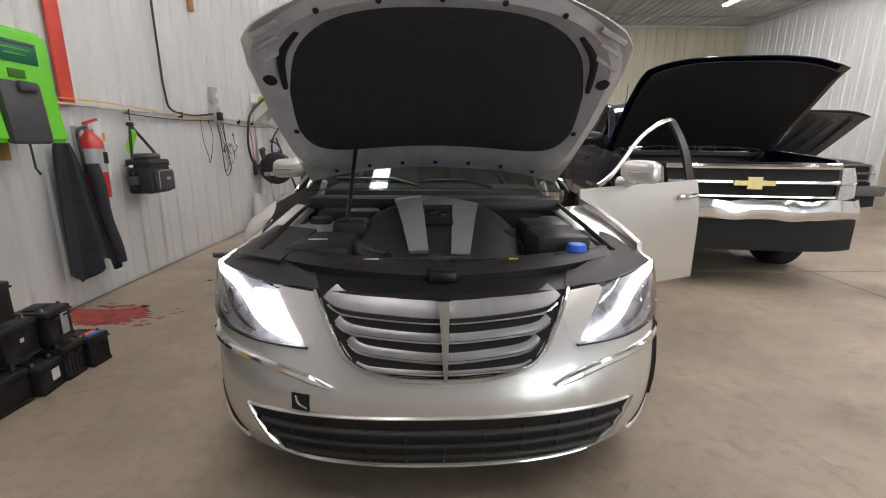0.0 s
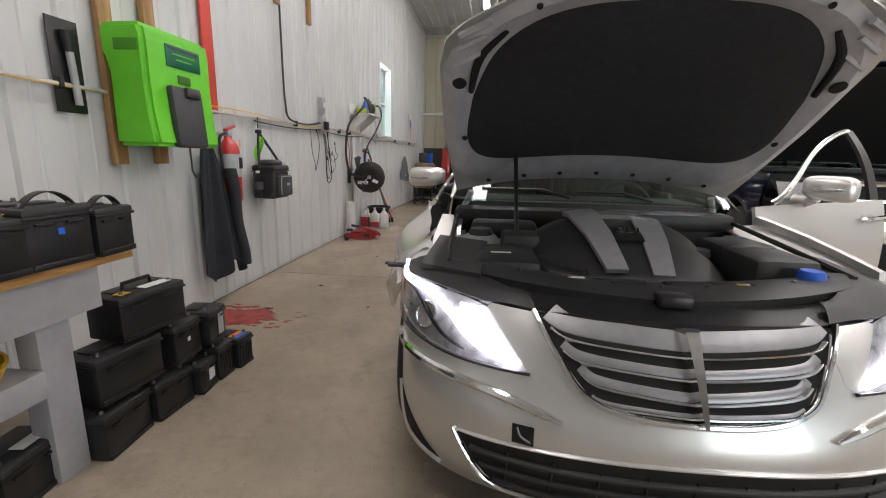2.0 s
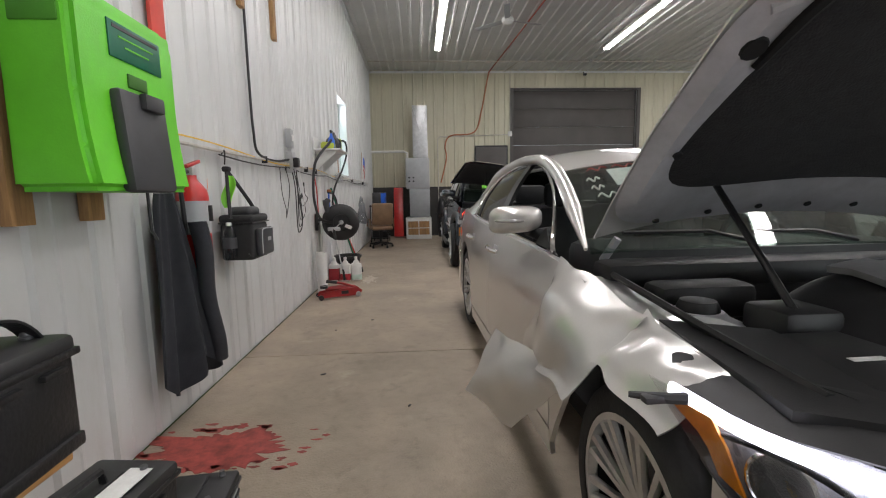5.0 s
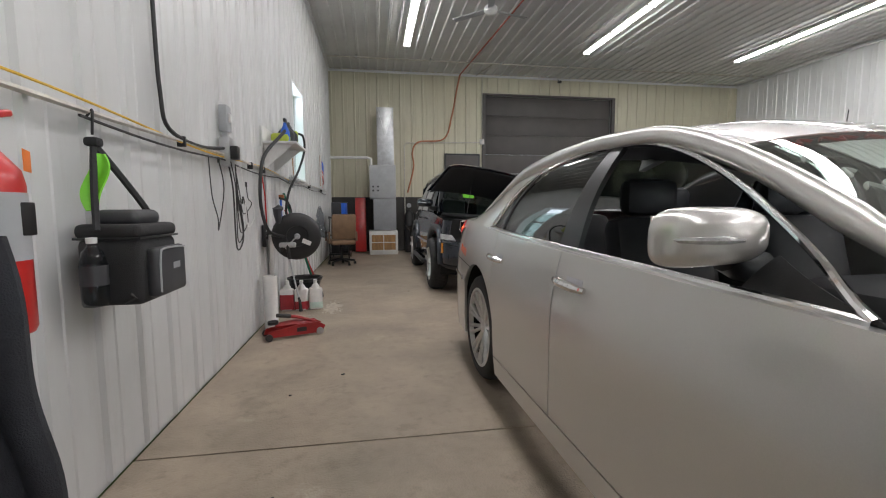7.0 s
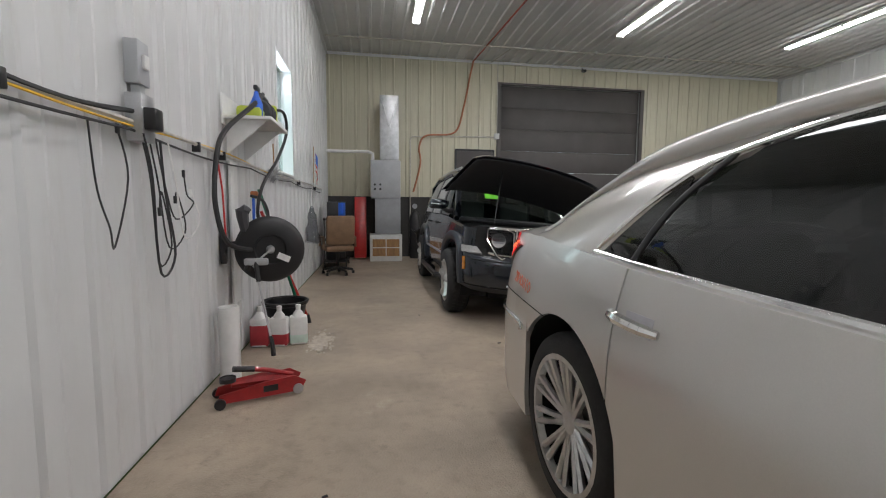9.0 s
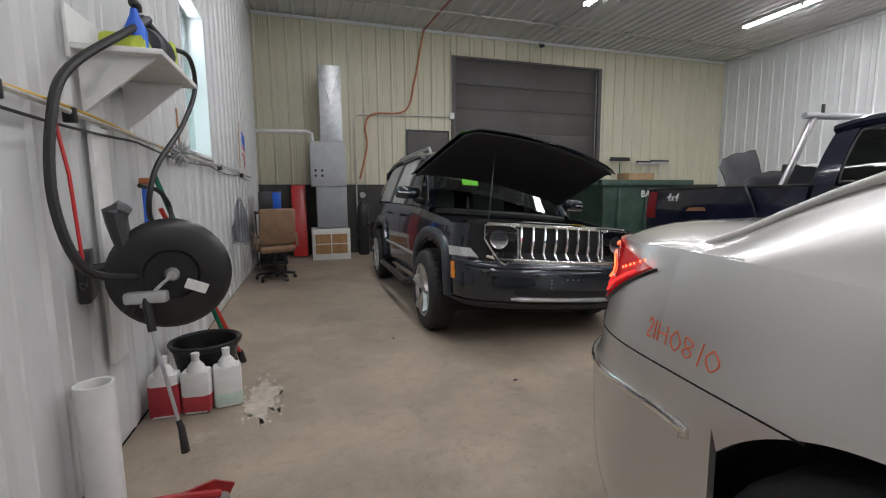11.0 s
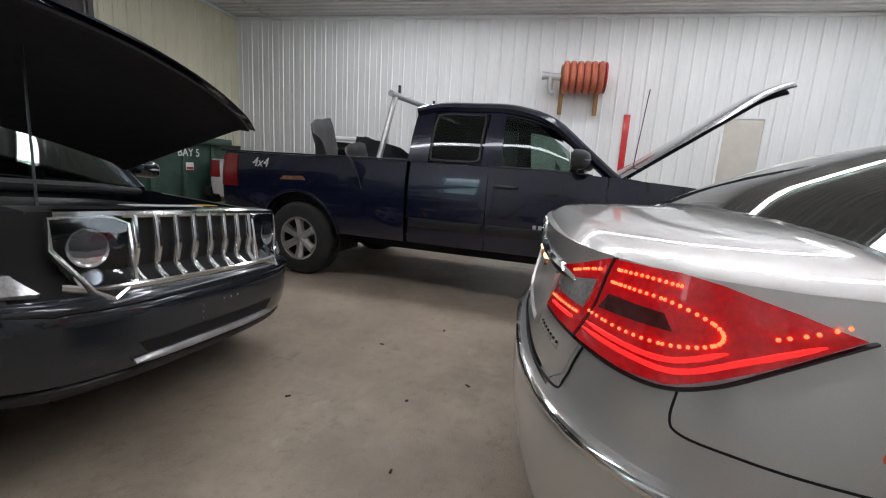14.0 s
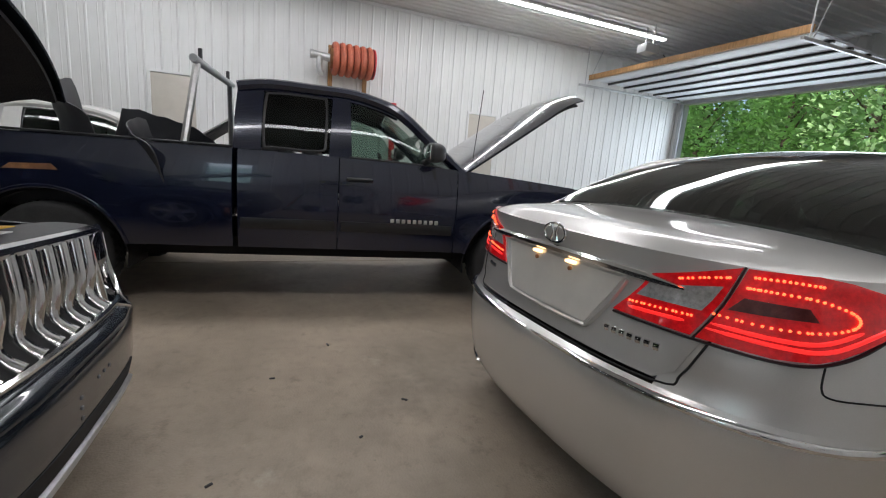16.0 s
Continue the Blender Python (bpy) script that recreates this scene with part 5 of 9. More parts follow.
# badge: an oval ring with a slanted bar, and the model name
p, n = RR(0, 1.045)
ring_ = [(0.062 * math.cos(a), 0, 0.036 * math.sin(a)) for a in np.linspace(0, 2 * math.pi, 25)[:-1]]
bm = tube([Vector(r) + p + n * 0.014 for r in ring_], 0.005, 6, closed=True)
tube([p + n * 0.014 + Vector((0.02, 0, 0.03)), p + n * 0.014 + Vector((0.008, 0, 0)), p + n * 0.014 + Vector((0.02, 0, -0.03))], 0.005, 6, bm=bm)
tube([p + n * 0.014 + Vector((-0.02, 0, 0.03)), p + n * 0.014 + Vector((-0.008, 0, 0)), p + n * 0.014 + Vector((-0.02, 0, -0.03))], 0.005, 6, bm=bm)
part("badge", bm, M_CHROME, lid, "chrome oval badge")
for i in range(7):
    x = -0.495 + 0.028 * i
    part("name_bar", strip([(x, 0.788), (x + 0.008, 0.788), (x + 0.017, 0.787)], RR, 0.024, 0.007, taper=False), M_CHROME, lid, "chrome bar of the model name")
part("name_bar", strip([(0.42, 0.812), (0.46, 0.812), (0.5, 0.815)], RR, 0.018, 0.008, taper=False), M_CHROME, lid)
bm = bmesh.new()
V = [bm.verts.new(v) for v in ((-0.03, 3.28, 1.415), (0.03, 3.28, 1.415), (0.022, 3.45, 1.372), (-0.022, 3.45, 1.372), (0, 3.44, 1.455))]
for fa in ((0, 1, 4), (1, 2, 4), (2, 3, 4), (3, 0, 4), (0, 3, 2, 1)):
    bm.faces.new([V[i] for i in fa])
part("roof_aerial", bm, M_SILVER, saloon, "shark-fin aerial")
# shut line of the filler corner and paint-marker strokes as bars
f = SH.side(-1)
for sg in (-1, 1):
    part("shut_line", strip([(2.335, 0.855), (2.337, 0.80), (2.31, 0.779), (2.2, 0.777), (2.05, 0.768), (1.95, 0.752), (1.90, 0.742)], SH.ring(sg), 0.005, 0.0015, taper=False), M_DARK, saloon, "shut line between bumper and wing")
MS = lambda P: [(4.452 - a * 0.262, 0.828 - 0.030 * a + b * 0.05) for a, b in P]
DIG = ([(0.0, 0.7), (0.06, 1.0), (0.12, 0.7), (0.0, 0.0), (0.13, 0.0)], [(0.21, 1.0), (0.20, 0.0)], [(0.28, 1.0), (0.27, 0.0)], [(0.28, 0.5), (0.38, 0.5)], [(0.39, 1.0), (0.38, 0.0)],
       [(0.50, 1.0), (0.44, 0.5), (0.50, 0.0), (0.56, 0.5), (0.50, 1.0)], [(0.70, 0.85), (0.62, 0.95), (0.62, 0.6), (0.70, 0.3), (0.65, 0.0), (0.60, 0.25), (0.70, 0.65), (0.70, 0.85)],
       [(0.82, 1.1), (0.78, -0.1)], [(0.93, 1.0), (0.86, 0.5), (0.92, 0.0), (1.0, 0.5), (0.93, 1.0)])
rm = None
for pts in DIG:
    o = part("marker_stroke", strip(MS(pts), f, 0.0042, 0.002, taper=False), M_MARK, rm or saloon, "" if rm else "orange paint-marker number on the wing")
    rm = rm or o

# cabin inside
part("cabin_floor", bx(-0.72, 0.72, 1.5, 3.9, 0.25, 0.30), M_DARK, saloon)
part("dashboard", box((0, 1.72, 0.86), (1.4, 0.42, 0.26), 0.06), M_SEAT, saloon, "dark dashboard")
for x in (-0.37, 0.37):
    seat(saloon, x, 2.45, 0.36)
    seat(saloon, x, 3.25, 0.36)
part("rear_shelf", box((0, 3.9, 1.02), (1.2, 0.5, 0.03), 0.01), M_SEAT, saloon)
steering_wheel(saloon, 0.37, 2.02, 0.90)
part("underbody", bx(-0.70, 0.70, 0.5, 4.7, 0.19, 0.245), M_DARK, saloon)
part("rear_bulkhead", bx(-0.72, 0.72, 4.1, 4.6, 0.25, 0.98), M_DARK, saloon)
def on_screen(u, s):
    return Vector((RAILX(s) * u, s, ROOFZ(s) - (ROOFZ(s) - RAILZ(s)) * abs(u) ** 2.4)), Vector((0, -0.48, 0.88))
part("screen_note", patch([(-0.66, 1.90), (-0.05, 1.90), (-0.05, 2.06), (-0.66, 2.06)], on_screen, 0.005, 0.003, 0.06), M_LABEL, ws, "white paper note on the windscreen")
for i, (u, s, l, m_) in enumerate(((-0.72, 2.09, 0.16, M_RED), (-0.5, 2.09, 0.2, M_RED), (-0.25, 2.09, 0.2, M_RED), (-0.80, 1.98, 0.1, M_MARKW), (-0.80, 1.90, 0.09, M_MARKW), (-0.76, 1.83, 0.14, M_MARKW))):
    part("marker_stroke", strip([(u - l / 2, s), (u - l / 4, s + 0.02), (u, s - 0.015), (u + l / 4, s + 0.02), (u + l / 2, s)], on_screen, 0.008, 0.006), m_, ws, "paint-marker stroke on the glass")
for x0, s0, x1 in ((-0.1, 1.50, -0.6), (0.35, 1.49, -0.05)):
    part("wiper", tube([(x0, s0 - 0.02, ROOFZ(s0) + 0.0), (x0 - 0.15, s0 + 0.02, ROOFZ(s0 + 0.03) + 0.02), (x1, s0 + 0.05, ROOFZ(s0 + 0.05) + 0.005)], 0.008, 6), M_SATIN, saloon, "black wiper")

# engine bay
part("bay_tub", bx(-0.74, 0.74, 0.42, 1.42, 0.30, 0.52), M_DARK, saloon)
part("scuttle", box((0, 1.43, 0.90), (1.50, 0.16, 0.10), 0.03), M_BLACK, saloon, "black scuttle panel under the windscreen")
part("bulkhead", bx(-0.74, 0.74, 1.36, 1.42, 0.50, 0.90), M_BLACK, saloon)
for sg in (-1, 1):
    bm = grid(lambda s, v: (sg * (0.70 + 0.20 * v * float(np.interp(s, [0.5, 0.9, 1.4], [0.75, 1, 1]))), s, float(np.interp(s, [0.5, 0.9, 1.4], [0.80, 0.85, 0.90])) - 0.02 * (1 - v)), np.linspace(0.55, 1.42, 12), np.linspace(0, 1 if sg > 0 else 0.6, 5), 0.01)
    part("inner_wing", bm, M_SILVER, saloon, "silver inner wing flange")
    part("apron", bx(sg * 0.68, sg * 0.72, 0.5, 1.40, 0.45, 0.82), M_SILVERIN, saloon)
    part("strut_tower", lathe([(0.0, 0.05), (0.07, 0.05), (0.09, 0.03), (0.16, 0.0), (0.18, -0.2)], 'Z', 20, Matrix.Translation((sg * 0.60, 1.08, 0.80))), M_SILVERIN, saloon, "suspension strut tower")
    part("tower_cap", lathe([(0.0, 0.03), (0.05, 0.03), (0.06, 0.01), (0.06, 0.0)], 'Z', 16, Matrix.Translation((sg * 0.60, 1.08, 0.85))), M_BLACK, saloon)


def cover_form(u, v):
    x = 0.40 * u * (1 - 0.08 * v)
    z = float(np.interp(v, [0, 0.06, 0.12, 0.45, 0.8, 0.94, 1.0], [0.70, 0.78, 0.805, 0.90, 0.962, 0.965, 0.93])) - 0.11 * abs(u) ** 3.2
    return (x, 0.52 + 0.58 * v, z)


part("engine_cover", grid(cover_form, np.linspace(-1, 1, 33), np.linspace(0, 1, 25), -0.05), M_BLACK, saloon, "black engine cover with two silver bands")
for sg in (-1, 1):
    bm = grid(lambda u, v: Vector(cover_form(sg * (0.12 + 0.20 * u + (0.10 + 0.16 * u) * v), 0.10 + 0.82 * v)) + Vector((0, 0, 0.012)), np.linspace(0, 1, 8), np.linspace(0, 1, 16), -0.02)
    part("cover_band", bm, mat("satin_silver_plastic", (0.42, 0.42, 0.44), 0.35, metal=0.5, var=0.08, scale=30), saloon, "silver band on the engine cover")
part("cover_bridge", grid(lambda u, v: Vector(cover_form(-0.42 + 0.84 * u, 0.78 + 0.16 * v)) + Vector((0, 0, 0.010 + 0.012 * math.sin(3.1 * u))), np.linspace(0, 1, 14), np.linspace(0, 1, 6), -0.02), M_ALLOY, saloon)
part("badge_plate", grid(lambda u, v: Vector(cover_form(-0.17 + 0.34 * u, 0.40 + 0.14 * v)) + Vector((0, 0, 0.02)), np.linspace(0, 1, 6), np.linspace(0, 1, 4), -0.02), M_SATIN, saloon)
lettering("engine_lettering", "GDI", pose(0, 0.793, 0.939, 22, 0, 0), 0.058, M_CHROME, saloon, 0.002, 0.25)
part("oil_cap", lathe([(0.0, 0.03), (0.045, 0.03), (0.05, 0.0)], 'Z', 18, Matrix.Translation((0.33, 0.86, 0.83))), M_BLACK, saloon, "black oil filler cap")
# plastics round the engine
part("radiator_cover", grid(lambda u, v: (u * (0.66 + 0.10 * v), 0.30 + 0.22 * v + 0.17 * abs(u) ** 2.4, 0.795 + 0.015 * math.sin(3.1 * v) + 0.03 * abs(u)), np.linspace(-1, 1, 33), np.linspace(0, 1, 9), -0.03), M_BLACK, saloon, "black radiator cover panel")
part("slam_panel", grid(lambda u, v: (u * 0.60, 0.19 + 0.13 * v + 0.12 * abs(u) ** 2.4, 0.765 + 0.02 * v), np.linspace(-1, 1, 25), np.linspace(0, 1, 4), -0.03), M_SATIN, saloon)
for sg in (-1, 1):
    part("lamp_cover", grid(lambda u, v: (sg * (0.60 + 0.22 * u - 0.03 * v), 0.40 + 0.45 * v + 0.12 * u, 0.81 + 0.03 * v), np.linspace(0, 1, 8), np.linspace(0, 1, 8), -0.02), M_BLACK, saloon, "black cover behind the headlamp")
    part("air_slot", box((sg * 0.16, 0.45, 0.812), (0.26, 0.03, 0.012), 0.005), M_DARK, saloon)
part("bonnet_latch", box((0, 0.30, 0.80), (0.10, 0.07, 0.04), 0.01), M_SATIN, saloon, "bonnet latch")
part("battery_box", box((0.53, 0.72, 0.78), (0.24, 0.26, 0.20), 0.03), M_BLACK, saloon, "black battery box")
part("fuse_box", box((0.55, 0.98, 0.82), (0.24, 0.22, 0.12), 0.025), M_BLACK, saloon, "black fuse box")
part("washer_cap", lathe([(0.0, 0.03), (0.035, 0.03), (0.042, 0.018), (0.042, 0.0)], 'Z', 18, Matrix.Translation((0.56, 0.53, 0.83))), M_BLUE, saloon, "blue washer cap")
part("air_box", box((-0.50, 0.70, 0.78), (0.26, 0.34, 0.14), 0.03), M_BLACK, saloon, "black air filter box")
part("relay_box", box((-0.42, 0.95, 0.84), (0.17, 0.16, 0.10), 0.02), M_BLACK, saloon)
part("reservoir", box((-0.48, 1.25, 0.84), (0.34, 0.14, 0.12), 0.03), M_BLACK, saloon)
part("intake_pipe", tube([(-0.36, 0.72, 0.79), (-0.30, 0.58, 0.78), (-0.22, 0.52, 0.78)], 0.05, 10, smooth=4), M_SATIN, saloon)
for x, y, m_, w_ in ((-0.30, 0.44, M_ORANGE, 0.03), (-0.265, 0.44, M_LABEL, 0.05), (0.28, 0.44, M_YELLOW, 0.03), (0.315, 0.44, M_LABEL, 0.045), (-0.52, 0.66, M_LABEL, 0.08)):
    part("sticker", box((x, y, 0.822 if y < 0.5 else 0.853), (w_, 0.018, 0.002)), m_, saloon, "warning label")
for i in range(9):
    u = -0.9 + 0.225 * i
    part("clip", lathe([(0.0, 0.006), (0.008, 0.004), (0.009, 0.0)], 'Z', 8, Matrix.Translation((u * 0.68, 0.40 + 0.17 * abs(u) ** 2.4, 0.812 + 0.03 * abs(u)))), M_SATIN, saloon)
for sg in (-1, 1):
    part("side_seal", tube([(sg * 0.72, 0.55, 0.83), (sg * 0.73, 0.9, 0.865), (sg * 0.73, 1.4, 0.915)], 0.012, 6), M_CABLE, saloon)

# the raised bonnet
HANG = 36.0
hood = new("bonnet")
hood.parent = saloon
hood.matrix_local = Matrix.Translation((0, 1.50, 1.035)) @ Matrix.Rotation(radians(-HANG), 4, 'X')
hood["label"] = "raised silver bonnet with a black insulation pad underneath"
HW = smoothtab([(0.0, 0.69), (0.25, 0.735), (0.6, 0.775), (0.9, 0.765), (1.1, 0.68), (1.24, 0.5)])


def hood_form(d, off):
    """Along the bonnet from the hinge (v, metres) and across (u)."""
    def f(v, u):
        L_ = 1.30 - 0.16 * abs(u) ** 2.5
        vv = v * L_ + 0.085 * (1 - abs(u) ** 2) * (1 - v)
        wv = float(np.interp(v, [0, 0.2, 0.5, 0.8, 0.93, 1.0], [0.745, 0.77, 0.795, 0.79, 0.76, 0.69]))
        z = 0.055 * (1 - abs(u) ** 2.2) * (1 - 0.2 * v) - 0.09 * max(0, v - 0.72) ** 2 * 6
        return (u * wv, -vv, z + off)
    return f


part("bonnet_skin", grid(hood_form(0, 0.0), np.linspace(0, 1, 26), np.linspace(-1, 1, 31), -0.006), M_SILVER, hood, "silver outer skin")
# inner frame: a rim between the edge and the pad
def ring_frame():
    bm = bmesh.new()
    F0 = hood_form(0, 0.0)
    N = 96
    outer, mid, inner = [], [], []
    for k in range(N):
        a = 2 * math.pi * k / N
        cx, cy = math.cos(a), math.sin(a)
        k_ = (abs(cx) ** 5 + abs(cy) ** 5) ** (-1 / 5)
        u, v = cx * k_, cy * k_
        po = Vector(F0(0.5 - v * 0.5, u * 0.995))
        pm = Vector(F0(0.5 - v * 0.45, u * 0.93))
        pi = Vector(F0(0.555 - v * 0.355, u * float(np.interp(0.5 - v * 0.5, [0, 0.3, 0.6, 1], [0.86, 0.87, 0.83, 0.70]))))
        outer.append(bm.verts.new(po + Vector((0, 0, -0.008))))
        mid.append(bm.verts.new(pm + Vector((0, 0, -0.042))))
        inner.append(bm.verts.new(pi + Vector((0, 0, -0.030))))
    for A, B in ((outer, mid), (mid, inner)):
        for k in range(N):
            bm.faces.new((A[k], A[(k + 1) % N], B[(k + 1) % N], B[k]))
    pad = bmesh.new()
    ring0 = [pad.verts.new(v.co + Vector((0, 0, 0.0))) for v in inner]
    c = sum((v.co for v in inner), Vector()) / N
    r1 = [pad.verts.new(v.co * 0.94 + c * 0.06 + Vector((0, 0, -0.014))) for v in inner]
    r2 = [pad.verts.new(v.co * 0.5 + c * 0.5 + Vector((0, 0, -0.010 + 0.02))) for v in inner]
    for A, B in ((ring0, r1), (r1, r2)):
        for k in range(N):
            pad.faces.new((A[k], A[(k + 1) % N], B[(k + 1) % N], B[k]))
    pad.faces.new(r2)
    return bm, pad


fr, pad = ring_frame()
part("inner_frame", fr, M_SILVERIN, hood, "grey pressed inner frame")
part("insulation_pad", pad, M_FELT, hood, "black felt insulation pad")
HF = hood_form(0, -0.05)
for v, u, r in [(0.72, -0.90, 0.026), (0.72, 0.90, 0.026), (0.42, 0.88, 0.012), (0.42, -0.88, 0.012)] + [(0.085, -0.75 + 0.25 * i, 0.011) for i in range(7)] + [(0.95, -0.6 + 0.3 * i, 0.01) for i in range(5)]:
    # near-black discs laid on the frame for the shade in its holes
    part("frame_hole", lathe([(0.0, -0.002), (r, -0.002), (r * 1.15, 0.004)], 'Z', 12, Matrix.Translation(Vector(HF(v, u)) + Vector((0, 0, 0.004)))), M_DARK, hood)
for sg in (-1, 1):
    # a near-black bar draws the slot's inner shade
    part("rim_slot", tube([Vector(HF(0.66, sg * 0.84)) + Vector((0, 0, 0.012)), Vector(HF(0.80, sg * 0.80)) + Vector((0, 0, 0.012)), Vector(HF(0.88, sg * 0.70)) + Vector((0, 0, 0.012))], [0.012, 0.018, 0.01], 8, smooth=4), M_DARK, hood, "dark slot in the frame")
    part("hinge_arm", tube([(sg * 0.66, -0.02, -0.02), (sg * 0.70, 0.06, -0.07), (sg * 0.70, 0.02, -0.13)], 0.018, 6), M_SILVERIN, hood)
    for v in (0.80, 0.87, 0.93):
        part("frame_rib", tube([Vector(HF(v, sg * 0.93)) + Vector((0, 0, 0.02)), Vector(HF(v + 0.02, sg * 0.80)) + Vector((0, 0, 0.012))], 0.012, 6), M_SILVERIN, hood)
# prop rod
part("prop_rod", tube([(-0.439, 0.857, 0.815), (-0.435, 1.262, 1.235)], 0.011, 8), M_SATIN, saloon, "black bonnet prop rod")


# ---------------------------------------------------------------- pickups
def pickup(name, loc, label, paint, inner, lit, rz=0, front="chrome", bed_rack=False, word="", scale=1.0):
    e = thing(name, loc, label, "pickup truck", rz=rz)
    S = Shell(5.72, [(0.2, 0.96), (0.8, 1.0), (2.5, 1.0), (4.5, 1.0), (5.5, 0.985)],
              [(0.4, 0.05), (0.6, 0.0), (0.85, 0.0), (1.05, 0.02), (1.2, 0.08), (1.3, 0.14)],
              [(0.4, 0.06), (0.6, 0.02), (1.0, 0.0), (1.3, 0.0)],
              [(0.4, 0.95), (0.55, 0.975), (0.8, 1.0), (1.05, 0.99), (1.2, 0.965), (1.3, 0.94)], 0.42, 0.25, 4.0, 6.0)
    fa, ra, r = 0.98, 4.63, 0.395
    q = S.q_of_s
    so = lambda qq: S.df + (qq - 1) * (S.length - S.df - S.dr)
    ar = arch(lambda s: 0.50, (fa, ra), 0.50, r)
    belt = smoothtab([(0.4, 1.14), (1.0, 1.19), (1.6, 1.23), (2.6, 1.26), (3.6, 1.27), (5.6, 1.27)])

    def sp(nm, sg, s0, s1, zb, zt, nq=24, lab="", own=None):
        return S.panel(nm, sg, q(s0), q(s1), lambda k: zb(so(k)), lambda k: zt(so(k)), paint, own or e, nq, 12, lab)
    for sg in (-1, 1):
        sp("front_wing", sg, 0.43, 1.585, ar, belt, 40)
        sp("front_door", sg, 1.593, 2.592, lambda s: 0.50, belt, 18)
        sp("rear_door", sg, 2.60, 3.36, lambda s: 0.50, belt, 16)
        bd = sp("bed_side", sg, 3.40, 5.46, ar, lambda s: 1.27, 44)
        S.panel("bed_corner", sg, q(5.455), 2.86, lambda k: 0.55, lambda k: 1.27, paint, e, 14, 10)
        f = S.side(sg)
        part("arch_lip", strip([(ra + 0.51 * math.cos(a), r + 0.51 * math.sin(a)) for a in np.linspace(0.2, math.pi - 0.2, 12)], f, 0.03, 0.008, taper=False), paint, e)
        part("arch_lip", strip([(fa + 0.51 * math.cos(a), r + 0.51 * math.sin(a)) for a in np.linspace(0.2, math.pi - 0.2, 12)], f, 0.03, 0.008, taper=False), paint, e)
        part("rub_strip", strip([(1.62, 0.70), (2.15, 0.70), (2.57, 0.70)], f, 0.09, 0.016, taper=False), M_SATIN, e, "dark rubbing strip")
        part("rub_strip", strip([(2.62, 0.70), (3.0, 0.70), (3.34, 0.70)], f, 0.09, 0.016, taper=False), M_SATIN, e)
        P = [f(2.33 + 0.2 * i / 6, 1.09)[0] + f(2.5, 1.09)[1] * (0.01 + 0.03 * math.sin(math.pi * i / 6) ** 0.5) for i in range(7)]
        part("door_handle", tube(P, 0.015, 8), M_SATIN, e, "black door handle")
        part("bed_rail", bx(sg * 0.90, sg * 0.965, 3.40, 5.66, 1.272, 1.29, 0.006), M_SATIN, e, "black bed rail cap")
        part("bed_inner", bx(sg * 0.80, sg * 0.86, 3.44, 5.6, 0.78, 1.26), M_SATIN, e)
        for a in (fa, ra):
            part("wheel_housing", grid(lambda t, x: (sg * x, a + 0.49 * math.cos(t), r + 0.49 * math.sin(t)), np.linspace(-0.2, math.pi + 0.2, 16), np.linspace(0.55, 0.93, 3), 0.006), M_DARK, e)
            wheel(e, sg * 0.84, a, r, 0.26, 0.225, 6, sg, tread=44, material=M_ALLOY)
        mirror_body(e, sg * 1.07, 1.86, 1.36, sg, 1.15, M_BLACK, M_BLACK)
        part("rear_lamp", patch([(q(5.41), 0.90), (2.22, 0.90), (2.22, 1.24), (q(5.44), 1.24)], S.ring(sg), 0.008, 0.02, 0.05), M_REDLENS if lit else M_DARKRED, e, "red rear lamp")
    # bed
    part("bed_floor", bx(-0.8, 0.8, 3.42, 5.66, 0.74, 0.80), M_SATIN, e)
    part("bed_front", bx(-0.85, 0.85, 3.40, 3.46, 0.8, 1.27), paint, e)
    part("tailgate", bx(-0.78, 0.78, 5.64, 5.71, 0.72, 1.27, 0.02), paint, e, "closed tailgate")
    part("rear_bumper", bx(-0.96, 0.96, 5.70, 5.86, 0.50, 0.68, 0.03), M_SATIN, e, "dark rear bumper")
    part("chassis", bx(-0.62, 0.62, 0.4, 5.6, 0.36, 0.52), M_DARK, e)
    part("bay_floor", bx(-0.82, 0.82, 0.3, 1.55, 0.52, 0.80), M_DARK, e)
    # cab
    rz_ = smoothtab([(1.5, 1.20), (1.8, 1.48), (2.10, 1.74), (2.38, 1.835), (2.85, 1.87), (3.25, 1.85), (3.40, 1.80)])
    rx_ = smoothtab([(1.5, 0.86), (2.15, 0.74), (2.6, 0.70), (3.2, 0.70), (3.4, 0.70)])
    rlz = smoothtab([(1.5, 1.18), (1.8, 1.43), (2.10, 1.67), (2.38, 1.765), (2.85, 1.795), (3.25, 1.785), (3.4, 1.755)])

    def side(sg):
        def p(s, v):
            x0, z0 = S.width(s, belt(s)) - 0.02, belt(s)
            return Vector((sg * (x0 + (rx_(s) - x0) * v + 0.025 * math.sin(math.pi * v)), s, z0 + (rlz(s) - z0) * v))

        def f(s, v):
            n = (p(s + .01, v) - p(s - .01, v)).cross(p(s, min(1, v + .01)) - p(s, max(0, v - .01))).normalized()
            return p(s, v), (n if n.x * sg > 0 else -n)
        return f

    def top(s0, s1, th=-0.012):
        return grid(lambda s, u: (rx_(s) * u, s, rz_(s) - (rz_(s) - rlz(s)) * abs(u) ** 3), np.linspace(s0, s1, 16), np.linspace(-1, 1, 15), th)
    part("roof", top(2.10, 3.4), paint, e, "roof")
    w_ = part("windscreen", top(1.52, 2.095), M_GLASS, e, "windscreen")
    w_.visible_shadow = False
    part("rear_wall", bx(-0.86, 0.86, 3.34, 3.38, 0.8, 1.30), paint, e)
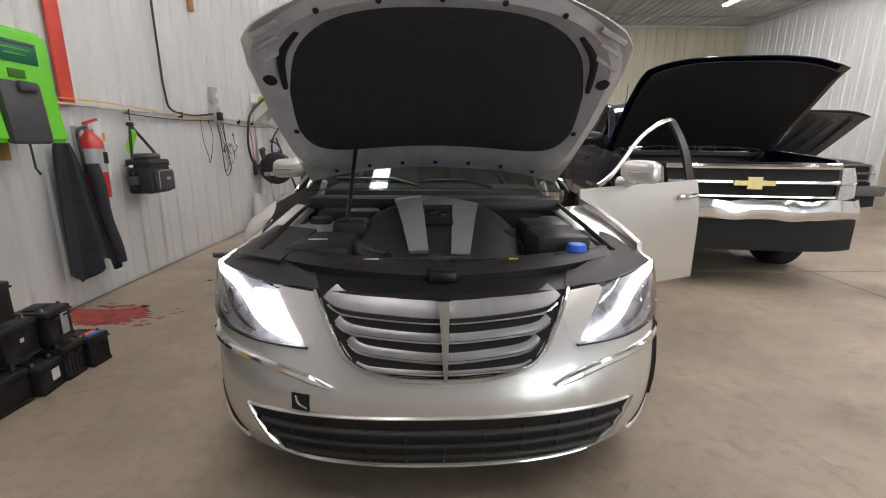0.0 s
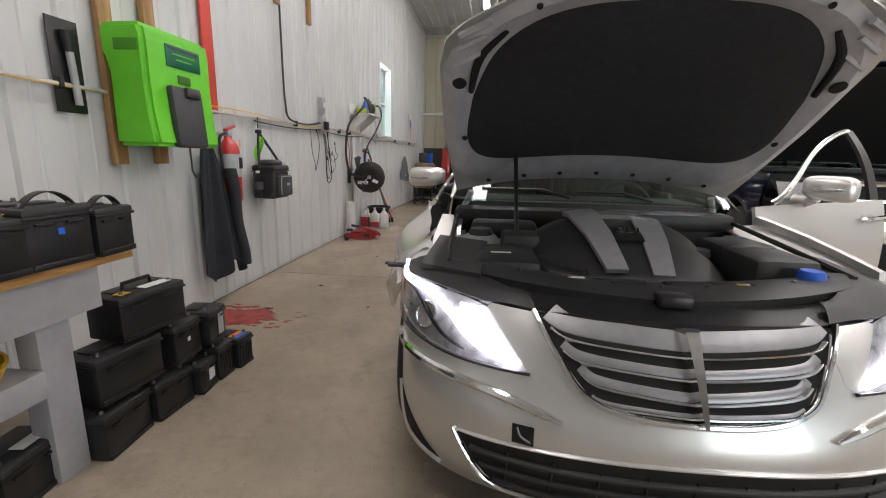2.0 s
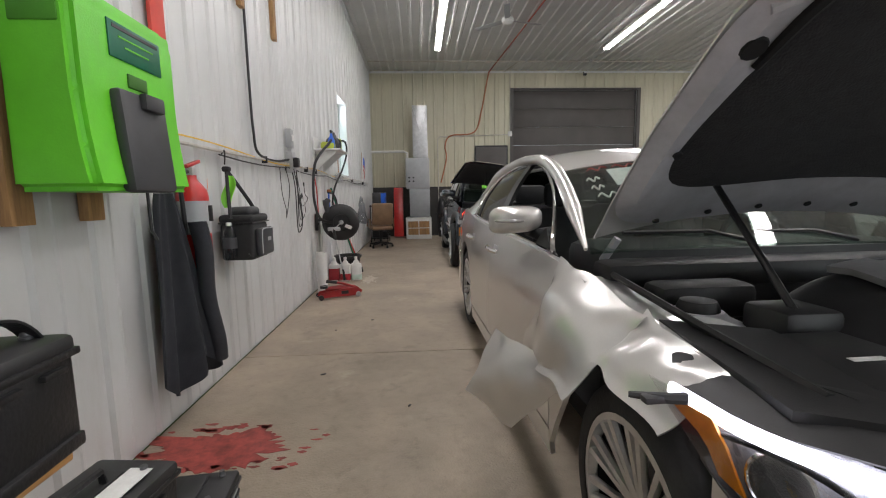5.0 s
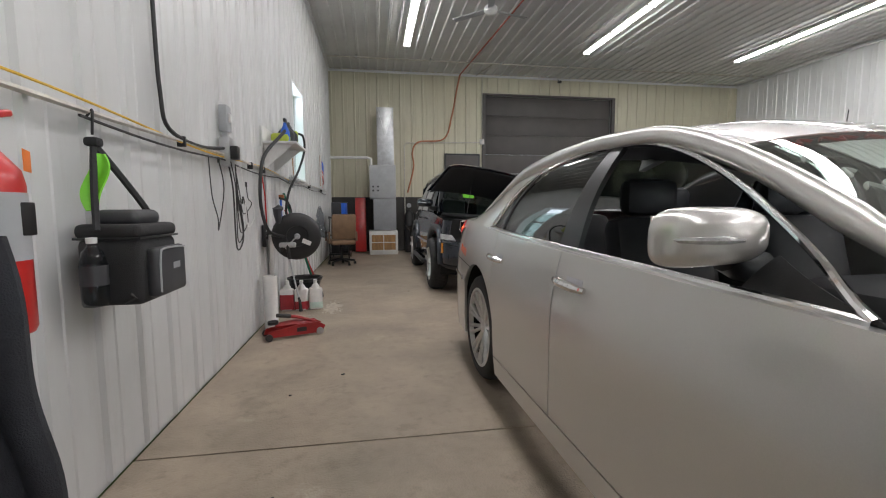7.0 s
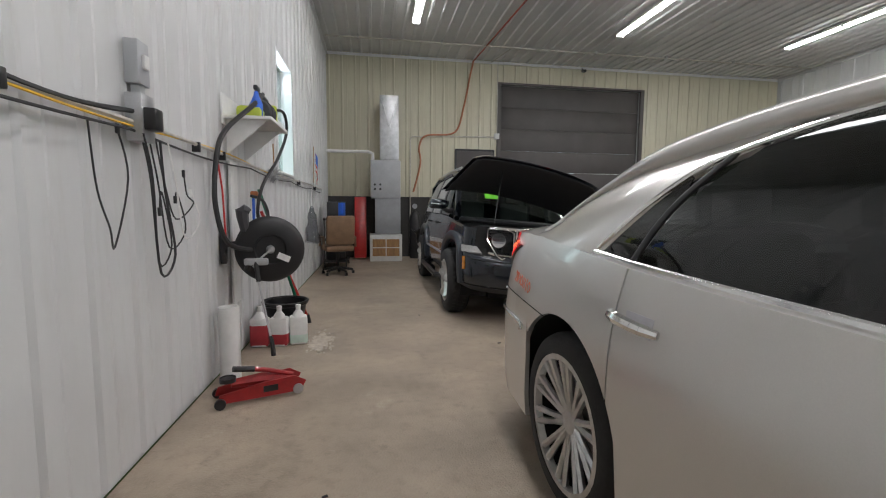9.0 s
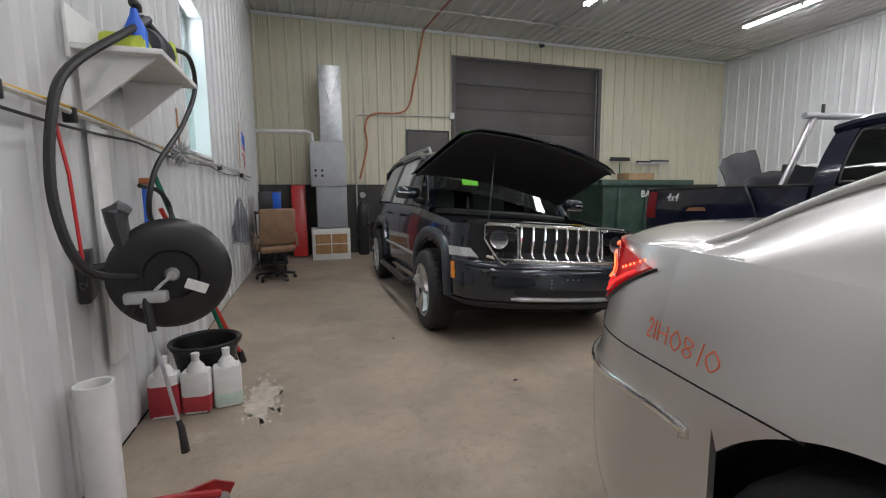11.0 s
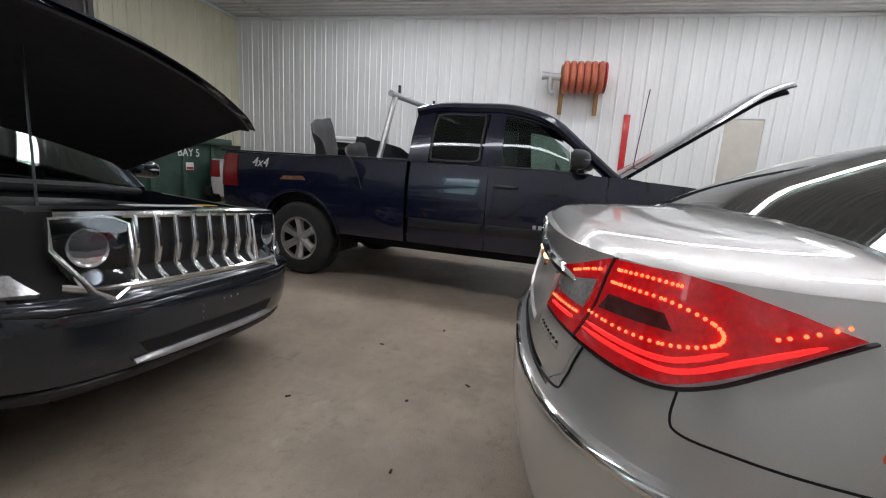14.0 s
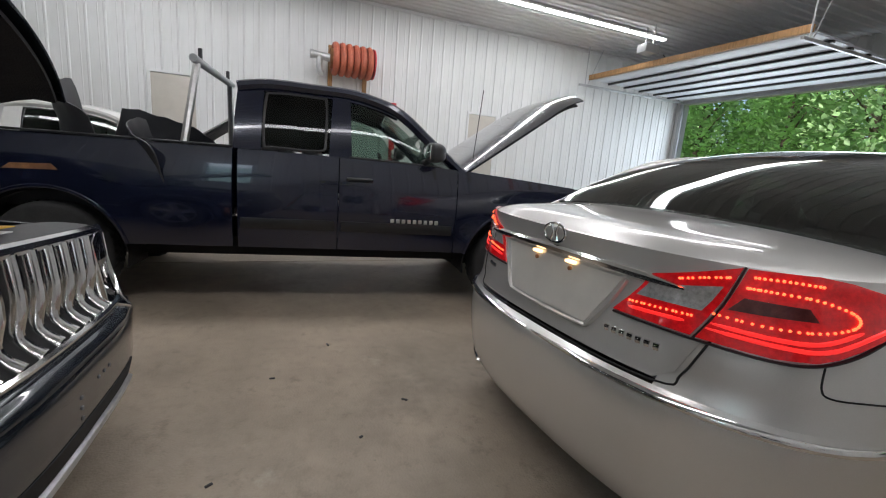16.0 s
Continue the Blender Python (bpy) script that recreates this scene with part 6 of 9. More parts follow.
    rw_ = part("rear_window", grid(lambda u, v: (u * (0.84 - 0.14 * v), 3.365, 1.30 + 0.46 * v), np.linspace(-0.86, 0.86, 5), np.linspace(0, 1, 5), 0.006), M_TINT, e)
    for sg in (-1, 1):
        f = side(sg)
        rail = [Vector((sg * (rx_(s) + 0.01), s, rlz(s))) for s in np.linspace(1.48, 3.4, 26)]
        part("roof_rail", tube(rail, 0.045, 8), paint, e)
        part("rear_pillar", patch([(3.20, 0.0), (3.40, 0.0), (3.40, 1.0), (3.20, 1.0)], f, 0.008, 0.04, 0.08), paint, e, "rear pillar")
        part("centre_pillar", patch([(2.50, 0.0), (2.68, 0.0), (2.66, 1.0), (2.52, 1.0)], f, 0.008, 0.04, 0.08), paint, e, "centre pillar")
        part("upper_frame", patch([(2.12, 0.86), (3.22, 0.90), (3.22, 1.0), (2.25, 1.0)], f, 0.006, 0.03, 0.08), paint, e)
        for nm, poly, mm in (("front_window", [(1.76, 0.02), (2.50, 0.02), (2.52, 0.88), (2.25, 0.86), (2.03, 0.66)], M_GLASS), ("rear_side_window", [(2.68, 0.05), (3.20, 0.05), (3.20, 0.90), (2.67, 0.90)], M_TINT)):
            g_ = part(nm, patch(poly, f, 0.0, 0.006, 0.1), mm, e, "side window")
            g_.visible_shadow = False
        part("window_trim", strip([(2.71, 0.10), (2.71, 0.80), (2.77, 0.87), (3.12, 0.87), (3.18, 0.78), (3.18, 0.12), (3.11, 0.06), (2.77, 0.06), (2.71, 0.12)], f, 0.02, 0.008, taper=False), M_SATIN, e)
        part("window_trim", strip([(1.74, 0.015), (2.2, 0.015), (2.52, 0.015)], f, 0.02, 0.008, taper=False), M_SATIN, e)
    part("cab_floor", bx(-0.86, 0.86, 1.55, 3.36, 0.50, 0.58), M_DARK, e)
    part("dashboard", box((0, 1.78, 1.08), (1.6, 0.4, 0.25), 0.05), M_SEAT, e)
    for x in (-0.42, 0.42):
        seat(e, x, 2.5, 0.68)
    part("rear_bench", box((0, 3.15, 1.05), (1.5, 0.16, 0.6), 0.05), M_SEAT, e)
    steering_wheel(e, 0.42, 2.08, 1.16)
    part("scuttle", box((0, 1.52, 1.17), (1.7, 0.18, 0.06), 0.02), M_BLACK, e)
    # nose
    F = S.front()
    chrome = M_CHROME if front == "chrome" else M_GREY
    part("nose", patch([(-0.96, 0.62), (0.96, 0.62), (0.96, 1.10), (-0.96, 1.10)], F, -0.03, 0.02, 0.1), M_DARK, e)
    g = part("grille", patch([(-0.68, 0.78), (0.68, 0.78), (0.72, 1.08), (-0.72, 1.08)], F, -0.005, 0.01, 0.08), M_DARK, e, "black grille with broad bright bars")
    for z, w2, hh in ((1.09, 0.08 if front == "chrome" else 0.05, 0.72), (0.955, 0.06, 0.70), (0.83, 0.05, 0.68)):
        part("grille_bar", strip([(-hh, z), (0, z), (hh, z)], F, w2 * 0.75, 0.035, taper=False), chrome, g, "bright grille bar")
    if front == "chrome":
        bmx = patch([(-0.17, 0.925), (0.17, 0.925), (0.17, 0.965), (-0.17, 0.965)], F, 0.05, 0.015, 0.1)
        patch([(-0.06, 0.895), (0.06, 0.895), (0.06, 0.995), (-0.06, 0.995)], F, 0.052, 0.015, 0.1, bmx)
        part("badge", bmx, mat("gold_badge", (0.36, 0.29, 0.13), 0.35, metal=0.8, var=0.1), g, "gold cross-shaped badge")
    for sg in (-1, 1):
        h = part("headlight", patch([(sg * 0.72, 0.80), (sg * 0.93, 0.82), (sg * 0.95, 1.08), (sg * 0.74, 1.08)], F, 0.012, 0.03, 0.08), M_CLEARLENS, e, "clear headlamp")
        part("lamp_divider", strip([(sg * 0.73, 0.94), (sg * 0.84, 0.94), (sg * 0.93, 0.95)], F, 0.02, 0.018, taper=False), chrome, h)
    if front == "chrome":
        cr = crumple(21, 0.022)
        bmx = grid(lambda u, v: cr(Vector((u * 0.95, -0.12 + 0.20 * abs(u) ** 4 + 0.06 * (v - 0.5) ** 2, 0.645 + 0.16 * v))), np.linspace(-1, 1, 28), np.linspace(0, 1, 8), 0.01)
        part("front_bumper", bmx, M_CHROME, e, "dented chrome front bumper")
        part("bumper_rust", strip([(-0.9, 0.635), (0, 0.63), (0.9, 0.635)], F, 0.03, 0.05), M_RUST, e)
    else:
        part("front_bumper", bx(-0.95, 0.95, -0.12, 0.05, 0.56, 0.74, 0.04), chrome, e, "grey front bumper")
    part("valance", grid(lambda u, v: (u * 0.93, -0.08 + 0.16 * abs(u) ** 4, 0.36 + 0.275 * v), np.linspace(-1, 1, 16), np.linspace(0, 1, 4), 0.02), M_DARK, e, "black lower valance")
    # engine bay and raised bonnet
    part("engine", box((0, 0.9, 0.95), (0.7, 0.8, 0.22), 0.06), M_BLACK, e)
    part("bay_cover", grid(lambda u, v: (u * 0.84, 0.14 + 0.3 * v, 1.10 + 0.02 * math.sin(3 * v)), np.linspace(-1, 1, 12), np.linspace(0, 1, 5), -0.02), M_BLACK, e)
    hd = new("bonnet")
    hd.parent = e
    hd["label"] = "raised bonnet, dark underneath"
    hd.matrix_local = Matrix.Translation((0, 1.5, 1.22)) @ Matrix.Rotation(radians(-36), 4, 'X')
    hf = lambda off, k=1.0: (lambda v, u: (u * k * (0.93 - 0.06 * v ** 3), -v * (1.42 - 0.10 * abs(u) ** 3) * k - (1 - k) * 0.7, 0.06 * (1 - abs(u) ** 4) - 0.10 * max(0, v - 0.8) ** 2 * 12 + off))
    part("bonnet_skin", grid(hf(0), np.linspace(0, 1, 18), np.linspace(-1, 1, 21), -0.008), paint if front == "chrome" else M_GREY, hd)
    part("bonnet_inner", grid(hf(-0.03, 0.93), np.linspace(0, 1, 18), np.linspace(-1, 1, 21), 0.012), inner, hd, "dark bonnet underside")
    for k in range(0 if front == "chrome" else 5):
        part("bonnet_rib", tube([(-0.7 + 0.35 * k, -0.15, 0.0), (-0.62 + 0.31 * k, -1.2, -0.03)], 0.022, 6), inner, hd)
    for sg in (-1, 1):
        part("bonnet_hinge", tube([(sg * 0.74, 0.0, 0.0), (sg * 0.76, -0.12, -0.10), (sg * 0.76, 0.05, -0.14)], 0.02, 6), M_SATIN, hd)
    if bed_rack:
        part("mast_aerial", tube([(-0.80, 1.42, 1.2), (-0.78, 1.36, 1.95)], 0.004, 5), M_SATIN, e)
    if bed_rack:
        for sg in (-1, 1):
            part("rack_post", tube([(sg * 0.84, 3.76, 1.28), (sg * 0.60, 3.72, 1.91)], 0.030, 8), M_ALLOY, e, "aluminium rack upright")
            part("rack_stop", tube([(sg * 0.50, 3.72, 1.95), (sg * 0.50, 3.72, 2.04)], 0.016, 6), M_SATIN, e)
        part("rack_bar", tube([(-0.70, 3.72, 1.93), (0.70, 3.72, 1.93)], 0.032, 10), M_GREYBOX, e, "rack cross bar")
        f = S.side(-1)
        part("rust_patch", patch([(4.52, 1.02), (4.85, 1.01), (4.80, 1.05), (4.56, 1.06)], f, 0.003, 0.006, 0.05), M_RUST, e, "rust breaking through over the wheel")
        # the dent's shading is put into a thin slate-coloured patch; the side stays flat
        part("dent", patch([(4.16, 0.98), (4.24, 0.97), (4.25, 1.03), (4.18, 1.04)], f, 0.004, 0.008, 0.03), M_JEEP, e)
    return e, S


navy, SN = pickup("pickup_truck", (2.808, 3.826, 0), "dark blue extended-cab pickup with a raised bonnet and dented bed side", M_NAVY, M_DARK, False, -8, "chrome", True)
fs = SN.side(-1)
for i in range(9):
    part("name_bar", strip([(2.16 - 0.048 * i - 0.030, 0.765), (2.16 - 0.048 * i - 0.016, 0.765), (2.16 - 0.048 * i, 0.765)], fs, 0.036, 0.008, taper=False), M_ALLOY, navy, "bright bar of the model name on the door")
lp, ln = fs(5.12, 1.17)
lettering("bed_lettering", "4x4", Matrix.Translation(lp + Vector((-0.012, 0, 0))) @ Matrix.Rotation(radians(-90), 4, 'Z') @ Matrix.Rotation(radians(90), 4, 'X'), 0.14, M_LABEL, navy, 0.003, 0.35)
whitep, SW = pickup("pickup_truck", (6.35, 6.95, 0), "white pickup with its bonnet raised, parked behind the blue one", M_WHITEP, M_GREY, False, 0, "grey")
whitep.scale = (0.9, 0.9, 0.9)


# ---------------------------------------------------------------- dark off-roader
M_SMOKELENS = glass("smoked_clear_lens", (0.8, 0.82, 0.85), 0.7)
def offroader():
    e = thing("off_roader", (0.03, 7.58, 0), "dark slate off-roader with a raised bonnet and taped-up rear window", "off-road car")
    S = Shell(4.40, [(0.2, 0.86), (0.7, 0.885), (2.2, 0.90), (3.6, 0.90), (4.2, 0.88)],
              [(0.35, 0.10), (0.45, 0.02), (0.60, 0.0), (0.69, 0.012), (0.725, 0.045), (0.76, 0.10), (0.9, 0.12), (1.05, 0.145), (1.12, 0.17)],
              [(0.35, 0.06), (0.6, 0.0), (1.1, 0.02)],
              [(0.35, 0.95), (0.55, 0.985), (0.8, 1.0), (1.0, 0.985), (1.15, 0.95)], 0.42, 0.25, 3.2, 6.0)
    fa, ra, r = 0.83, 3.52, 0.365
    q = S.q_of_s
    so = lambda qq: S.df + (qq - 1) * (S.length - S.df - S.dr)
    ar = arch(lambda s: 0.38, (fa, ra), 0.45, r)
    belt = smoothtab([(0.4, 1.02), (0.9, 1.06), (1.4, 1.10), (2.4, 1.12), (4.2, 1.13)])

    def sp(nm, sg, s0, s1, zb, zt, nq=24, lab=""):
        return S.panel(nm, sg, q(s0), q(s1), lambda k: zb(so(k)), lambda k: zt(so(k)), M_JEEP, e, nq, 12, lab)
    FL = mat("slate_flare_paint", (0.026, 0.034, 0.046), 0.35, metal=0.2, var=0.15, scale=10, coat=0.5)
    for sg in (-1, 1):
        sp("front_wing", sg, 0.43, 1.30, ar, belt, 36)
        sp("front_door", sg, 1.31, 2.22, lambda s: 0.42, belt, 18)
        sp("rear_door", sg, 2.23, 3.06, lambda s: max(0.42, ar(s)), belt, 18)
        sp("rear_quarter", sg, 3.07, 4.15, ar, belt, 36)
        S.panel("tail_corner", sg, q(4.145), 3.0, lambda k: 0.45, lambda k: 1.13, M_JEEP, e, 18, 8)
        sp("sill", sg, 1.28, 3.06, lambda s: 0.34, lambda s: 0.412, 10)
        f = S.side(sg)
        for a in (fa, ra):
            # square-shouldered arch flare
            pts = [(a - 0.50, 0.42), (a - 0.47, 0.66), (a - 0.36, 0.83), (a - 0.1, 0.89), (a + 0.2, 0.87), (a + 0.42, 0.72), (a + 0.50, 0.42)]
            part("arch_flare", strip(pts, f, 0.10, 0.045, taper=False, k=6), FL, e, "dark wheel-arch flare")
            part("wheel_housing", grid(lambda t, x: (sg * x, a + 0.45 * math.cos(t), r + 0.45 * math.sin(t)), np.linspace(-0.2, math.pi + 0.2, 16), np.linspace(0.5, 0.84, 3), 0.006), M_DARK, e)
            wheel(e, sg * 0.80, a, r, 0.24, 0.235, 5, sg, tread=40)
        part("rub_strip", strip([(1.34, 0.62), (1.8, 0.62), (2.2, 0.62)], f, 0.03, 0.014, taper=False), M_STEEL, e, "bright rubbing strip")
        part("rub_strip", strip([(2.25, 0.62), (2.6, 0.62), (3.0, 0.62)], f, 0.03, 0.014, taper=False), M_STEEL, e)
        part("step_bar", tube([(sg * 0.86, 1.35, 0.36), (sg * 0.96, 1.45, 0.33), (sg * 0.96, 2.9, 0.33), (sg * 0.86, 3.0, 0.36)], 0.035, 8), M_SATIN, e, "black side step")
        for s in (2.08, 2.92):
            part("door_handle", tube([f(s - 0.09 + 0.03 * i, 1.0)[0] + f(s, 1.0)[1] * (0.01 + 0.025 * math.sin(math.pi * i / 6)) for i in range(7)], 0.014, 6), M_SATIN, e)
        mirror_body(e, sg * 0.99, 1.48, 1.25, sg, 0.95, M_JEEP, M_BLACK)
    # bent panel hanging at the rear corner
    cr = crumple(4, 0.06)
    part("bent_bumper", grid(lambda u, v: cr(Vector((-0.86 - 0.22 * u * v, 4.05 + 0.3 * u, 0.45 + 0.35 * v))), np.linspace(0, 1, 10), np.linspace(0, 1, 10), 0.01), M_SATIN, e, "torn rear bumper corner")
    # cabin
    rz_ = smoothtab([(1.28, 1.10), (1.55, 1.40), (1.85, 1.68), (2.1, 1.77), (3.0, 1.80), (4.0, 1.77), (4.35, 1.68)])
    rx_ = smoothtab([(1.28, 0.76), (1.85, 0.67), (3.0, 0.66), (4.35, 0.64)])
    rl = smoothtab([(1.28, 1.09), (1.55, 1.36), (1.85, 1.62), (2.1, 1.70), (3.0, 1.73), (4.0, 1.70), (4.35, 1.63)])

    def side(sg):
        def p(s, v):
            x0, z0 = S.width(min(s, 4.1), 1.1) - 0.02, belt(s)
            return Vector((sg * (x0 + (rx_(s) - x0) * v + 0.015 * math.sin(math.pi * v)), s, z0 + (rl(s) - z0) * v))

        def f(s, v):
            n = (p(s + .01, v) - p(s - .01, v)).cross(p(s, min(1, v + .01)) - p(s, max(0, v - .01))).normalized()
            return p(s, v), (n if n.x * sg > 0 else -n)
        return f
    top = lambda s0, s1: grid(lambda s, u: (rx_(s) * u, s, rz_(s) - (rz_(s) - rl(s)) * abs(u) ** 4), np.linspace(s0, s1, 14), np.linspace(-1, 1, 13), -0.012)
    part("roof", top(1.86, 4.35), M_JEEP, e, "dark roof")
    w_ = part("windscreen", top(1.30, 1.85), M_GLASS, e, "windscreen")
    w_.visible_shadow = False
    part("rear_wall", bx(-0.72, 0.72, 4.28, 4.34, 0.5, 1.62), M_JEEP, e)
    FILM = mat("milky_plastic_film", (0.38, 0.38, 0.36), 0.35, var=0.35, scale=9, bump=0.5, bscale=14)
    for sg in (-1, 1):
        f = side(sg)
        part("roof_rail", tube([Vector((sg * (rx_(s) + 0.01), s, rl(s))) for s in np.linspace(1.27, 4.35, 24)], 0.042, 8), M_JEEP, e)
        part("roof_rack", tube([Vector((sg * (rx_(2.2) - 0.06), s, rl(s) + 0.10 - (0.06 if s in (2.1, 4.1) else 0))) for s in (2.1, 2.2, 3.0, 3.9, 4.1)], 0.018, 8), M_ALLOY, e, "bright roof rack rail")
        for s0, s1 in ((2.18, 2.30), (3.02, 3.16), (4.12, 4.32)):
            part("pillar", patch([(s0, 0.0), (s1, 0.0), (s1, 1.0), (s0, 1.0)], f, 0.006, 0.03, 0.08), M_JEEP if s0 > 4 else M_SATIN, e)
        g1 = part("front_window", patch([(1.45, 0.02), (2.18, 0.02), (2.18, 0.92), (1.90, 0.88)], f, 0.0, 0.006, 0.1), M_TINT, e)
        g2 = part("rear_door_window", patch([(2.30, 0.02), (3.02, 0.02), (3.02, 0.92), (2.30, 0.92)], f, 0.0, 0.006, 0.1), FILM if sg < 0 else M_TINT, e, "window covered by milky film" if sg < 0 else "")
        g3 = part("quarter_window", patch([(3.16, 0.04), (4.12, 0.04), (4.10, 0.90), (3.16, 0.92)], f, 0.0, 0.006, 0.1), FILM if sg < 0 else M_TINT, e)
        for g_ in (g1,):
            g_.visible_shadow = False
    part("cab_floor", bx(-0.78, 0.78, 1.35, 4.2, 0.42, 0.50), M_DARK, e)
    part("dashboard", box((0, 1.55, 1.0), (1.4, 0.36, 0.24), 0.05), M_SEAT, e)
    for x in (-0.36, 0.36):
        seat(e, x, 2.2, 0.62)
    part("chassis", bx(-0.55, 0.55, 0.3, 4.2, 0.28, 0.42), M_DARK, e)
    part("bay_floor", bx(-0.74, 0.74, 0.3, 1.35, 0.42, 0.85), M_DARK, e)
    part("window_sticker", patch([(-0.52, 1.53), (-0.26, 1.53), (-0.26, 1.61), (-0.52, 1.61)], lambda u, s: (Vector((rx_(s) * u, s, rz_(s) - (rz_(s) - rl(s)) * abs(u) ** 4)), Vector((0, -0.65, 0.75))), 0.006, 0.003, 0.08), M_LIME, e, "bright green windscreen sticker")
    part("scuttle", box((0, 1.30, 1.08), (1.5, 0.16, 0.05), 0.02), M_BLACK, e)
    # front: grille, lamps, bumper
    F = S.front()
    part("nose", patch([(-0.80, 0.70), (0.80, 0.70), (0.80, 1.03), (-0.80, 1.03)], F, -0.005, 0.02, 0.1), M_DARK, e)
    g = part("grille", strip([(-0.64, 1.02), (-0.3, 1.025), (0.3, 1.025), (0.64, 1.02)], F, 0.04, 0.026, taper=False), M_CHROME, e, "chrome seven-slot grille")
    part("grille_rail", strip([(-0.64, 0.755), (-0.44, 0.735), (0.44, 0.735), (0.64, 0.755)], F, 0.03, 0.03, taper=False), M_CHROME, g)
    for i in range(8):
        x = -0.364 + 0.104 * i
        part("grille_bar", strip([(x, 1.015), (x, 0.88), (x, 0.74)], F, 0.028, 0.03, taper=False), M_CHROME, g, "chrome grille bar")
    for sg in (-1, 1):
        LP = [(sg * 0.395, 0.745), (sg * 0.52, 0.705), (sg * 0.565, 0.73), (sg * 0.655, 0.90), (sg * 0.655, 1.005), (sg * 0.46, 1.01), (sg * 0.395, 0.985)]
        part("lamp_edge", strip(LP[1:] + LP[:2], F, 0.022, 0.028, taper=False, k=1), M_CHROME, g, "chrome headlamp surround")
        h = part("headlight", patch(LP, F, 0.004, 0.02, 0.05), M_SATIN, e, "smoked headlamp")
        for x, z, rr, m_ in ((0.545, 0.90, 0.07, M_CLEARLENS), (0.53, 0.785, 0.038, M_CHROME), (0.445, 0.925, 0.035, M_GREY)):
            p, n = F(sg * x, z)
            part("lamp_bowl", lathe([(0.0, -0.012), (rr * 0.3, -0.010), (rr * 0.32, 0.004), (rr * 0.5, 0.0), (rr, 0.014), (rr * 1.06, 0.010)], 'Z', 20, Matrix.Translation(p + n * 0.008) @ n.to_track_quat('Z', 'Y').to_matrix().to_4x4()), m_, h, "bright reflector bowl")
        part("lens", patch(LP, F, 0.026, 0.004, 0.05), M_SMOKELENS, h, "smoked clear lens")
        f = S.ring(sg)
        part("indicator", patch([(0.50, 0.745), (0.90, 0.752), (0.92, 0.825), (0.57, 0.825)], f, 0.02, 0.02, 0.06), M_CLEARLENS, e, "pale indicator lamp")
        part("side_marker", patch([(0.845, 0.575), (0.90, 0.575), (0.90, 0.705), (0.845, 0.705)], f, 0.012, 0.02, 0.05), M_AMBER, e, "amber side marker")
        S.panel("front_bumper", sg, 0.0, 0.99, lambda k: 0.42 + 0.02 * k, lambda k: 0.735 - 0.0 * k, M_JEEP, e, 26, 12, "dark front bumper with a lower bright strip")
        S.panel("wing_corner", sg, 0.62, 1.02, lambda k: 0.735, lambda k: 1.01, M_JEEP, e, 12, 8)
    part("bumper_lip", strip([(-0.86, 0.715), (-0.5, 0.722), (0, 0.724), (0.5, 0.722), (0.86, 0.715)], F, 0.03, 0.012), M_JEEP, e)
    part("valance", strip([(-0.84, 0.40), (-0.4, 0.385), (0, 0.38), (0.4, 0.385), (0.84, 0.40)], F, 0.06, 0.01), M_BLACK, e, "dirty black lower valance")
    for x, z in ((-0.12, 0.61), (-0.12, 0.58), (-0.12, 0.55), (0.02, 0.615), (0.07, 0.615), (0.12, 0.615)):
        p, n = F(x, z)
        part("plate_hole", lathe([(0.0, 0.003), (0.006, 0.003), (0.007, 0.0)], 'Z', 8, Matrix.Translation(p) @ n.to_track_quat('Z', 'Y').to_matrix().to_4x4()), M_GREY, e)
    part("bumper_strip", strip([(-0.45, 0.455), (0, 0.45), (0.45, 0.455)], F, 0.035, 0.02), M_STEEL, e, "bright strip low on the bumper")
    # slot drawn by a flat patch in the near-black of its shade
    part("bumper_slot", patch([(-0.4, 0.48), (0.4, 0.48), (0.44, 0.53), (-0.44, 0.53)], F, 0.004, 0.006, 0.08), M_DARK, e)
    part("bumper_groove", strip([(-0.8, 0.70), (0, 0.705), (0.8, 0.70)], F, 0.05, 0.02), M_JEEP, e)
    # bay
    part("engine", box((0, 0.85, 0.95), (0.75, 0.7, 0.16), 0.05), M_BLACK, e)
    part("front_cover", grid(lambda u, v: (u * 0.70, 0.20 + 0.22 * v, 1.03 + 0.012 * math.sin(3 * v)), np.linspace(-1, 1, 10), np.linspace(0, 1, 5), -0.03), M_BLACK, e)
    part("bay_label", box((-0.05, 0.28, 1.05), (0.40, 0.09, 0.004)), M_LABEL, e, "white label on the slam panel")
    part("bay_label", box((0.28, 0.34, 1.05), (0.14, 0.06, 0.004)), M_YELLOW, e, "yellow label")
    hd = new("bonnet")
    hd.parent = e
    hd["label"] = "raised black-lined bonnet"
    FL_, FR_, RL_, RR_ = Vector((-0.68, 0.235, 1.77)), Vector((0.675, 0.24, 1.455)), Vector((-0.84, 1.50, 1.46)), Vector((0.78, 1.28, 1.12))
    face = (FR_ - FL_).cross(RL_ - FL_).normalized()

    def hf(off, k=1.0):
        """Across the bonnet (u) and from its front edge back (v), bowed both ways."""
        def f(v, u):
            a, b = 0.5 + 0.5 * u * k, 0.5 + (v - 0.5) * k
            p = (FL_ * (1 - a) + FR_ * a) * (1 - b) + (RL_ * (1 - a) + RR_ * a) * b
            bow = 1 - (2 * a - 1) ** 2
            edge = 0.05 * max(0, 1 - b / 0.12) ** 2 + 0.03 * max(0, abs(2 * a - 1) - 0.88) / 0.12
            return p + Vector((0, -0.10 * bow * (1 - b), 0)) + face * (0.085 * bow * (0.6 + 0.4 * b) - edge + off)
        return f
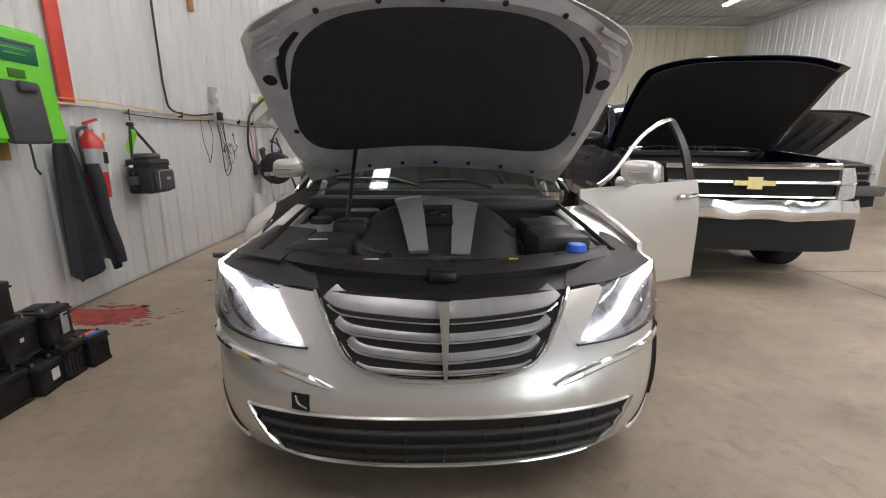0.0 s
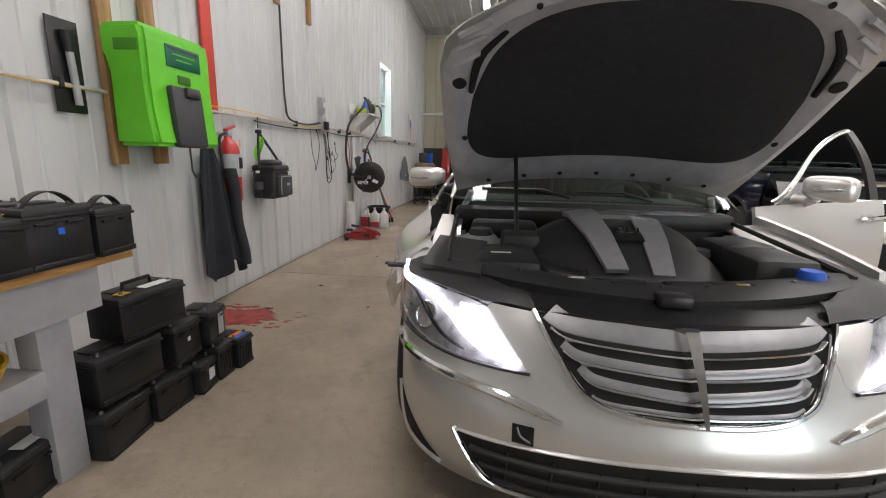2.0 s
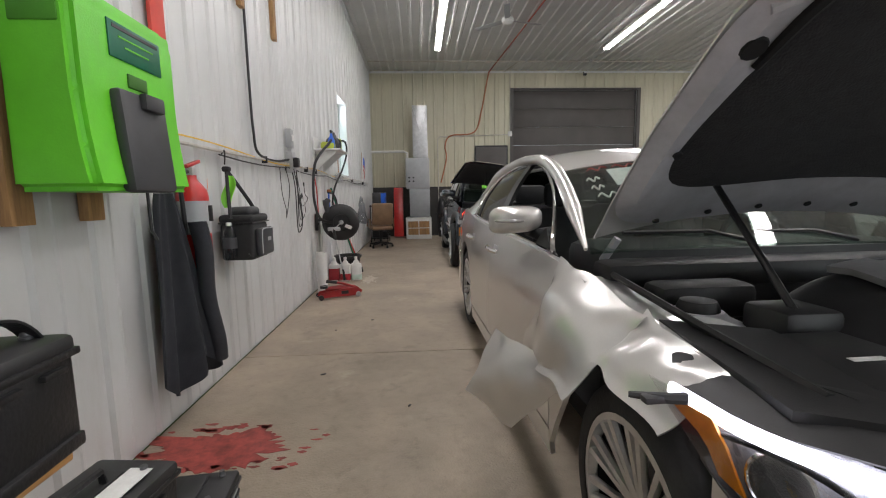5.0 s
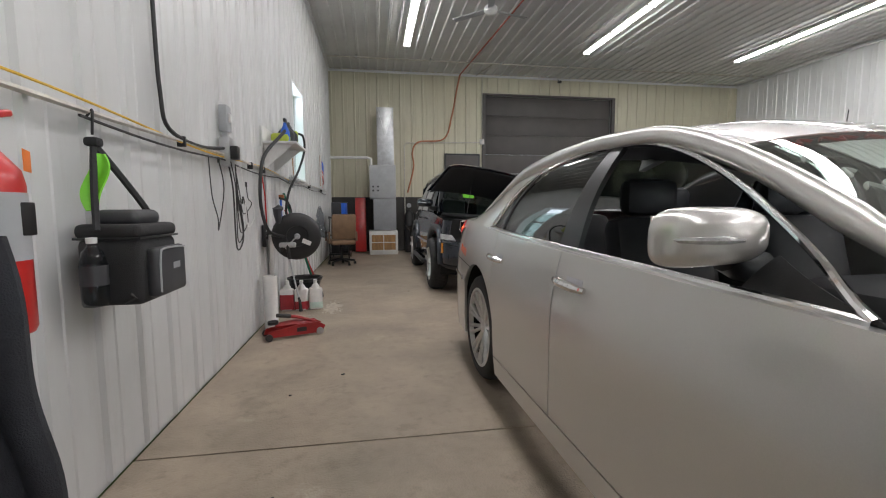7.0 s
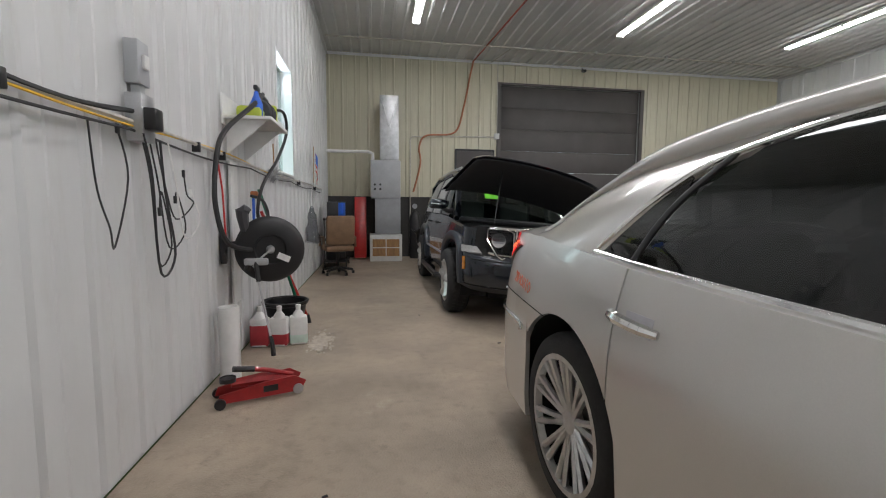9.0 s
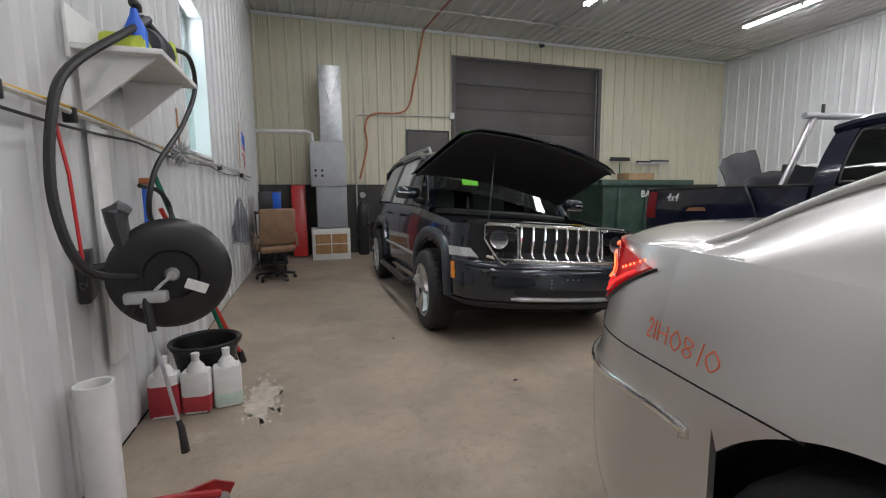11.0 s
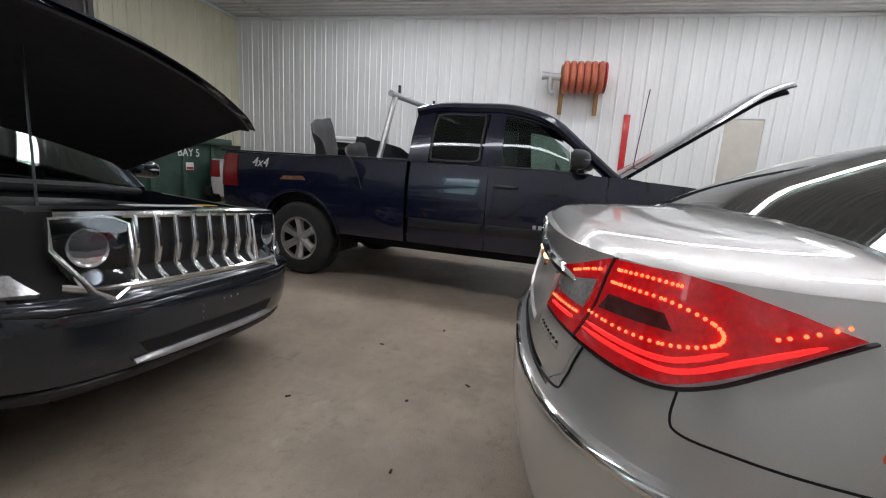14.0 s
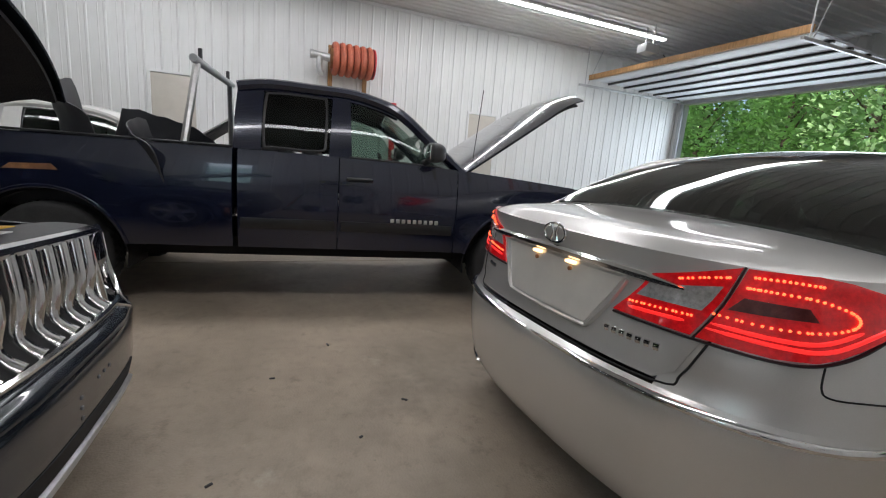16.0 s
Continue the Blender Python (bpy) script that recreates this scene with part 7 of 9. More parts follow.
    part("bonnet_skin", grid(hf(0), np.linspace(0, 1, 22), np.linspace(-1, 1, 27), -0.008), M_JEEP, hd)
    part("bonnet_inner", grid(hf(-0.025, 0.96), np.linspace(0, 1, 18), np.linspace(-1, 1, 23), 0.012), M_FELT, hd, "black underside")
    part("prop_rod", tube([(-0.55, 0.35, 1.02), (-0.45, 0.55, 1.70)], 0.005, 6), M_SATIN, e)
    lean = Matrix.Translation((-0.9, 0, 0)) @ Matrix.Rotation(radians(4.7), 4, 'Y') @ Matrix.Translation((0.9, 0, 0))
    for o in e.children:
        if not o.name.startswith(("tyre", "bonnet")):
            o.matrix_basis = lean @ o.matrix_basis
    return e


jeep = offroader()


# ---------------------------------------------------------------- along the west wall
WX = XL + 0.02


def battery(loc, size, rz=0, label="used black car battery with a grey lid", handle=False, sticker=None, posts=True, group="used car batteries", tilt=0):
    e = thing("car_battery", (loc[0] + 0.055, loc[1] + 0.01, loc[2]), label, "battery", group, rz=rz)
    L_, W_, H_ = size
    bm = box((0, 0, H_ * 0.39), (W_, L_, H_ * 0.78), 0.008)
    cs = part("case", bm, M_BATT, e)
    for k in range(5 if L_ < 0.14 else 0):
        part("rib", bx(W_ / 2 - 0.002, W_ / 2 + 0.003, -L_ * 0.36 + k * L_ * 0.18, -L_ * 0.36 + k * L_ * 0.18 + 0.008, H_ * 0.1, H_ * 0.7), M_BATT, cs)
    for y in (-L_ * 0.24, L_ * 0.22):
        part("grip_lug", box((W_ / 2 + 0.004, y, H_ * 0.69), (0.012, L_ * 0.26, 0.010), 0.003), M_BATT, cs, "moulded grip under the lid")
    part("foot_rail", box((0, 0, 0.012), (W_ + 0.014, L_ * 0.96, 0.022), 0.004), M_BATT, cs, "hold-down rail")
    lid_ = part("lid", box((0, 0, H_ * 0.86), (W_ + 0.008, L_ + 0.008, H_ * 0.16), 0.01), M_BATTL, e)
    part("ledge", box((0, 0, H_ * 0.79), (W_ + 0.014, L_ + 0.014, 0.012), 0.003), M_BATT, e)
    if posts:
        for y in (-L_ * 0.36, L_ * 0.36):
            part("terminal", lathe([(0.010, 0), (0.010, 0.004), (0.008, 0.006), (0.007, 0.016), (0.0, 0.016)], 'Z', 10, Matrix.Translation((W_ * 0.28, y, H_ * 0.94))), M_GREY, lid_, "lead terminal")
    part("vent_cover", box((-W_ * 0.1, 0, H_ * 0.95), (W_ * 0.34, L_ * 0.7, 0.012), 0.004), M_BATTL, lid_)
    if handle == "strap":
        part("strap", grid(lambda u, v: (W_ * 0.5 + 0.006 - 0.02 * math.sin(math.pi * u) + (v - 0.5) * 0.004, (-0.44 + 0.88 * u) * L_, H_ * 0.62 + 0.5 * H_ * math.sin(math.pi * u) ** 0.5 + 0.0 * v) if False else (W_ * 0.3 * (v - 0.5) * 0.5 + W_ * 0.3, (-0.5 + u) * L_ * 1.04, H_ * (0.55 + 0.62 * math.sin(math.pi * u) ** 0.45)), np.linspace(0, 1, 18), np.linspace(0, 1, 3), 0.004), M_BATT, e, "black carrying strap")
    elif handle:
        part("handle", tube([(0.0, -L_ * 0.22, H_ * 0.94), (0.0, -L_ * 0.2, H_ * 1.12), (0.0, L_ * 0.2, H_ * 1.12), (0.0, L_ * 0.22, H_ * 0.94)], 0.008, 6), M_BATT, e, "folding carrying handle")
    if sticker:
        for (c, s, m_) in sticker:
            part("sticker", box(c, s, 0), m_, e, "printed sticker")
    return e


BX = -2.13
# floor stack, three high
stack = [((BX - 0.02, 1.58, 0), (0.25, 0.18, 0.2)), ((BX, 1.84, 0), (0.22, 0.17, 0.19)), ((BX + 0.02, 2.03, 0), (0.15, 0.19, 0.17)), ((BX + 0.03, 2.18, 0), (0.13, 0.18, 0.2)), ((BX + 0.06, 2.33, 0), (0.13, 0.18, 0.19))]
for i, (l, s) in enumerate(stack):
    st = None
    if i == 2:
        st = [((s[1] / 2 + 0.003, 0.02, 0.08), (0.002, 0.05, 0.06), M_LABEL)]
    if i == 4:
        st = [((0.02, 0.0, s[2] * 0.945), (0.05, 0.09, 0.003), M_ORANGE), ((0.06, 0.0, s[2] * 0.945), (0.03, 0.09, 0.003), M_BLUE)]
    battery(l, s, [4, -3, 6, 0, -5][i], sticker=st)
battery((BX - 0.03, 1.65, 0.215), (0.31, 0.18, 0.21), -4, sticker=[((0.03, 0.06, 0.205), (0.06, 0.1, 0.002), M_LABEL)])
battery((BX, 1.95, 0.215), (0.19, 0.17, 0.2), 3, sticker=[((0.088, 0.0, 0.1), (0.002, 0.02, 0.02), M_LABEL)])
battery((BX + 0.02, 2.15, 0.225), (0.16, 0.17, 0.19), 6, sticker=[((0.09, 0.02, 0.09), (0.002, 0.05, 0.12), M_GREYBOX)])
battery((BX - 0.02, 1.80, 0.43), (0.33, 0.18, 0.2), -6, handle=True, label="large used battery with a folding handle on top of the stack", sticker=[((0.045, 0.05, 0.196), (0.05, 0.14, 0.002), M_LABEL), ((0.045, -0.11, 0.196), (0.04, 0.05, 0.002), M_YELLOW)])
battery((BX - 0.1, 1.27, 0), (0.26, 0.18, 0.2), 8, sticker=[((0.04, 0.04, 0.196), (0.05, 0.12, 0.002), M_LABEL)])
battery((BX - 0.14, 0.98, 0), (0.26, 0.18, 0.2), -6)

# bench with its timber top
bench = thing("workbench", (-2.39, 0.95, 0), "grey-painted timber workbench with a varnished board edge", "workbench")
part("worktop", bx(-0.36, 0.40, -1.2, 0.75, 0.79, 0.828, 0.004), M_OAK, bench, "varnished board top")
part("apron", bx(-0.33, 0.36, -1.15, 0.62, 0.62, 0.788), M_BENCH, bench, "grey apron board")
for y in (-1.1, 0.45):
    for x in (-0.30, 0.28):
        part("leg", bx(x - 0.045, x + 0.045, y - 0.06, y + 0.06, 0, 0.62, 0.005), M_BENCH, bench)
part("lower_shelf", bx(-0.33, 0.34, -1.15, 0.39, 0.36, 0.46, 0.004), M_BENCH, bench, "grey lower shelf")
tr = thing("tray", (-2.24, 1.12, 0.46), "shallow yellow plastic tray full of scrap", "tray")
part("tray_body", lathe([(0.0, 0.004), (0.17, 0.004), (0.2, 0.07), (0.21, 0.07), (0.18, 0.0), (0.0, 0.0)], 'Z', 24), M_YELLOW, tr)
bm = bmesh.new()
rnd = random.Random(7)
for i in range(26):
    box((rnd.uniform(-0.11, 0.11), rnd.uniform(-0.11, 0.11), rnd.uniform(0.035, 0.09)), (rnd.uniform(0.02, 0.07), rnd.uniform(0.02, 0.06), 0.015), 0.003, Euler((rnd.uniform(0, 1), rnd.uniform(0, 1), rnd.uniform(0, 3))).to_matrix().to_4x4(), bm)
part("scrap", bm, M_RUST, tr, "small rusty scrap")
TZ = 0.828
for i, (y, L_, W_, H_, hd, st) in enumerate(((1.585, 0.17, 0.2, 0.19, "strap", None), (1.385, 0.22, 0.21, 0.215, "strap", [((0.107, 0.0, 0.12), (0.002, 0.022, 0.022), M_BLUE)]), (1.15, 0.24, 0.2, 0.19, False, [((0.02, 0.0, 0.19), (0.08, 0.2, 0.003), M_YELLOW)]),
                                               (0.88, 0.22, 0.2, 0.2, False, [((0.103, 0.0, 0.1), (0.002, 0.06, 0.07), M_LABEL)]), (0.62, 0.25, 0.2, 0.2, False, None))):
    battery((-2.11 - 0.01 * (i % 2), y, TZ), (L_, W_, H_), (3, -2, 4, -3, 2)[i], handle=hd, sticker=st, label="used black battery on the workbench" + (" with a carrying strap" if hd else ""), group="batteries on the bench")
for i, (y, L_) in enumerate(((1.45, 0.24), (1.15, 0.24))):
    battery((-2.42, y, TZ), (L_, 0.19, 0.2), (0, 5)[i], label="used black battery at the back of the workbench", group="batteries on the bench")
cl = thing("jump_lead_clamps", (-2.08, 1.11, TZ + 0.205), "red jump-lead clamps lying on a battery", "jump leads")
part("clamp", box((0, -0.04, 0.012), (0.035, 0.14, 0.024), 0.01), M_RED, cl)
part("lead", tube([(0, -0.1, 0.012), (-0.03, -0.2, 0.012), (0.01, -0.27, 0.012)], 0.007, 6, smooth=4), M_RED, cl)
lidc = thing("orange_disc", (-2.33, 1.17, TZ + 0.205), "orange plastic disc with a white band lying on batteries", "plastic disc")
part("lid_body", lathe([(0.0, 0.05), (0.10, 0.05), (0.11, 0.04), (0.115, 0.0), (0.10, 0.0), (0.0, 0.03)], 'Z', 28), M_ORANGE, lidc)
part("lid_band", lathe([(0.113, 0.014), (0.118, 0.014), (0.117, 0.024), (0.112, 0.024)], 'Z', 28), M_LABEL, lidc)

# eyewash station on two timbers
ew = thing("eyewash_station", (WX, 2.72, 1.24), "bright green moulded eyewash station on two timbers", "eyewash station")
prof = [(0.01, 0.0), (0.285, 0.0), (0.262, 0.15), (0.25, 0.32), (0.25, 0.60), (0.235, 0.665), (-0.02, 0.665), (-0.02, 0.50), (0.015, 0.43)]
bm = bmesh.new()
sides = []
for y in (-0.262, 0.315):
    sides.append([bm.verts.new((0.045 + x, y, z)) for x, z in prof])
n_ = len(prof)
for k in range(n_):
    bm.faces.new((sides[0][k], sides[0][(k + 1) % n_], sides[1][(k + 1) % n_], sides[1][k]))
bm.faces.new(sides[0][::-1])
bm.faces.new(sides[1])
bmesh.ops.recalc_face_normals(bm, faces=bm.faces[:])
bmesh.ops.bevel(bm, geom=bm.edges[:], offset=0.025, segments=3, affect='EDGES')
body_ = part("tank", bm, M_GREEN, ew, "green moulded tank")
# grip and slot are raised boxes; darker greens paint in the shade of hollows
part("grip_recess", box((0.19, -0.261, 0.545), (0.145, 0.012, 0.062), 0.005), mat("grip_shadow_green", (0.05, 0.24, 0.01), 0.6, var=0.1), body_)
part("finger_slot", box((0.296, 0.04, 0.40), (0.012, 0.11, 0.05), 0.005), mat("slot_shadow_green", (0.03, 0.13, 0.008), 0.6, var=0.1), body_)
part("tray_cover", box((0.318, 0.015, 0.175), (0.055, 0.27, 0.36), 0.02, Matrix.Rotation(radians(-4), 4, 'Y')), M_CHAR, ew, "charcoal fold-down tray")
part("latch", box((0.345, 0.04, 0.325), (0.03, 0.12, 0.06), 0.01), M_CHAR, ew)
part("instruction_label", box((0.297, 0.05, 0.525), (0.006, 0.30, 0.125), 0.002), M_DGREEN, ew, "dark green instruction label")
for k in range(3):
    part("label_bar", box((0.3015, 0.05, 0.570 - 0.03 * k), (0.002, 0.26 - 0.06 * k, 0.012 if k == 0 else 0.006)), M_CHAR if k == 0 else M_GREEN, ew)
part("pull_strap", tube([(0.30, 0.03, 0.0), (0.30, 0.035, -0.15), (0.31, 0.05, -0.19), (0.30, 0.06, -0.18)], 0.006, 6), M_CABLE, ew, "black pull strap with a hook")
for y0 in (2.47, 2.80):
    t_ = thing("timber_batten", (WX, y0, 1.13), "rough pine batten screwed to the wall", "timber batten", "battens on the wall")
    part("board", bx(0, 0.04, 0, 0.09, 0, 1.75, 0.003), M_WOOD, t_)
for y0, z0, z1 in ((4.56, 2.66, 4.6), (5.34, 2.68, 4.6)):
    t_ = thing("timber_batten", (WX, y0, z0), "rough pine batten screwed high on the wall", "timber batten", "battens on the wall")
    part("board", bx(0, 0.04, 0, 0.07, 0, z1 - z0, 0.003), M_WOOD, t_)
t_ = thing("painted_bar", (WX, 3.39, 1.51), "red painted flat bar fixed upright on the wall", "painted bar")
part("bar", bx(0.0, 0.02, 0, 0.125, 0, 2.6, 0.003), M_REDBAR, t_)
t_ = thing("wrapped_torch", (WX, 2.19, 1.40), "black torch on its printed card behind the conduit", "torch")
part("card", bx(0.0, 0.006, 0, 0.17, 0.0, 0.46, 0.001), M_SATIN, t_, "black printed card")
part("torch_body", tube([(0.03, 0.10, 0.04), (0.03, 0.085, 0.30)], 0.018, 10), M_GREYBOX, t_)
part("torch_head", tube([(0.03, 0.085, 0.30), (0.03, 0.08, 0.40)], [0.02, 0.034], 10), M_SATIN, t_)

# conduit and its wires
c_ = thing("wall_conduit", (WX, 0, 0), "thin grey conduit with taped wires along the wall", "conduit")
bm = bmesh.new()
rnd = random.Random(11)
part("pipe", tube([(0.025, y, 1.525 + 0.012 * math.sin(y * 1.3) + 0.003 * y) for y in np.linspace(1.0, 12.6, 40)], 0.012, 6), M_COND, c_)
part("wire", tube([(0.03, y, 1.548 + 0.02 * math.sin(y * 2.1)) for y in np.linspace(1.0, 8.4, 50)], 0.005, 5), M_YELLOW, c_, "yellow wire")
part("wire", tube([(0.036, y, 1.515 - 0.03 * abs(math.sin(y * 1.7))) for y in np.linspace(4.0, 12.4, 60)], 0.006, 5), M_CABLE, c_, "black wire")
for y in (2.2, 3.3, 4.9, 6.3, 6.75, 8.2, 9.9, 11.6):
    part("clip", bx(0.0, 0.045, y - 0.012, y + 0.012, 1.51, 1.57, 0.004), M_SATIN, c_)
c_ = thing("black_flex", (WX, 4.66, 0), "black flexible cable hanging from the ceiling", "cable")
part("cable", tube([(0.03, -0.06, ZC - 0.03), (0.03, -0.03, 3.0), (0.03, -0.02, 2.1), (0.03, 0.0, 1.75), (0.03, 0.08, 1.58), (0.03, 0.5, 1.55), (0.03, 0.95, 1.6)], 0.011, 6, smooth=5), M_CABLE, c_)
# junction boxes with hanging leads
j_ = thing("junction_box", (WX, 5.60, 1.52), "grey switch box and outlet with leads plugged in", "junction box")
part("upper_box", bx(0, 0.06, 0, 0.10, 0.20, 0.39, 0.006), M_GREYBOX, j_)
part("switch", bx(0.06, 0.075, 0.03, 0.07, 0.27, 0.33, 0.003), M_WHITEPL, j_)
part("lower_box", bx(0, 0.07, -0.01, 0.10, -0.05, 0.16, 0.006), M_STEEL, j_)
part("stem", bx(0.01, 0.05, 0.03, 0.07, 0.15, 0.21), M_STEEL, j_)
part("plug", bx(0.06, 0.12, 0.0, 0.08, 0.0, 0.10, 0.012), M_SATIN, j_)
rnd = random.Random(5)
for i, (y0, y1, z1, m_) in enumerate(((-0.15, -0.28, 1.02, M_CABLE), (0.02, 0.25, 0.86, M_CABLE), (0.06, 0.36, 0.98, M_CABLE), (0.10, 0.45, 1.12, M_CABLE), (0.2, 0.50, 1.02, M_WHITEPL), (-0.05, 0.12, 0.92, M_CABLE))):
    c_ = thing("charging_lead", (WX + 0.03, 5.62, 0), "thin lead hanging in a loop from the outlet", "cable", "leads at the outlet")
    part("lead", tube([(0.01 * i, y0, 1.5), (0.01 * i + 0.02, y0 + 0.02, 1.3), (0.01 * i, (y0 + y1) / 2, z1), (0.01 * i + 0.02, y1, z1 + 0.08), (0.01 * i, y1 - 0.03, 1.25), (0.01 * i, y1 - 0.06, 1.5 if i < 2 else z1 + 0.25)], 0.006 if i == 1 else 0.004, 5, smooth=5), m_, c_)
    part("plug", box((0.01 * i, y1 - 0.06, z1 + 0.24) if i >= 2 else (0.01 * i, y0, 1.5), (0.012, 0.02, 0.04), 0.003), m_, c_)

# extinguisher, coat, cool bag
x_ = thing("fire_extinguisher", (WX + 0.09, 3.50, 0.82), "red fire extinguisher hanging on the wall, orange tag", "fire extinguisher")
part("cylinder", lathe([(0.0, 0.0), (0.075, 0.0), (0.082, 0.015), (0.082, 0.40), (0.075, 0.44), (0.045, 0.48), (0.03, 0.50), (0.03, 0.52)], 'Z', 28), M_RED, x_)
part("valve", box((0, 0, 0.54), (0.05, 0.05, 0.05), 0.008), M_STEEL, x_)
part("lever", box((0.0, 0.03, 0.585), (0.025, 0.15, 0.02), 0.006, Matrix.Rotation(radians(15), 4, 'X')), M_RED, x_)
part("hose", tube([(0, -0.03, 0.54), (0.0, -0.11, 0.5), (0.0, -0.105, 0.35), (0, -0.095, 0.2)], 0.012, 7, smooth=4), M_CABLE, x_, "black hose")
part("label_band", lathe([(0.083, 0.2), (0.0838, 0.2), (0.0838, 0.38), (0.083, 0.38)], 'Z', 28), M_GREYBOX, x_, "grey instruction band")
part("label_block", box((0.078, 0.02, 0.31), (0.016, 0.05, 0.09), 0.004), M_SATIN, x_)
part("inspection_tag", box((0.05, 0.08, 0.47), (0.002, 0.09, 0.06), 0, Matrix.Rotation(radians(25), 4, 'Z')), M_ORANGE, x_, "orange inspection tag")
part("bracket", bx(-0.11, -0.08, -0.03, 0.03, 0.3, 0.55), M_STEEL, x_)
o_ = thing("work_coat", (WX + 0.04, 3.21, 1.24), "black canvas work coat hanging on a hook", "coat")


def coat_form(u, v):
    w = 0.06 + 0.19 * v ** 0.7
    y = 0.03 + 0.12 * v + (u - 0.5) * 2 * w
    fold = 0.025 * math.sin(u * 17 + 1.5 * v) + 0.015 * math.sin(u * 31 + v * 4)
    x = 0.03 + 0.10 * math.sin(math.pi * u) * (0.5 + 0.5 * v) + fold * (0.3 + v)
    return (x, y, -0.95 * v * (1 + 0.08 * math.sin(u * 9)))


part("cloth", grid(coat_form, np.linspace(0, 1, 40), np.linspace(0, 1, 30), 0.012), M_COAT, o_)
part("sleeve", grid(lambda a, v: (0.13 + 0.045 * math.cos(a) * (1 - 0.2 * v) + 0.01 * math.sin(9 * v), 0.16 + 0.13 * v + 0.05 * math.sin(a), -0.15 - 0.80 * v), np.linspace(0, 2 * math.pi, 14), np.linspace(0, 1, 16)), M_COAT, o_, "hanging sleeve")
part("hook", tube([(-0.03, 0.03, 0.03), (0.03, 0.03, 0.02), (0.04, 0.03, -0.01)], 0.007, 6), M_STEEL, o_)
g_ = thing("cool_bag", (WX + 0.02, 3.90, 0.80), "black insulated lunch bag with a bottle in its pocket", "bag")
part("bag_body", box((0.12, 0.17, 0.125), (0.215, 0.30, 0.25), 0.028, None, None, 3), M_NYLON, g_, "black nylon body")
part("bag_lid", box((0.12, 0.17, 0.275), (0.222, 0.308, 0.055), 0.022, None, None, 3), M_NYLON, g_, "zipped lid")
part("lid_zip", tube([(0.012, 0.015, 0.25), (0.23, 0.015, 0.25), (0.23, 0.32, 0.25)], 0.005, 6), M_SATIN, g_)
pk = part("pocket", box((0.245, 0.18, 0.115), (0.045, 0.25, 0.19), 0.018, None, None, 3), M_CHAR, g_, "grey front pocket")
part("piping", tube([(0.268, 0.29, 0.20), (0.269, 0.12, 0.205), (0.269, 0.075, 0.18), (0.268, 0.07, 0.04)], 0.004, 6, smooth=4), M_GREYBOX, pk, "light grey piping")
part("pocket_mark", box((0.268, 0.21, 0.13), (0.002, 0.06, 0.025), 0), M_GREYBOX, pk)
part("zip_pull", tube([(0.20, -0.005, 0.05), (0.22, -0.012, 0.035), (0.18, -0.012, 0.015)], 0.004, 5), M_SATIN, g_)
part("strap", tube([(0.10, 0.0, 0.28), (0.075, 0.05, 0.46), (0.05, 0.11, 0.60)], 0.012, 6, smooth=4), M_NYLON, g_, "shoulder strap")
part("strap", tube([(0.05, 0.11, 0.60), (0.11, 0.16, 0.48), (0.16, 0.22, 0.36), (0.17, 0.26, 0.29)], 0.013, 6, smooth=4), M_NYLON, g_, "shoulder strap")
part("knot", box((0.05, 0.11, 0.605), (0.05, 0.05, 0.035), 0.012), M_NYLON, g_)
part("lid_wrap", box((0.13, 0.15, 0.325), (0.15, 0.20, 0.06), 0.028, None, None, 3), M_CHAR, g_, "dark wrap on the lid")
bt = part("bottle", lathe([(0.0, 0), (0.036, 0), (0.041, 0.012), (0.041, 0.07), (0.037, 0.09), (0.041, 0.11), (0.041, 0.15), (0.032, 0.19), (0.015, 0.212), (0.014, 0.225)], 'Z', 20, Matrix.Translation((0.095, -0.025, 0.015))), glass("bottle_plastic", (0.85, 0.88, 0.9), 0.8, 0.06), g_, "clear water bottle")
part("cap", lathe([(0.016, 0.222), (0.017, 0.242), (0.0, 0.243)], 'Z', 14, Matrix.Translation((0.095, -0.025, 0.015))), M_WHITEPL, bt, "white bottle cap")
part("bottle_band", lathe([(0.0425, 0.075), (0.0425, 0.145)], 'Z', 20, Matrix.Translation((0.095, -0.025, 0.015)), None, False), M_CHAR, bt, "dark bottle label")
part("cooling_pack", grid(lambda u, v: (0.075 + 0.075 * u * math.sin(math.pi * (0.12 + 0.76 * v)) ** 0.6 - 0.012 * math.sin(6 * v), 0.035 + 0.06 * v + 0.008 * math.cos(5 * u), 0.35 + 0.21 * v), np.linspace(-0.5, 0.5, 8), np.linspace(0, 1, 12), 0.006), M_LIME, g_, "lime green plastic pack")
part("hook", tube([(0.02, 0.16, 0.64), (0.03, 0.15, 0.70), (0.02, 0.17, 0.735), (0.0, 0.16, 0.70)], 0.005, 6, smooth=3), M_CABLE, g_)

# pump shelf, hoses, reel
s_ = thing("wall_shelf", (WX, 6.83, 1.83), "white painted bracket shelf on the wall", "shelf")
part("board", bx(0.0, 0.34, 0.0, 0.62, -0.012, 0.012, 0.003), M_WHITEPL, s_)
part("back_board", bx(0.0, 0.015, -0.01, 0.63, -0.05, 0.16, 0.003), M_WHITEPL, s_)
for y in (0.05, 0.52):
    bm = bmesh.new()
    V = [bm.verts.new(v) for v in ((0.016, y, -0.013), (0.30, y, -0.013), (0.016, y, -0.26), (0.016, y + 0.02, -0.013), (0.30, y + 0.02, -0.013), (0.016, y + 0.02, -0.26))]
    for f_ in ((0, 1, 2), (5, 4, 3), (0, 3, 4, 1), (1, 4, 5, 2), (2, 5, 3, 0)):
        bm.faces.new([V[i] for i in f_])
    part("bracket", bm, M_WHITEPL, s_, smooth=False)
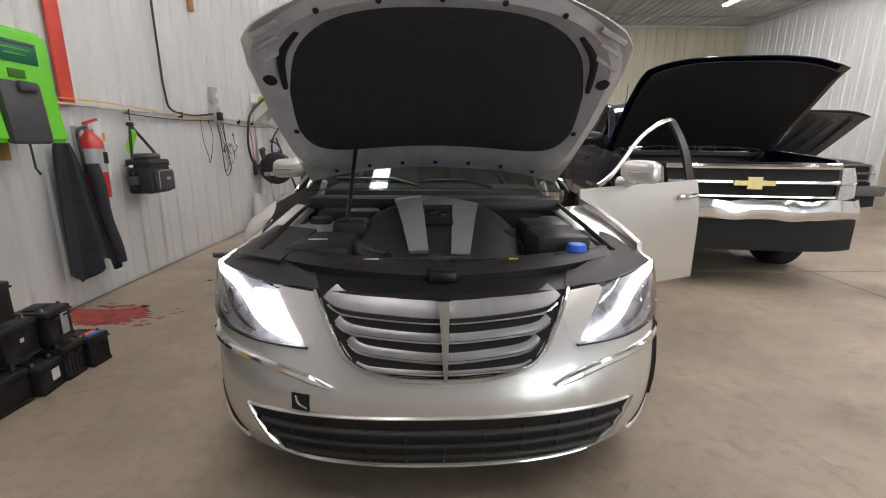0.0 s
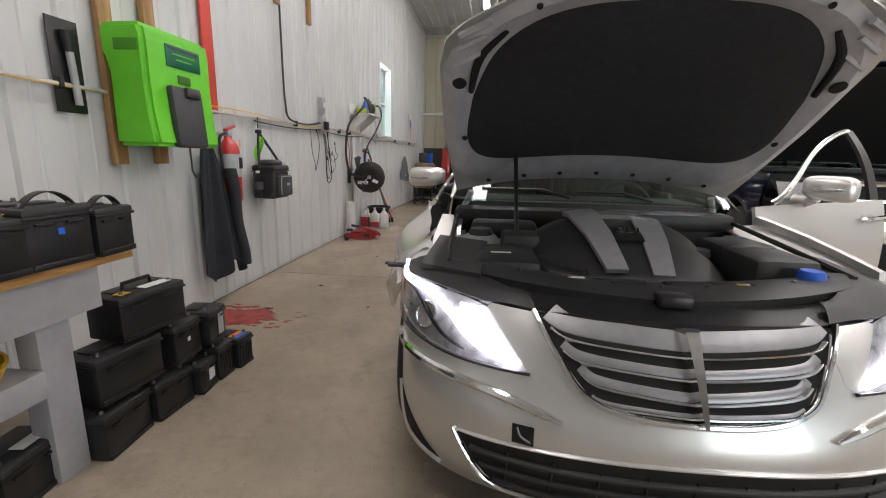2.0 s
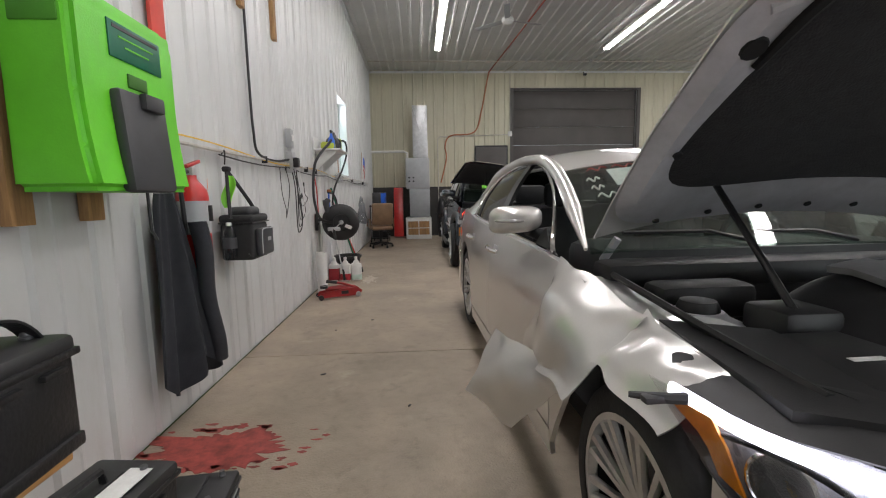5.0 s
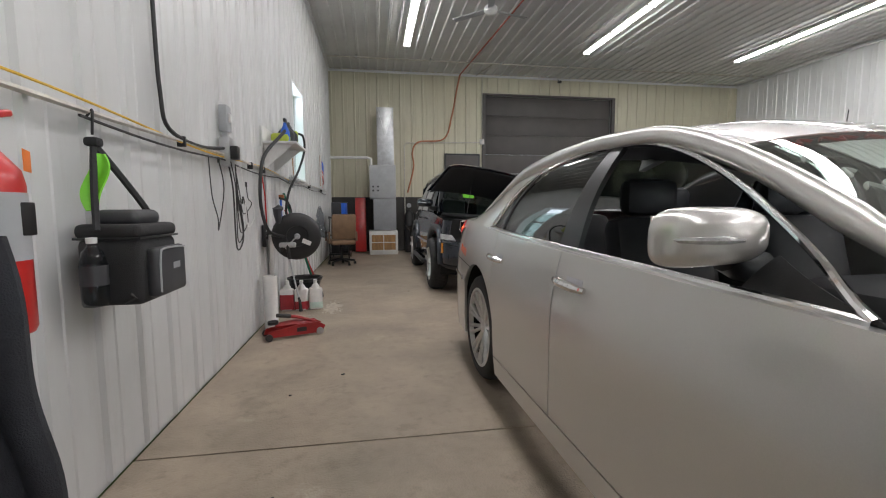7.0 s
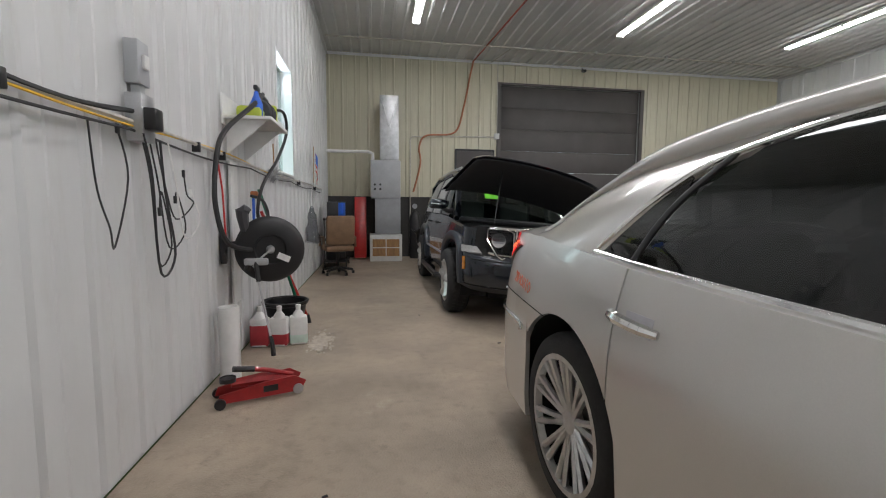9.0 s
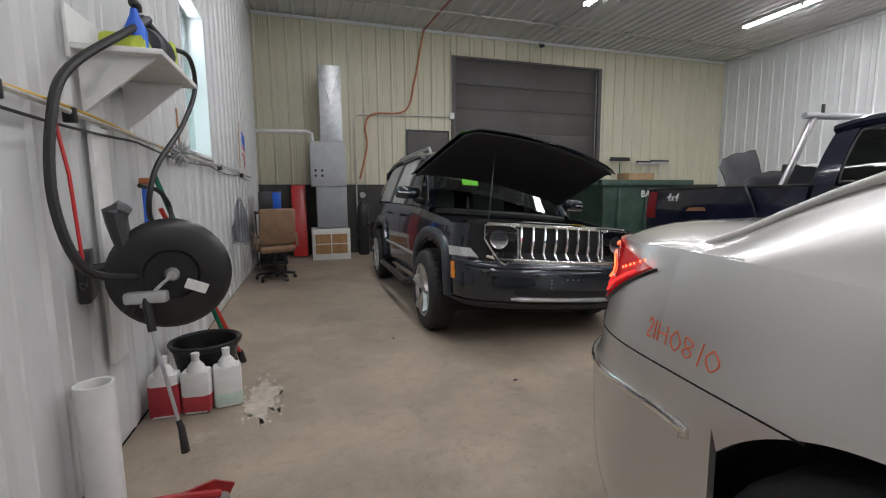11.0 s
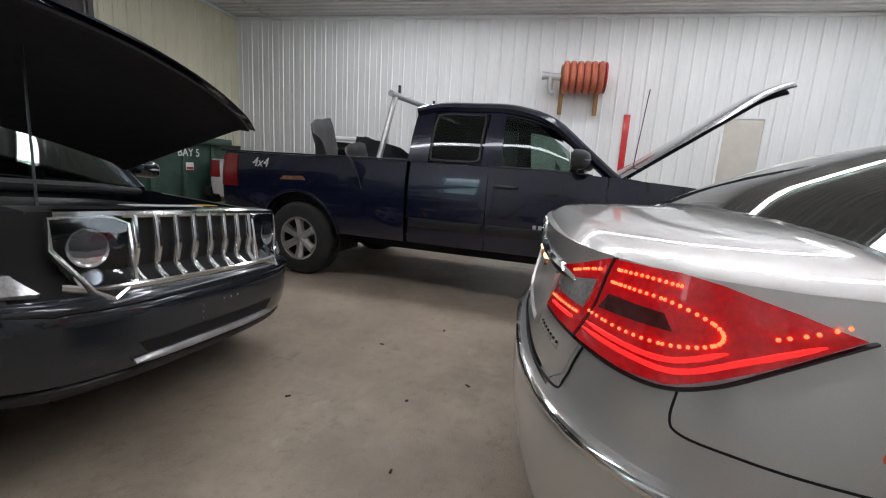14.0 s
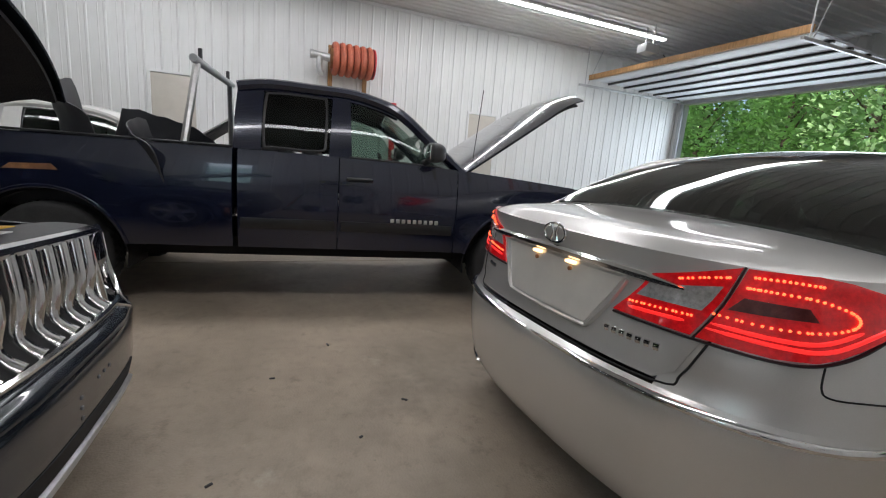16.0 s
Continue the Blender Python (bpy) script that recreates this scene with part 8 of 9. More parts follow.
p_ = thing("pressure_washer", (WX + 0.16, 7.18, 1.842), "small lime and black pressure washer on the wall shelf", "pressure washer")
part("motor", lathe([(0.0, -0.11), (0.08, -0.11), (0.09, -0.09), (0.09, 0.06), (0.075, 0.09), (0.0, 0.10)], 'Y', 20, Matrix.Translation((0.02, 0.07, 0.10))), M_CHAR, p_, "ribbed black motor")
for k in range(6):
    part("fin", lathe([(0.09, 0), (0.1, 0.002), (0.1, 0.008), (0.09, 0.01)], 'Y', 20, Matrix.Translation((0.02, 0.01 + 0.022 * k, 0.10))), M_CHAR, p_)
part("pump", box((0.06, 0.20, 0.12), (0.09, 0.08, 0.14), 0.015), mat("lime_casting", (0.42, 0.5, 0.05), 0.5, var=0.15), p_, "lime green pump head")
part("top_handle", box((0.02, 0.08, 0.225), (0.05, 0.25, 0.03), 0.012), M_CHAR, p_)
part("cover", box((-0.01, -0.16, 0.05), (0.18, 0.14, 0.10), 0.03), mat("lime_cover", (0.42, 0.5, 0.05), 0.5, var=0.1), p_, "lime green cover")
part("foot", box((0.04, 0.08, 0.015), (0.16, 0.3, 0.03), 0.006), M_CHAR, p_)
q_ = thing("spray_bottle", (WX + 0.2, 7.0, 1.842), "blue trigger spray bottle on the shelf", "spray bottle")
part("bottle", lathe([(0.0, 0), (0.04, 0), (0.045, 0.02), (0.045, 0.12), (0.02, 0.18), (0.014, 0.21), (0.0, 0.21)], 'Z', 18), M_BLUE, q_)
part("trigger", box((0, 0.02, 0.235), (0.03, 0.10, 0.04), 0.01), M_SATIN, q_)
h_ = thing("pressure_hose", (0, 0, 0), "black pressure hose looping from the pump to the reel", "hose")
part("hose", tube([(WX + 0.24, 7.36, 2.0), (WX + 0.3, 7.5, 2.0), (WX + 0.3, 7.6, 1.85), (WX + 0.26, 7.4, 1.6), (WX + 0.2, 7.1, 1.35), (WX + 0.16, 7.1, 1.12), (WX + 0.16, 7.4, 1.05), (WX + 0.12, 7.6, 1.15), (WX + 0.1, 7.5, 1.25), (WX + 0.05, 7.35, 1.28)], 0.013, 7, smooth=6), M_CABLE, h_)
part("hose", tube([(WX + 0.2, 7.2, 2.08), (WX + 0.2, 6.95, 1.95), (WX + 0.08, 6.65, 1.7), (WX + 0.05, 6.55, 1.5), (WX + 0.05, 6.5, 1.2), (WX + 0.1, 6.55, 0.95), (WX + 0.2, 6.75, 0.88)], 0.017, 8, smooth=6), M_CABLE, h_)
b_ = thing("bungee_cord", (WX + 0.05, 6.58, 0), "red bungee cord with black hooks hanging from the conduit", "bungee cord")
part("cord", tube([(0, -0.02, 1.52), (0.02, 0.0, 1.3), (0.02, 0.03, 0.98)], 0.007, 6), M_RED, b_)
part("hook", tube([(0.02, 0.03, 0.98), (0.02, 0.04, 0.90), (0.02, 0.02, 0.87), (0.02, 0.0, 0.89)], 0.007, 6, smooth=3), M_CABLE, b_)
r_ = thing("hose_reel", (-2.46, 6.86, 0.88), "black steel hose reel on a wall bracket", "hose reel", rz=14)
for y in (-0.075, 0.075):
    part("flange", lathe([(0.0, y - 0.004), (0.10, y - 0.004), (0.11, y - 0.02), (0.205, y - 0.02), (0.235, y - 0.004), (0.24, y + 0.006), (0.23, y + 0.006), (0.0, y + 0.004)], 'Y', 40), M_SATIN, r_, "glossy black flange")
for k in range(6):
    pts = [(0.165 * math.cos(a), -0.055 + 0.022 * k, 0.165 * math.sin(a)) for a in np.linspace(0, 2 * math.pi, 25)[:-1]]
    part("hose_turn", tube(pts, 0.012, 6, closed=True), M_CABLE, r_)
part("hub", lathe([(0.0, -0.12), (0.02, -0.12), (0.03, -0.10), (0.03, 0.08)], 'Y', 14), M_STEEL, r_)
part("reel_label", box((0.09, -0.098, -0.06), (0.09, 0.002, 0.045), 0, Matrix.Rotation(radians(25), 4, 'Y')), M_LABEL, r_, "white printed label")
part("arm", tube([(0, 0.1, 0), (-0.12, 0.1, 0.05), (-0.30, 0.05, 0.03)], 0.02, 8), M_SATIN, r_)
part("wall_plate", bx(-0.33, -0.29, -0.05, 0.12, -0.1, 0.12, 0.006), M_SATIN, r_)
part("guide", tube([(-0.16, -0.06, 0.12), (-0.18, -0.08, 0.28), (-0.13, -0.08, 0.27)], [0.03, 0.045, 0.02], 8, smooth=3), M_CHAR, r_)
part("inlet", tube([(0, -0.12, 0), (-0.06, -0.14, -0.05), (-0.12, -0.14, -0.12)], 0.008, 6, smooth=3), M_STEEL, r_)
l_ = thing("spray_lance", (-2.52, 6.72, 0.80), "steel spray lance with a black trigger hanging from the reel", "spray lance")
part("trigger_block", box((0, -0.02, 0.0), (0.16, 0.05, 0.05), 0.012), M_STEEL, l_)
part("grip", tube([(-0.04, -0.02, 0.0), (-0.07, -0.02, -0.06)], 0.02, 8), M_CABLE, l_)
part("handle", tube([(0, -0.03, 0), (0.02, -0.05, -0.14)], 0.017, 8), M_CABLE, l_)
part("tube", tube([(0.02, -0.05, -0.14), (0.10, -0.10, -0.52)], 0.008, 8), M_STEEL, l_)
part("nozzle", tube([(0.10, -0.10, -0.52), (0.11, -0.105, -0.55), (0.12, -0.11, -0.66)], [0.011, 0.014, 0.018], 8), M_CABLE, l_)
t_ = thing("wall_board", (WX, 6.93, 0.45), "white painted board fixed to the wall behind the reel", "board")
part("board", bx(0, 0.02, 0, 0.16, 0, 1.08, 0.003), M_WHITEPL, t_)
# floor things by the wall
u_ = thing("cardboard_tube", (-2.66, 6.52, 0), "tall white cardboard tube standing by the wall", "tube")
part("tube_wall", lathe([(0.062, 0.0), (0.065, 0.0), (0.065, 0.52), (0.055, 0.52), (0.055, 0.0)], 'Z', 24), M_WHITEPL, u_)


def jug(loc, rz, liquid, level, label):
    e = thing("jug", loc, label, "jug", "coolant jugs", rz=rz)
    bm = box((0, 0, 0.125), (0.10, 0.15, 0.25), 0.02)
    lathe([(0.055, 0.24), (0.04, 0.275), (0.02, 0.30), (0.02, 0.33), (0.0, 0.33)], 'Z', 16, None, bm)
    part("bottle", bm, M_WHITEPL, e, "translucent white plastic jug")
    if liquid:
        part("liquid", box((0, 0, level / 2 + 0.004), (0.103, 0.153, level), 0.02), liquid, e, "liquid showing through the jug")
    part("cap", lathe([(0.0, 0.345), (0.022, 0.345), (0.022, 0.325), (0.0, 0.325)], 'Z', 14), M_WHITEPL, e)


jug((-2.66, 7.30, 0), 90, M_PINK, 0.20, "plastic jug nearly full of red coolant on the floor")
jug((-2.50, 7.30, 0), 85, M_PINK, 0.12, "plastic jug half full of red coolant on the floor")
jug((-2.35, 7.34, 0), 100, M_TEALISH, 0.10, "plastic jug with pale green coolant on the floor")
k_ = thing("black_tub", (-2.50, 7.58, 0), "wide black rubber tub on the floor behind the jugs", "tub")
part("tub", lathe([(0.0, 0.012), (0.13, 0.012), (0.185, 0.30), (0.20, 0.31), (0.20, 0.33), (0.18, 0.33), (0.14, 0.0), (0.0, 0.0)], 'Z', 32), M_BATT, k_, "moulded black bowl")
part("rim", tube([(0.197 * math.cos(a), 0.197 * math.sin(a), 0.332) for a in np.linspace(0, 2 * math.pi, 33)[:-1]], 0.011, 8, closed=True), M_BATT, k_, "rolled rim")
for y, x, m_, ln in ((7.98, -2.40, M_DGREEN, 1.35), (8.04, -2.36, M_RED, 1.15)):
    e = thing("broom_handle", (x, y, 0), ("green" if m_ is M_DGREEN else "red") + " broom handle leaning on the wall", "broom", "brooms on the wall")
    part("pole", tube([(0, 0, 0.02), (XL + 0.05 - x, -0.3, ln)], 0.015, 8), m_, e)
    part("foot", tube([(0, 0, 0.0), (-0.02, -0.015, 0.09)], 0.024, 8), M_SATIN, e)
e = thing("blue_pipe", (WX, 7.45, 0.9), "blue water pipe with a brass tap on the wall", "pipe")
part("pipe", tube([(0.04, 0, 0), (0.04, 0, 0.38)], 0.012, 8), M_BLUE, e)
part("tap", box((0.05, 0, 0.40), (0.06, 0.05, 0.05), 0.012), M_COPPER, e)
e = thing("duster", (WX + 0.08, 8.1, 1.52), "grey fluffy duster hanging from the conduit", "duster")
bm = bmesh.new()
rnd = random.Random(3)
for i in range(60):
    d_ = Vector((rnd.gauss(0, 1), rnd.gauss(0, 1), rnd.gauss(0, 1))).normalized()
    tube([d_ * 0.02, d_ * rnd.uniform(0.07, 0.1)], [0.012, 0.004], 5, bm=bm)
part("fluff", bm, M_GREYBOX, e)
part("stick", tube([(0, 0, 0.05), (0, -0.02, 0.3)], 0.007, 6), M_WOOD, e)
e = thing("small_flag", (WX + 0.05, 11.3, 1.62), "small striped flag on a thin stick", "flag")
part("stick", tube([(0, -0.02, 0), (0, 0.04, 0.62)], 0.006, 6), M_WOOD, e)
for k in range(7):
    part("stripe", grid(lambda u, v: (0.03 + 0.02 * math.sin(u * 5), 0.03 + 0.30 * u + 0.02 * v - 0.0, 0.50 - 0.045 * k - 0.043 * v - 0.22 * u), np.linspace(0, 1, 8), np.linspace(0, 1, 2), 0.003), M_REDBAR if k % 2 == 0 else M_LABEL, e)
part("canton", grid(lambda u, v: (0.036 + 0.02 * math.sin(u * 2), 0.03 + 0.13 * u, 0.505 - 0.17 * v - 0.095 * u), np.linspace(0, 1, 4), np.linspace(0, 1, 3), 0.004), M_BLUE, e, "dark blue canton")
e = thing("plastic_bag", (WX + 0.1, 10.6, 0.75), "clear plastic bag hanging on the wall", "bag")
cr = crumple(8, 0.05)
part("bag", grid(lambda a, v: cr(Vector((0.09 * math.cos(a) * (0.3 + v), 0.16 * math.sin(a) * (0.3 + v), 0.45 - 0.55 * v))), np.linspace(0, 2 * math.pi, 16), np.linspace(0, 1, 10)), glass("bag_film", (0.8, 0.82, 0.85), 0.7, 0.2), e)

# trolley jack
M_JACK = mat("dark_red_enamel", (0.30, 0.012, 0.014), 0.4, var=0.25, scale=12, coat=0.3)
tj = thing("trolley_jack", (-2.40, 6.26, 0), "dark red hydraulic trolley jack on the floor", "trolley jack", rz=-68)
tj.scale = (0.86, 0.86, 0.86)
for x in (-0.085, 0.085):
    bm = bmesh.new()
    P = [(-0.30, 0.03), (0.26, 0.02), (0.30, 0.09), (0.22, 0.14), (0.0, 0.13), (-0.28, 0.09)]
    A = [bm.verts.new((x - 0.006, y, z)) for y, z in P]
    B = [bm.verts.new((x + 0.006, y, z)) for y, z in P]
    bm.faces.new(A[::-1])
    bm.faces.new(B)
    for k in range(6):
        bm.faces.new((A[k], A[(k + 1) % 6], B[(k + 1) % 6], B[k]))
    part("side_plate", bm, M_JACK, tj, "red pressed side plate", smooth=False)
part("lift_arm", tube([(0, 0.2, 0.09), (0, 0.0, 0.13), (0, -0.2, 0.13)], [0.04, 0.045, 0.03], 8), M_JACK, tj)
part("saddle", lathe([(0.0, 0.02), (0.05, 0.02), (0.055, 0.03), (0.055, 0.0), (0.0, 0.0)], 'Z', 16, Matrix.Translation((0, -0.22, 0.15))), M_SATIN, tj)
part("handle", tube([(0, 0.22, 0.12), (0.02, 0.05, 0.19), (0.03, -0.05, 0.22)], 0.018, 8), M_JACK, tj)
part("grip", tube([(0.03, -0.05, 0.22), (0.05, -0.19, 0.25)], 0.021, 8), M_CABLE, tj)
part("plate_label", box((0.0925, 0.05, 0.08), (0.002, 0.1, 0.045)), M_SATIN, tj)
for x, y in ((-0.11, -0.28), (0.11, -0.28), (-0.09, 0.24), (0.09, 0.24)):
    part("wheel", lathe([(0.0, -0.014), (0.036, -0.014), (0.038, 0.0), (0.036, 0.014), (0.0, 0.014)], 'X', 16, Matrix.Translation((x, y, 0.038))), M_SATIN if y < 0 else M_STEEL, tj)

# ---------------------------------------------------------------- against the north wall
fz = thing("furnace", (-1.42, 13.55, 0), "grey warm-air furnace with a tall galvanised duct", "furnace")
part("cabinet", bx(-0.33, 0.33, -0.2, 0.5, 1.42, 2.26, 0.01), M_GREYBOX, fz, "grey enamelled cabinet")
part("blower_section", bx(-0.24, 0.33, -0.18, 0.48, 0.62, 1.42, 0.008), mat("darker_grey_enamel", (0.28, 0.29, 0.30), 0.5, var=0.08, scale=5), fz)
for z in (1.62, 1.72):
    for x in (-0.24, -0.12):
        part("sight_glass", lathe([(0.0, -0.01), (0.025, -0.01), (0.025, 0.01)], 'Y', 12, Matrix.Translation((x, -0.202, z))), M_SATIN, fz)
bm = bx(-0.12, 0.30, -0.02, 0.42, 2.26, 3.72, 0.006)
part("duct", bm, M_STEEL, fz, "galvanised supply duct")
for i, (a_, b_) in enumerate((((-0.12, 3.72), (0.09, 3.0)), ((0.30, 3.72), (0.09, 3.0)), ((-0.12, 2.3), (0.30, 2.3)))):
    part("duct_crease", tube([(a_[0], -0.022, a_[1]), (b_[0], -0.03, b_[1])], 0.008, 5), M_STEEL, fz)
part("filter_box", bx(-0.36, 0.36, -0.26, 0.4, 0, 0.60, 0.008), M_WHITEPL, fz, "white return-air base")
for x0, x1 in ((-0.30, -0.01), (0.01, 0.30)):
    for z0, z1 in ((0.12, 0.30), (0.32, 0.50)):
        part("filter", bx(x0, x1, -0.265, -0.255, z0, z1), M_WOOD, fz, "brown filter panel")
part("flue", tube([(-0.28, 0.0, 2.26), (-0.28, 0.0, 2.42), (-0.38, 0.0, 2.46), (-1.30, 0.05, 2.46)], 0.035, 10), M_WHITEPL, fz, "white plastic flue pipe")
e = thing("wall_pipework", (0, YB - 0.04, 0), "thin conduit and box on the cream wall", "conduit")
part("conduit", tube([(-0.80, 0, 0.3), (-0.80, 0, 2.88), (-0.74, 0, 2.95), (1.34, 0, 3.0)], 0.015, 7), M_COND, e)
part("conduit", tube([(1.38, 0, 3.0), (1.38, 0, ZC - 0.05)], 0.012, 7), M_COND, e)
part("box", bx(1.32, 1.44, -0.04, 0.03, 2.95, 3.09, 0.006), M_WHITEPL, e)
e = thing("hanging_rope", (0, YB - 0.06, 0), "faded red rope drooping down the cream wall", "rope")
part("cord", tube([(0.75, 0, ZC - 0.06), (0.66, 0, 4.4), (0.52, 0, 3.7), (0.30, 0, 3.08), (-0.4, 0, 2.98), (-0.58, 0, 2.7), (-0.55, 0, 2.3), (-0.72, 0, 1.6)], 0.022, 6, smooth=6), mat("faded_red_cord", (0.42, 0.17, 0.09), 0.8, var=0.2), e)
e = thing("security_camera", (3.6, YB - 0.1, 4.72), "small dark security camera high on the wall", "camera")
part("camera_body", tube([(0, 0, 0), (0, -0.12, -0.03)], 0.04, 10), M_SATIN, e)
part("bracket", tube([(0, 0.08, 0.1), (0, 0, 0.02)], 0.015, 6), M_SATIN, e)

ch = thing("office_chair", (-2.34, 11.45, 0), "worn tan leather office chair on castors", "office chair", rz=18)
part("seat", box((0, 0, 0.48), (0.5, 0.5, 0.11), 0.045), M_LEATHER, ch)
part("backrest", box((0, -0.24, 0.80), (0.5, 0.10, 0.52), 0.045, Matrix.Rotation(radians(8), 4, 'X')), M_LEATHER, ch)
part("column", tube([(0, 0, 0.10), (0, 0, 0.44)], 0.03, 10), M_SATIN, ch)
for k in range(5):
    a = 2 * math.pi * k / 5
    lg = part("leg", tube([(0, 0, 0.12), (0.28 * math.cos(a), 0.28 * math.sin(a), 0.075)], [0.03, 0.018], 8), M_SATIN, ch)
    part("castor", lathe([(0.0, -0.02), (0.03, -0.02), (0.03, 0.02), (0.0, 0.02)], 'X', 12, Matrix.Translation((0.28 * math.cos(a), 0.28 * math.sin(a), 0.03))), M_SATIN, lg)
for x in (-0.28, 0.28):
    part("armrest", tube([(x, -0.18, 0.5), (x, -0.16, 0.68), (x, 0.14, 0.68), (x, 0.16, 0.5)], 0.02, 8), M_LEATHER, ch)
e = thing("red_creeper", (-2.05, 13.75, 0), "red mechanic's creeper board leaning on the wall", "creeper")
part("board", box((0.05, 0.1, 0.75), (0.28, 0.05, 1.45), 0.02, Matrix.Rotation(radians(-12), 4, 'X')), M_RED, e)
e = thing("tool_cart", (-2.45, 12.6, 0), "black tool cart loaded with dark clutter", "tool cart")
for z in (0.12, 0.55, 0.95):
    part("shelf", bx(-0.22, 0.24, -0.4, 0.4, z, z + 0.03, 0.004), M_SATIN, e)
for x in (-0.2, 0.22):
    for y in (-0.38, 0.38):
        part("post", tube([(x, y, 0.0), (x, y, 1.0)], 0.014, 6), M_SATIN, e)
rnd = random.Random(9)
for i in range(9):
    z = (0.15, 0.58, 0.98)[i % 3]
    o2 = thing("clutter_box", (-2.45 + rnd.uniform(-0.1, 0.12), 12.6 + rnd.uniform(-0.3, 0.3), z), "dark box or tool case on the tool cart", "box", "cart clutter", rz=rnd.uniform(-20, 20))
    h = rnd.uniform(0.14, 0.34)
    part("case", box((0, 0, h / 2), (0.2, 0.22, h), 0.015), rnd.choice([M_SATIN, M_CHAR, M_BLACK, M_BLUE, M_BATT]), o2)
    part("lid", box((0, 0, h), (0.205, 0.225, 0.02), 0.006), M_CHAR, o2)
e = thing("propane_tank", (-0.72, 13.9, 0), "small grey gas cylinder with a gauge by the furnace", "gas cylinder")
part("cylinder", lathe([(0.0, 0), (0.11, 0), (0.12, 0.03), (0.12, 1.0), (0.08, 1.1), (0.03, 1.14), (0.0, 1.14)], 'Z', 20), M_SATIN, e)
part("gauge", lathe([(0.0, -0.03), (0.06, -0.03), (0.06, 0.0)], 'Y', 16, Matrix.Translation((0, -0.02, 1.25))), M_GREYBOX, e)

# skip with lettering, mops, crates
dm = thing("waste_skip", (5.1, 12.9, 0), "dark green steel waste skip with a white bay number", "skip")
bm = bmesh.new()
P = [(-1.0, 0.15), (1.0, 0.15), (1.12, 1.42), (-1.12, 1.42)]
A = [bm.verts.new((x, -0.55 - (0.1 if z > 1 else 0), z)) for x, z in P]
B = [bm.verts.new((x, 0.6, z)) for x, z in P]
bm.faces.new(A)
bm.faces.new(B[::-1])
for k in (0, 1, 3):
    bm.faces.new((A[k], B[k], B[(k + 1) % 4], A[(k + 1) % 4]))
part("skip_body", bm, M_DUMP, dm, smooth=False)
part("rim", bx(-1.2, 1.2, -0.72, -0.60, 1.40, 1.52, 0.01), M_DUMP, dm)
part("rim", bx(-1.2, 1.2, 0.58, 0.68, 1.40, 1.52, 0.01), M_DUMP, dm)
for x in (-0.7, 0.0, 0.7):
    part("rib", bx(x - 0.04, x + 0.04, -0.66, -0.58, 0.2, 1.4, 0.006), M_DUMP, dm)
for x in (-0.85, 0.85):
    part("castor", lathe([(0, -0.03), (0.075, -0.03), (0.075, 0.03), (0, 0.03)], 'X', 14, Matrix.Translation((x, -0.45, 0.075))), M_SATIN, dm)
lettering("bay_lettering", "BAY 5", pose(0.1, -0.665, 1.22, 90, 0, 0), 0.2, M_LABEL, dm, 0.003)
part("sticker", bx(0.02, 0.2, -0.664, -0.66, 0.92, 1.05), M_LABEL, dm, "small white and red sticker")
part("sticker_bar", bx(0.03, 0.19, -0.667, -0.664, 0.93, 0.97), M_RED, dm)
e = thing("cardboard_box", (5.4, 12.95, 1.42), "brown cardboard box on the skip", "box")
part("carton", box((0, 0, 0.14), (0.7, 0.4, 0.28), 0.004), mat("cardboard", (0.36, 0.24, 0.13), 0.85, var=0.15, scale=9), e)
for i, (x, z) in enumerate(((5.92, 2.1), (6.75, 2.02), (7.2, 2.05))):
    e = thing("push_broom", (x, YB - 0.22, 0), "long-handled push broom standing head up against the wall", "broom", "brooms at the back wall")
    part("pole", tube([(0, 0, 0), (0, 0.05, z - 0.05)], 0.014, 8), M_STEEL if i else M_DGREEN, e)
    part("head", box((0, 0.05, z), (0.6, 0.07, 0.05), 0.01), M_SATIN if i == 0 else M_STEEL, e)
    part("bristles", box((0, 0.05, z + 0.045), (0.58, 0.05, 0.05), 0.008), M_SATIN, e)
for i, (x, z) in enumerate(((6.75, 0), (7.2, 0), (6.9, 0.3))):
    e = thing("wooden_crate", (x, 12.9, z), "low open slatted wooden crate", "crate", "wooden crates")
    for zz in (0.02, 0.13, 0.22):
        part("slat", bx(-0.22, 0.22, -0.24, -0.22, zz, zz + 0.08), M_WOOD, e)
        part("slat", bx(-0.22, 0.22, 0.22, 0.24, zz, zz + 0.08), M_WOOD, e)
        part("slat", bx(-0.24, -0.22, -0.24, 0.24, zz, zz + 0.08), M_WOOD, e)
        part("slat", bx(0.22, 0.24, -0.24, 0.24, zz, zz + 0.08), M_WOOD, e)
    part("base", bx(-0.22, 0.22, -0.22, 0.22, 0.0, 0.02), M_WOOD, e)

# ---------------------------------------------------------------- east wall
hr = thing("fire_hose_reel", (XR - 0.02, 5.25, 3.35), "thick red hose coiled on a timber-mounted drum", "hose reel")
for y in (-0.38, 0.42):
    part("timber", bx(-0.05, 0.0, y - 0.05, y + 0.05, -0.72, 0.4, 0.004), M_WOOD, hr)
for k in range(6):
    pts = [(-0.38 + 0.29 * math.cos(a), -0.38 + 0.15 * k, 0.05 + 0.29 * math.sin(a)) for a in np.linspace(0, 2 * math.pi, 21)[:-1]]
    part("hose_turn", tube(pts, 0.07, 8, closed=True), M_HOSE, hr, "coil of red hose")
part("drum", lathe([(0.0, -0.48), (0.21, -0.48), (0.21, 0.48), (0.0, 0.48)], 'Y', 20, Matrix.Translation((-0.38, 0, 0.05))), M_RUST, hr)
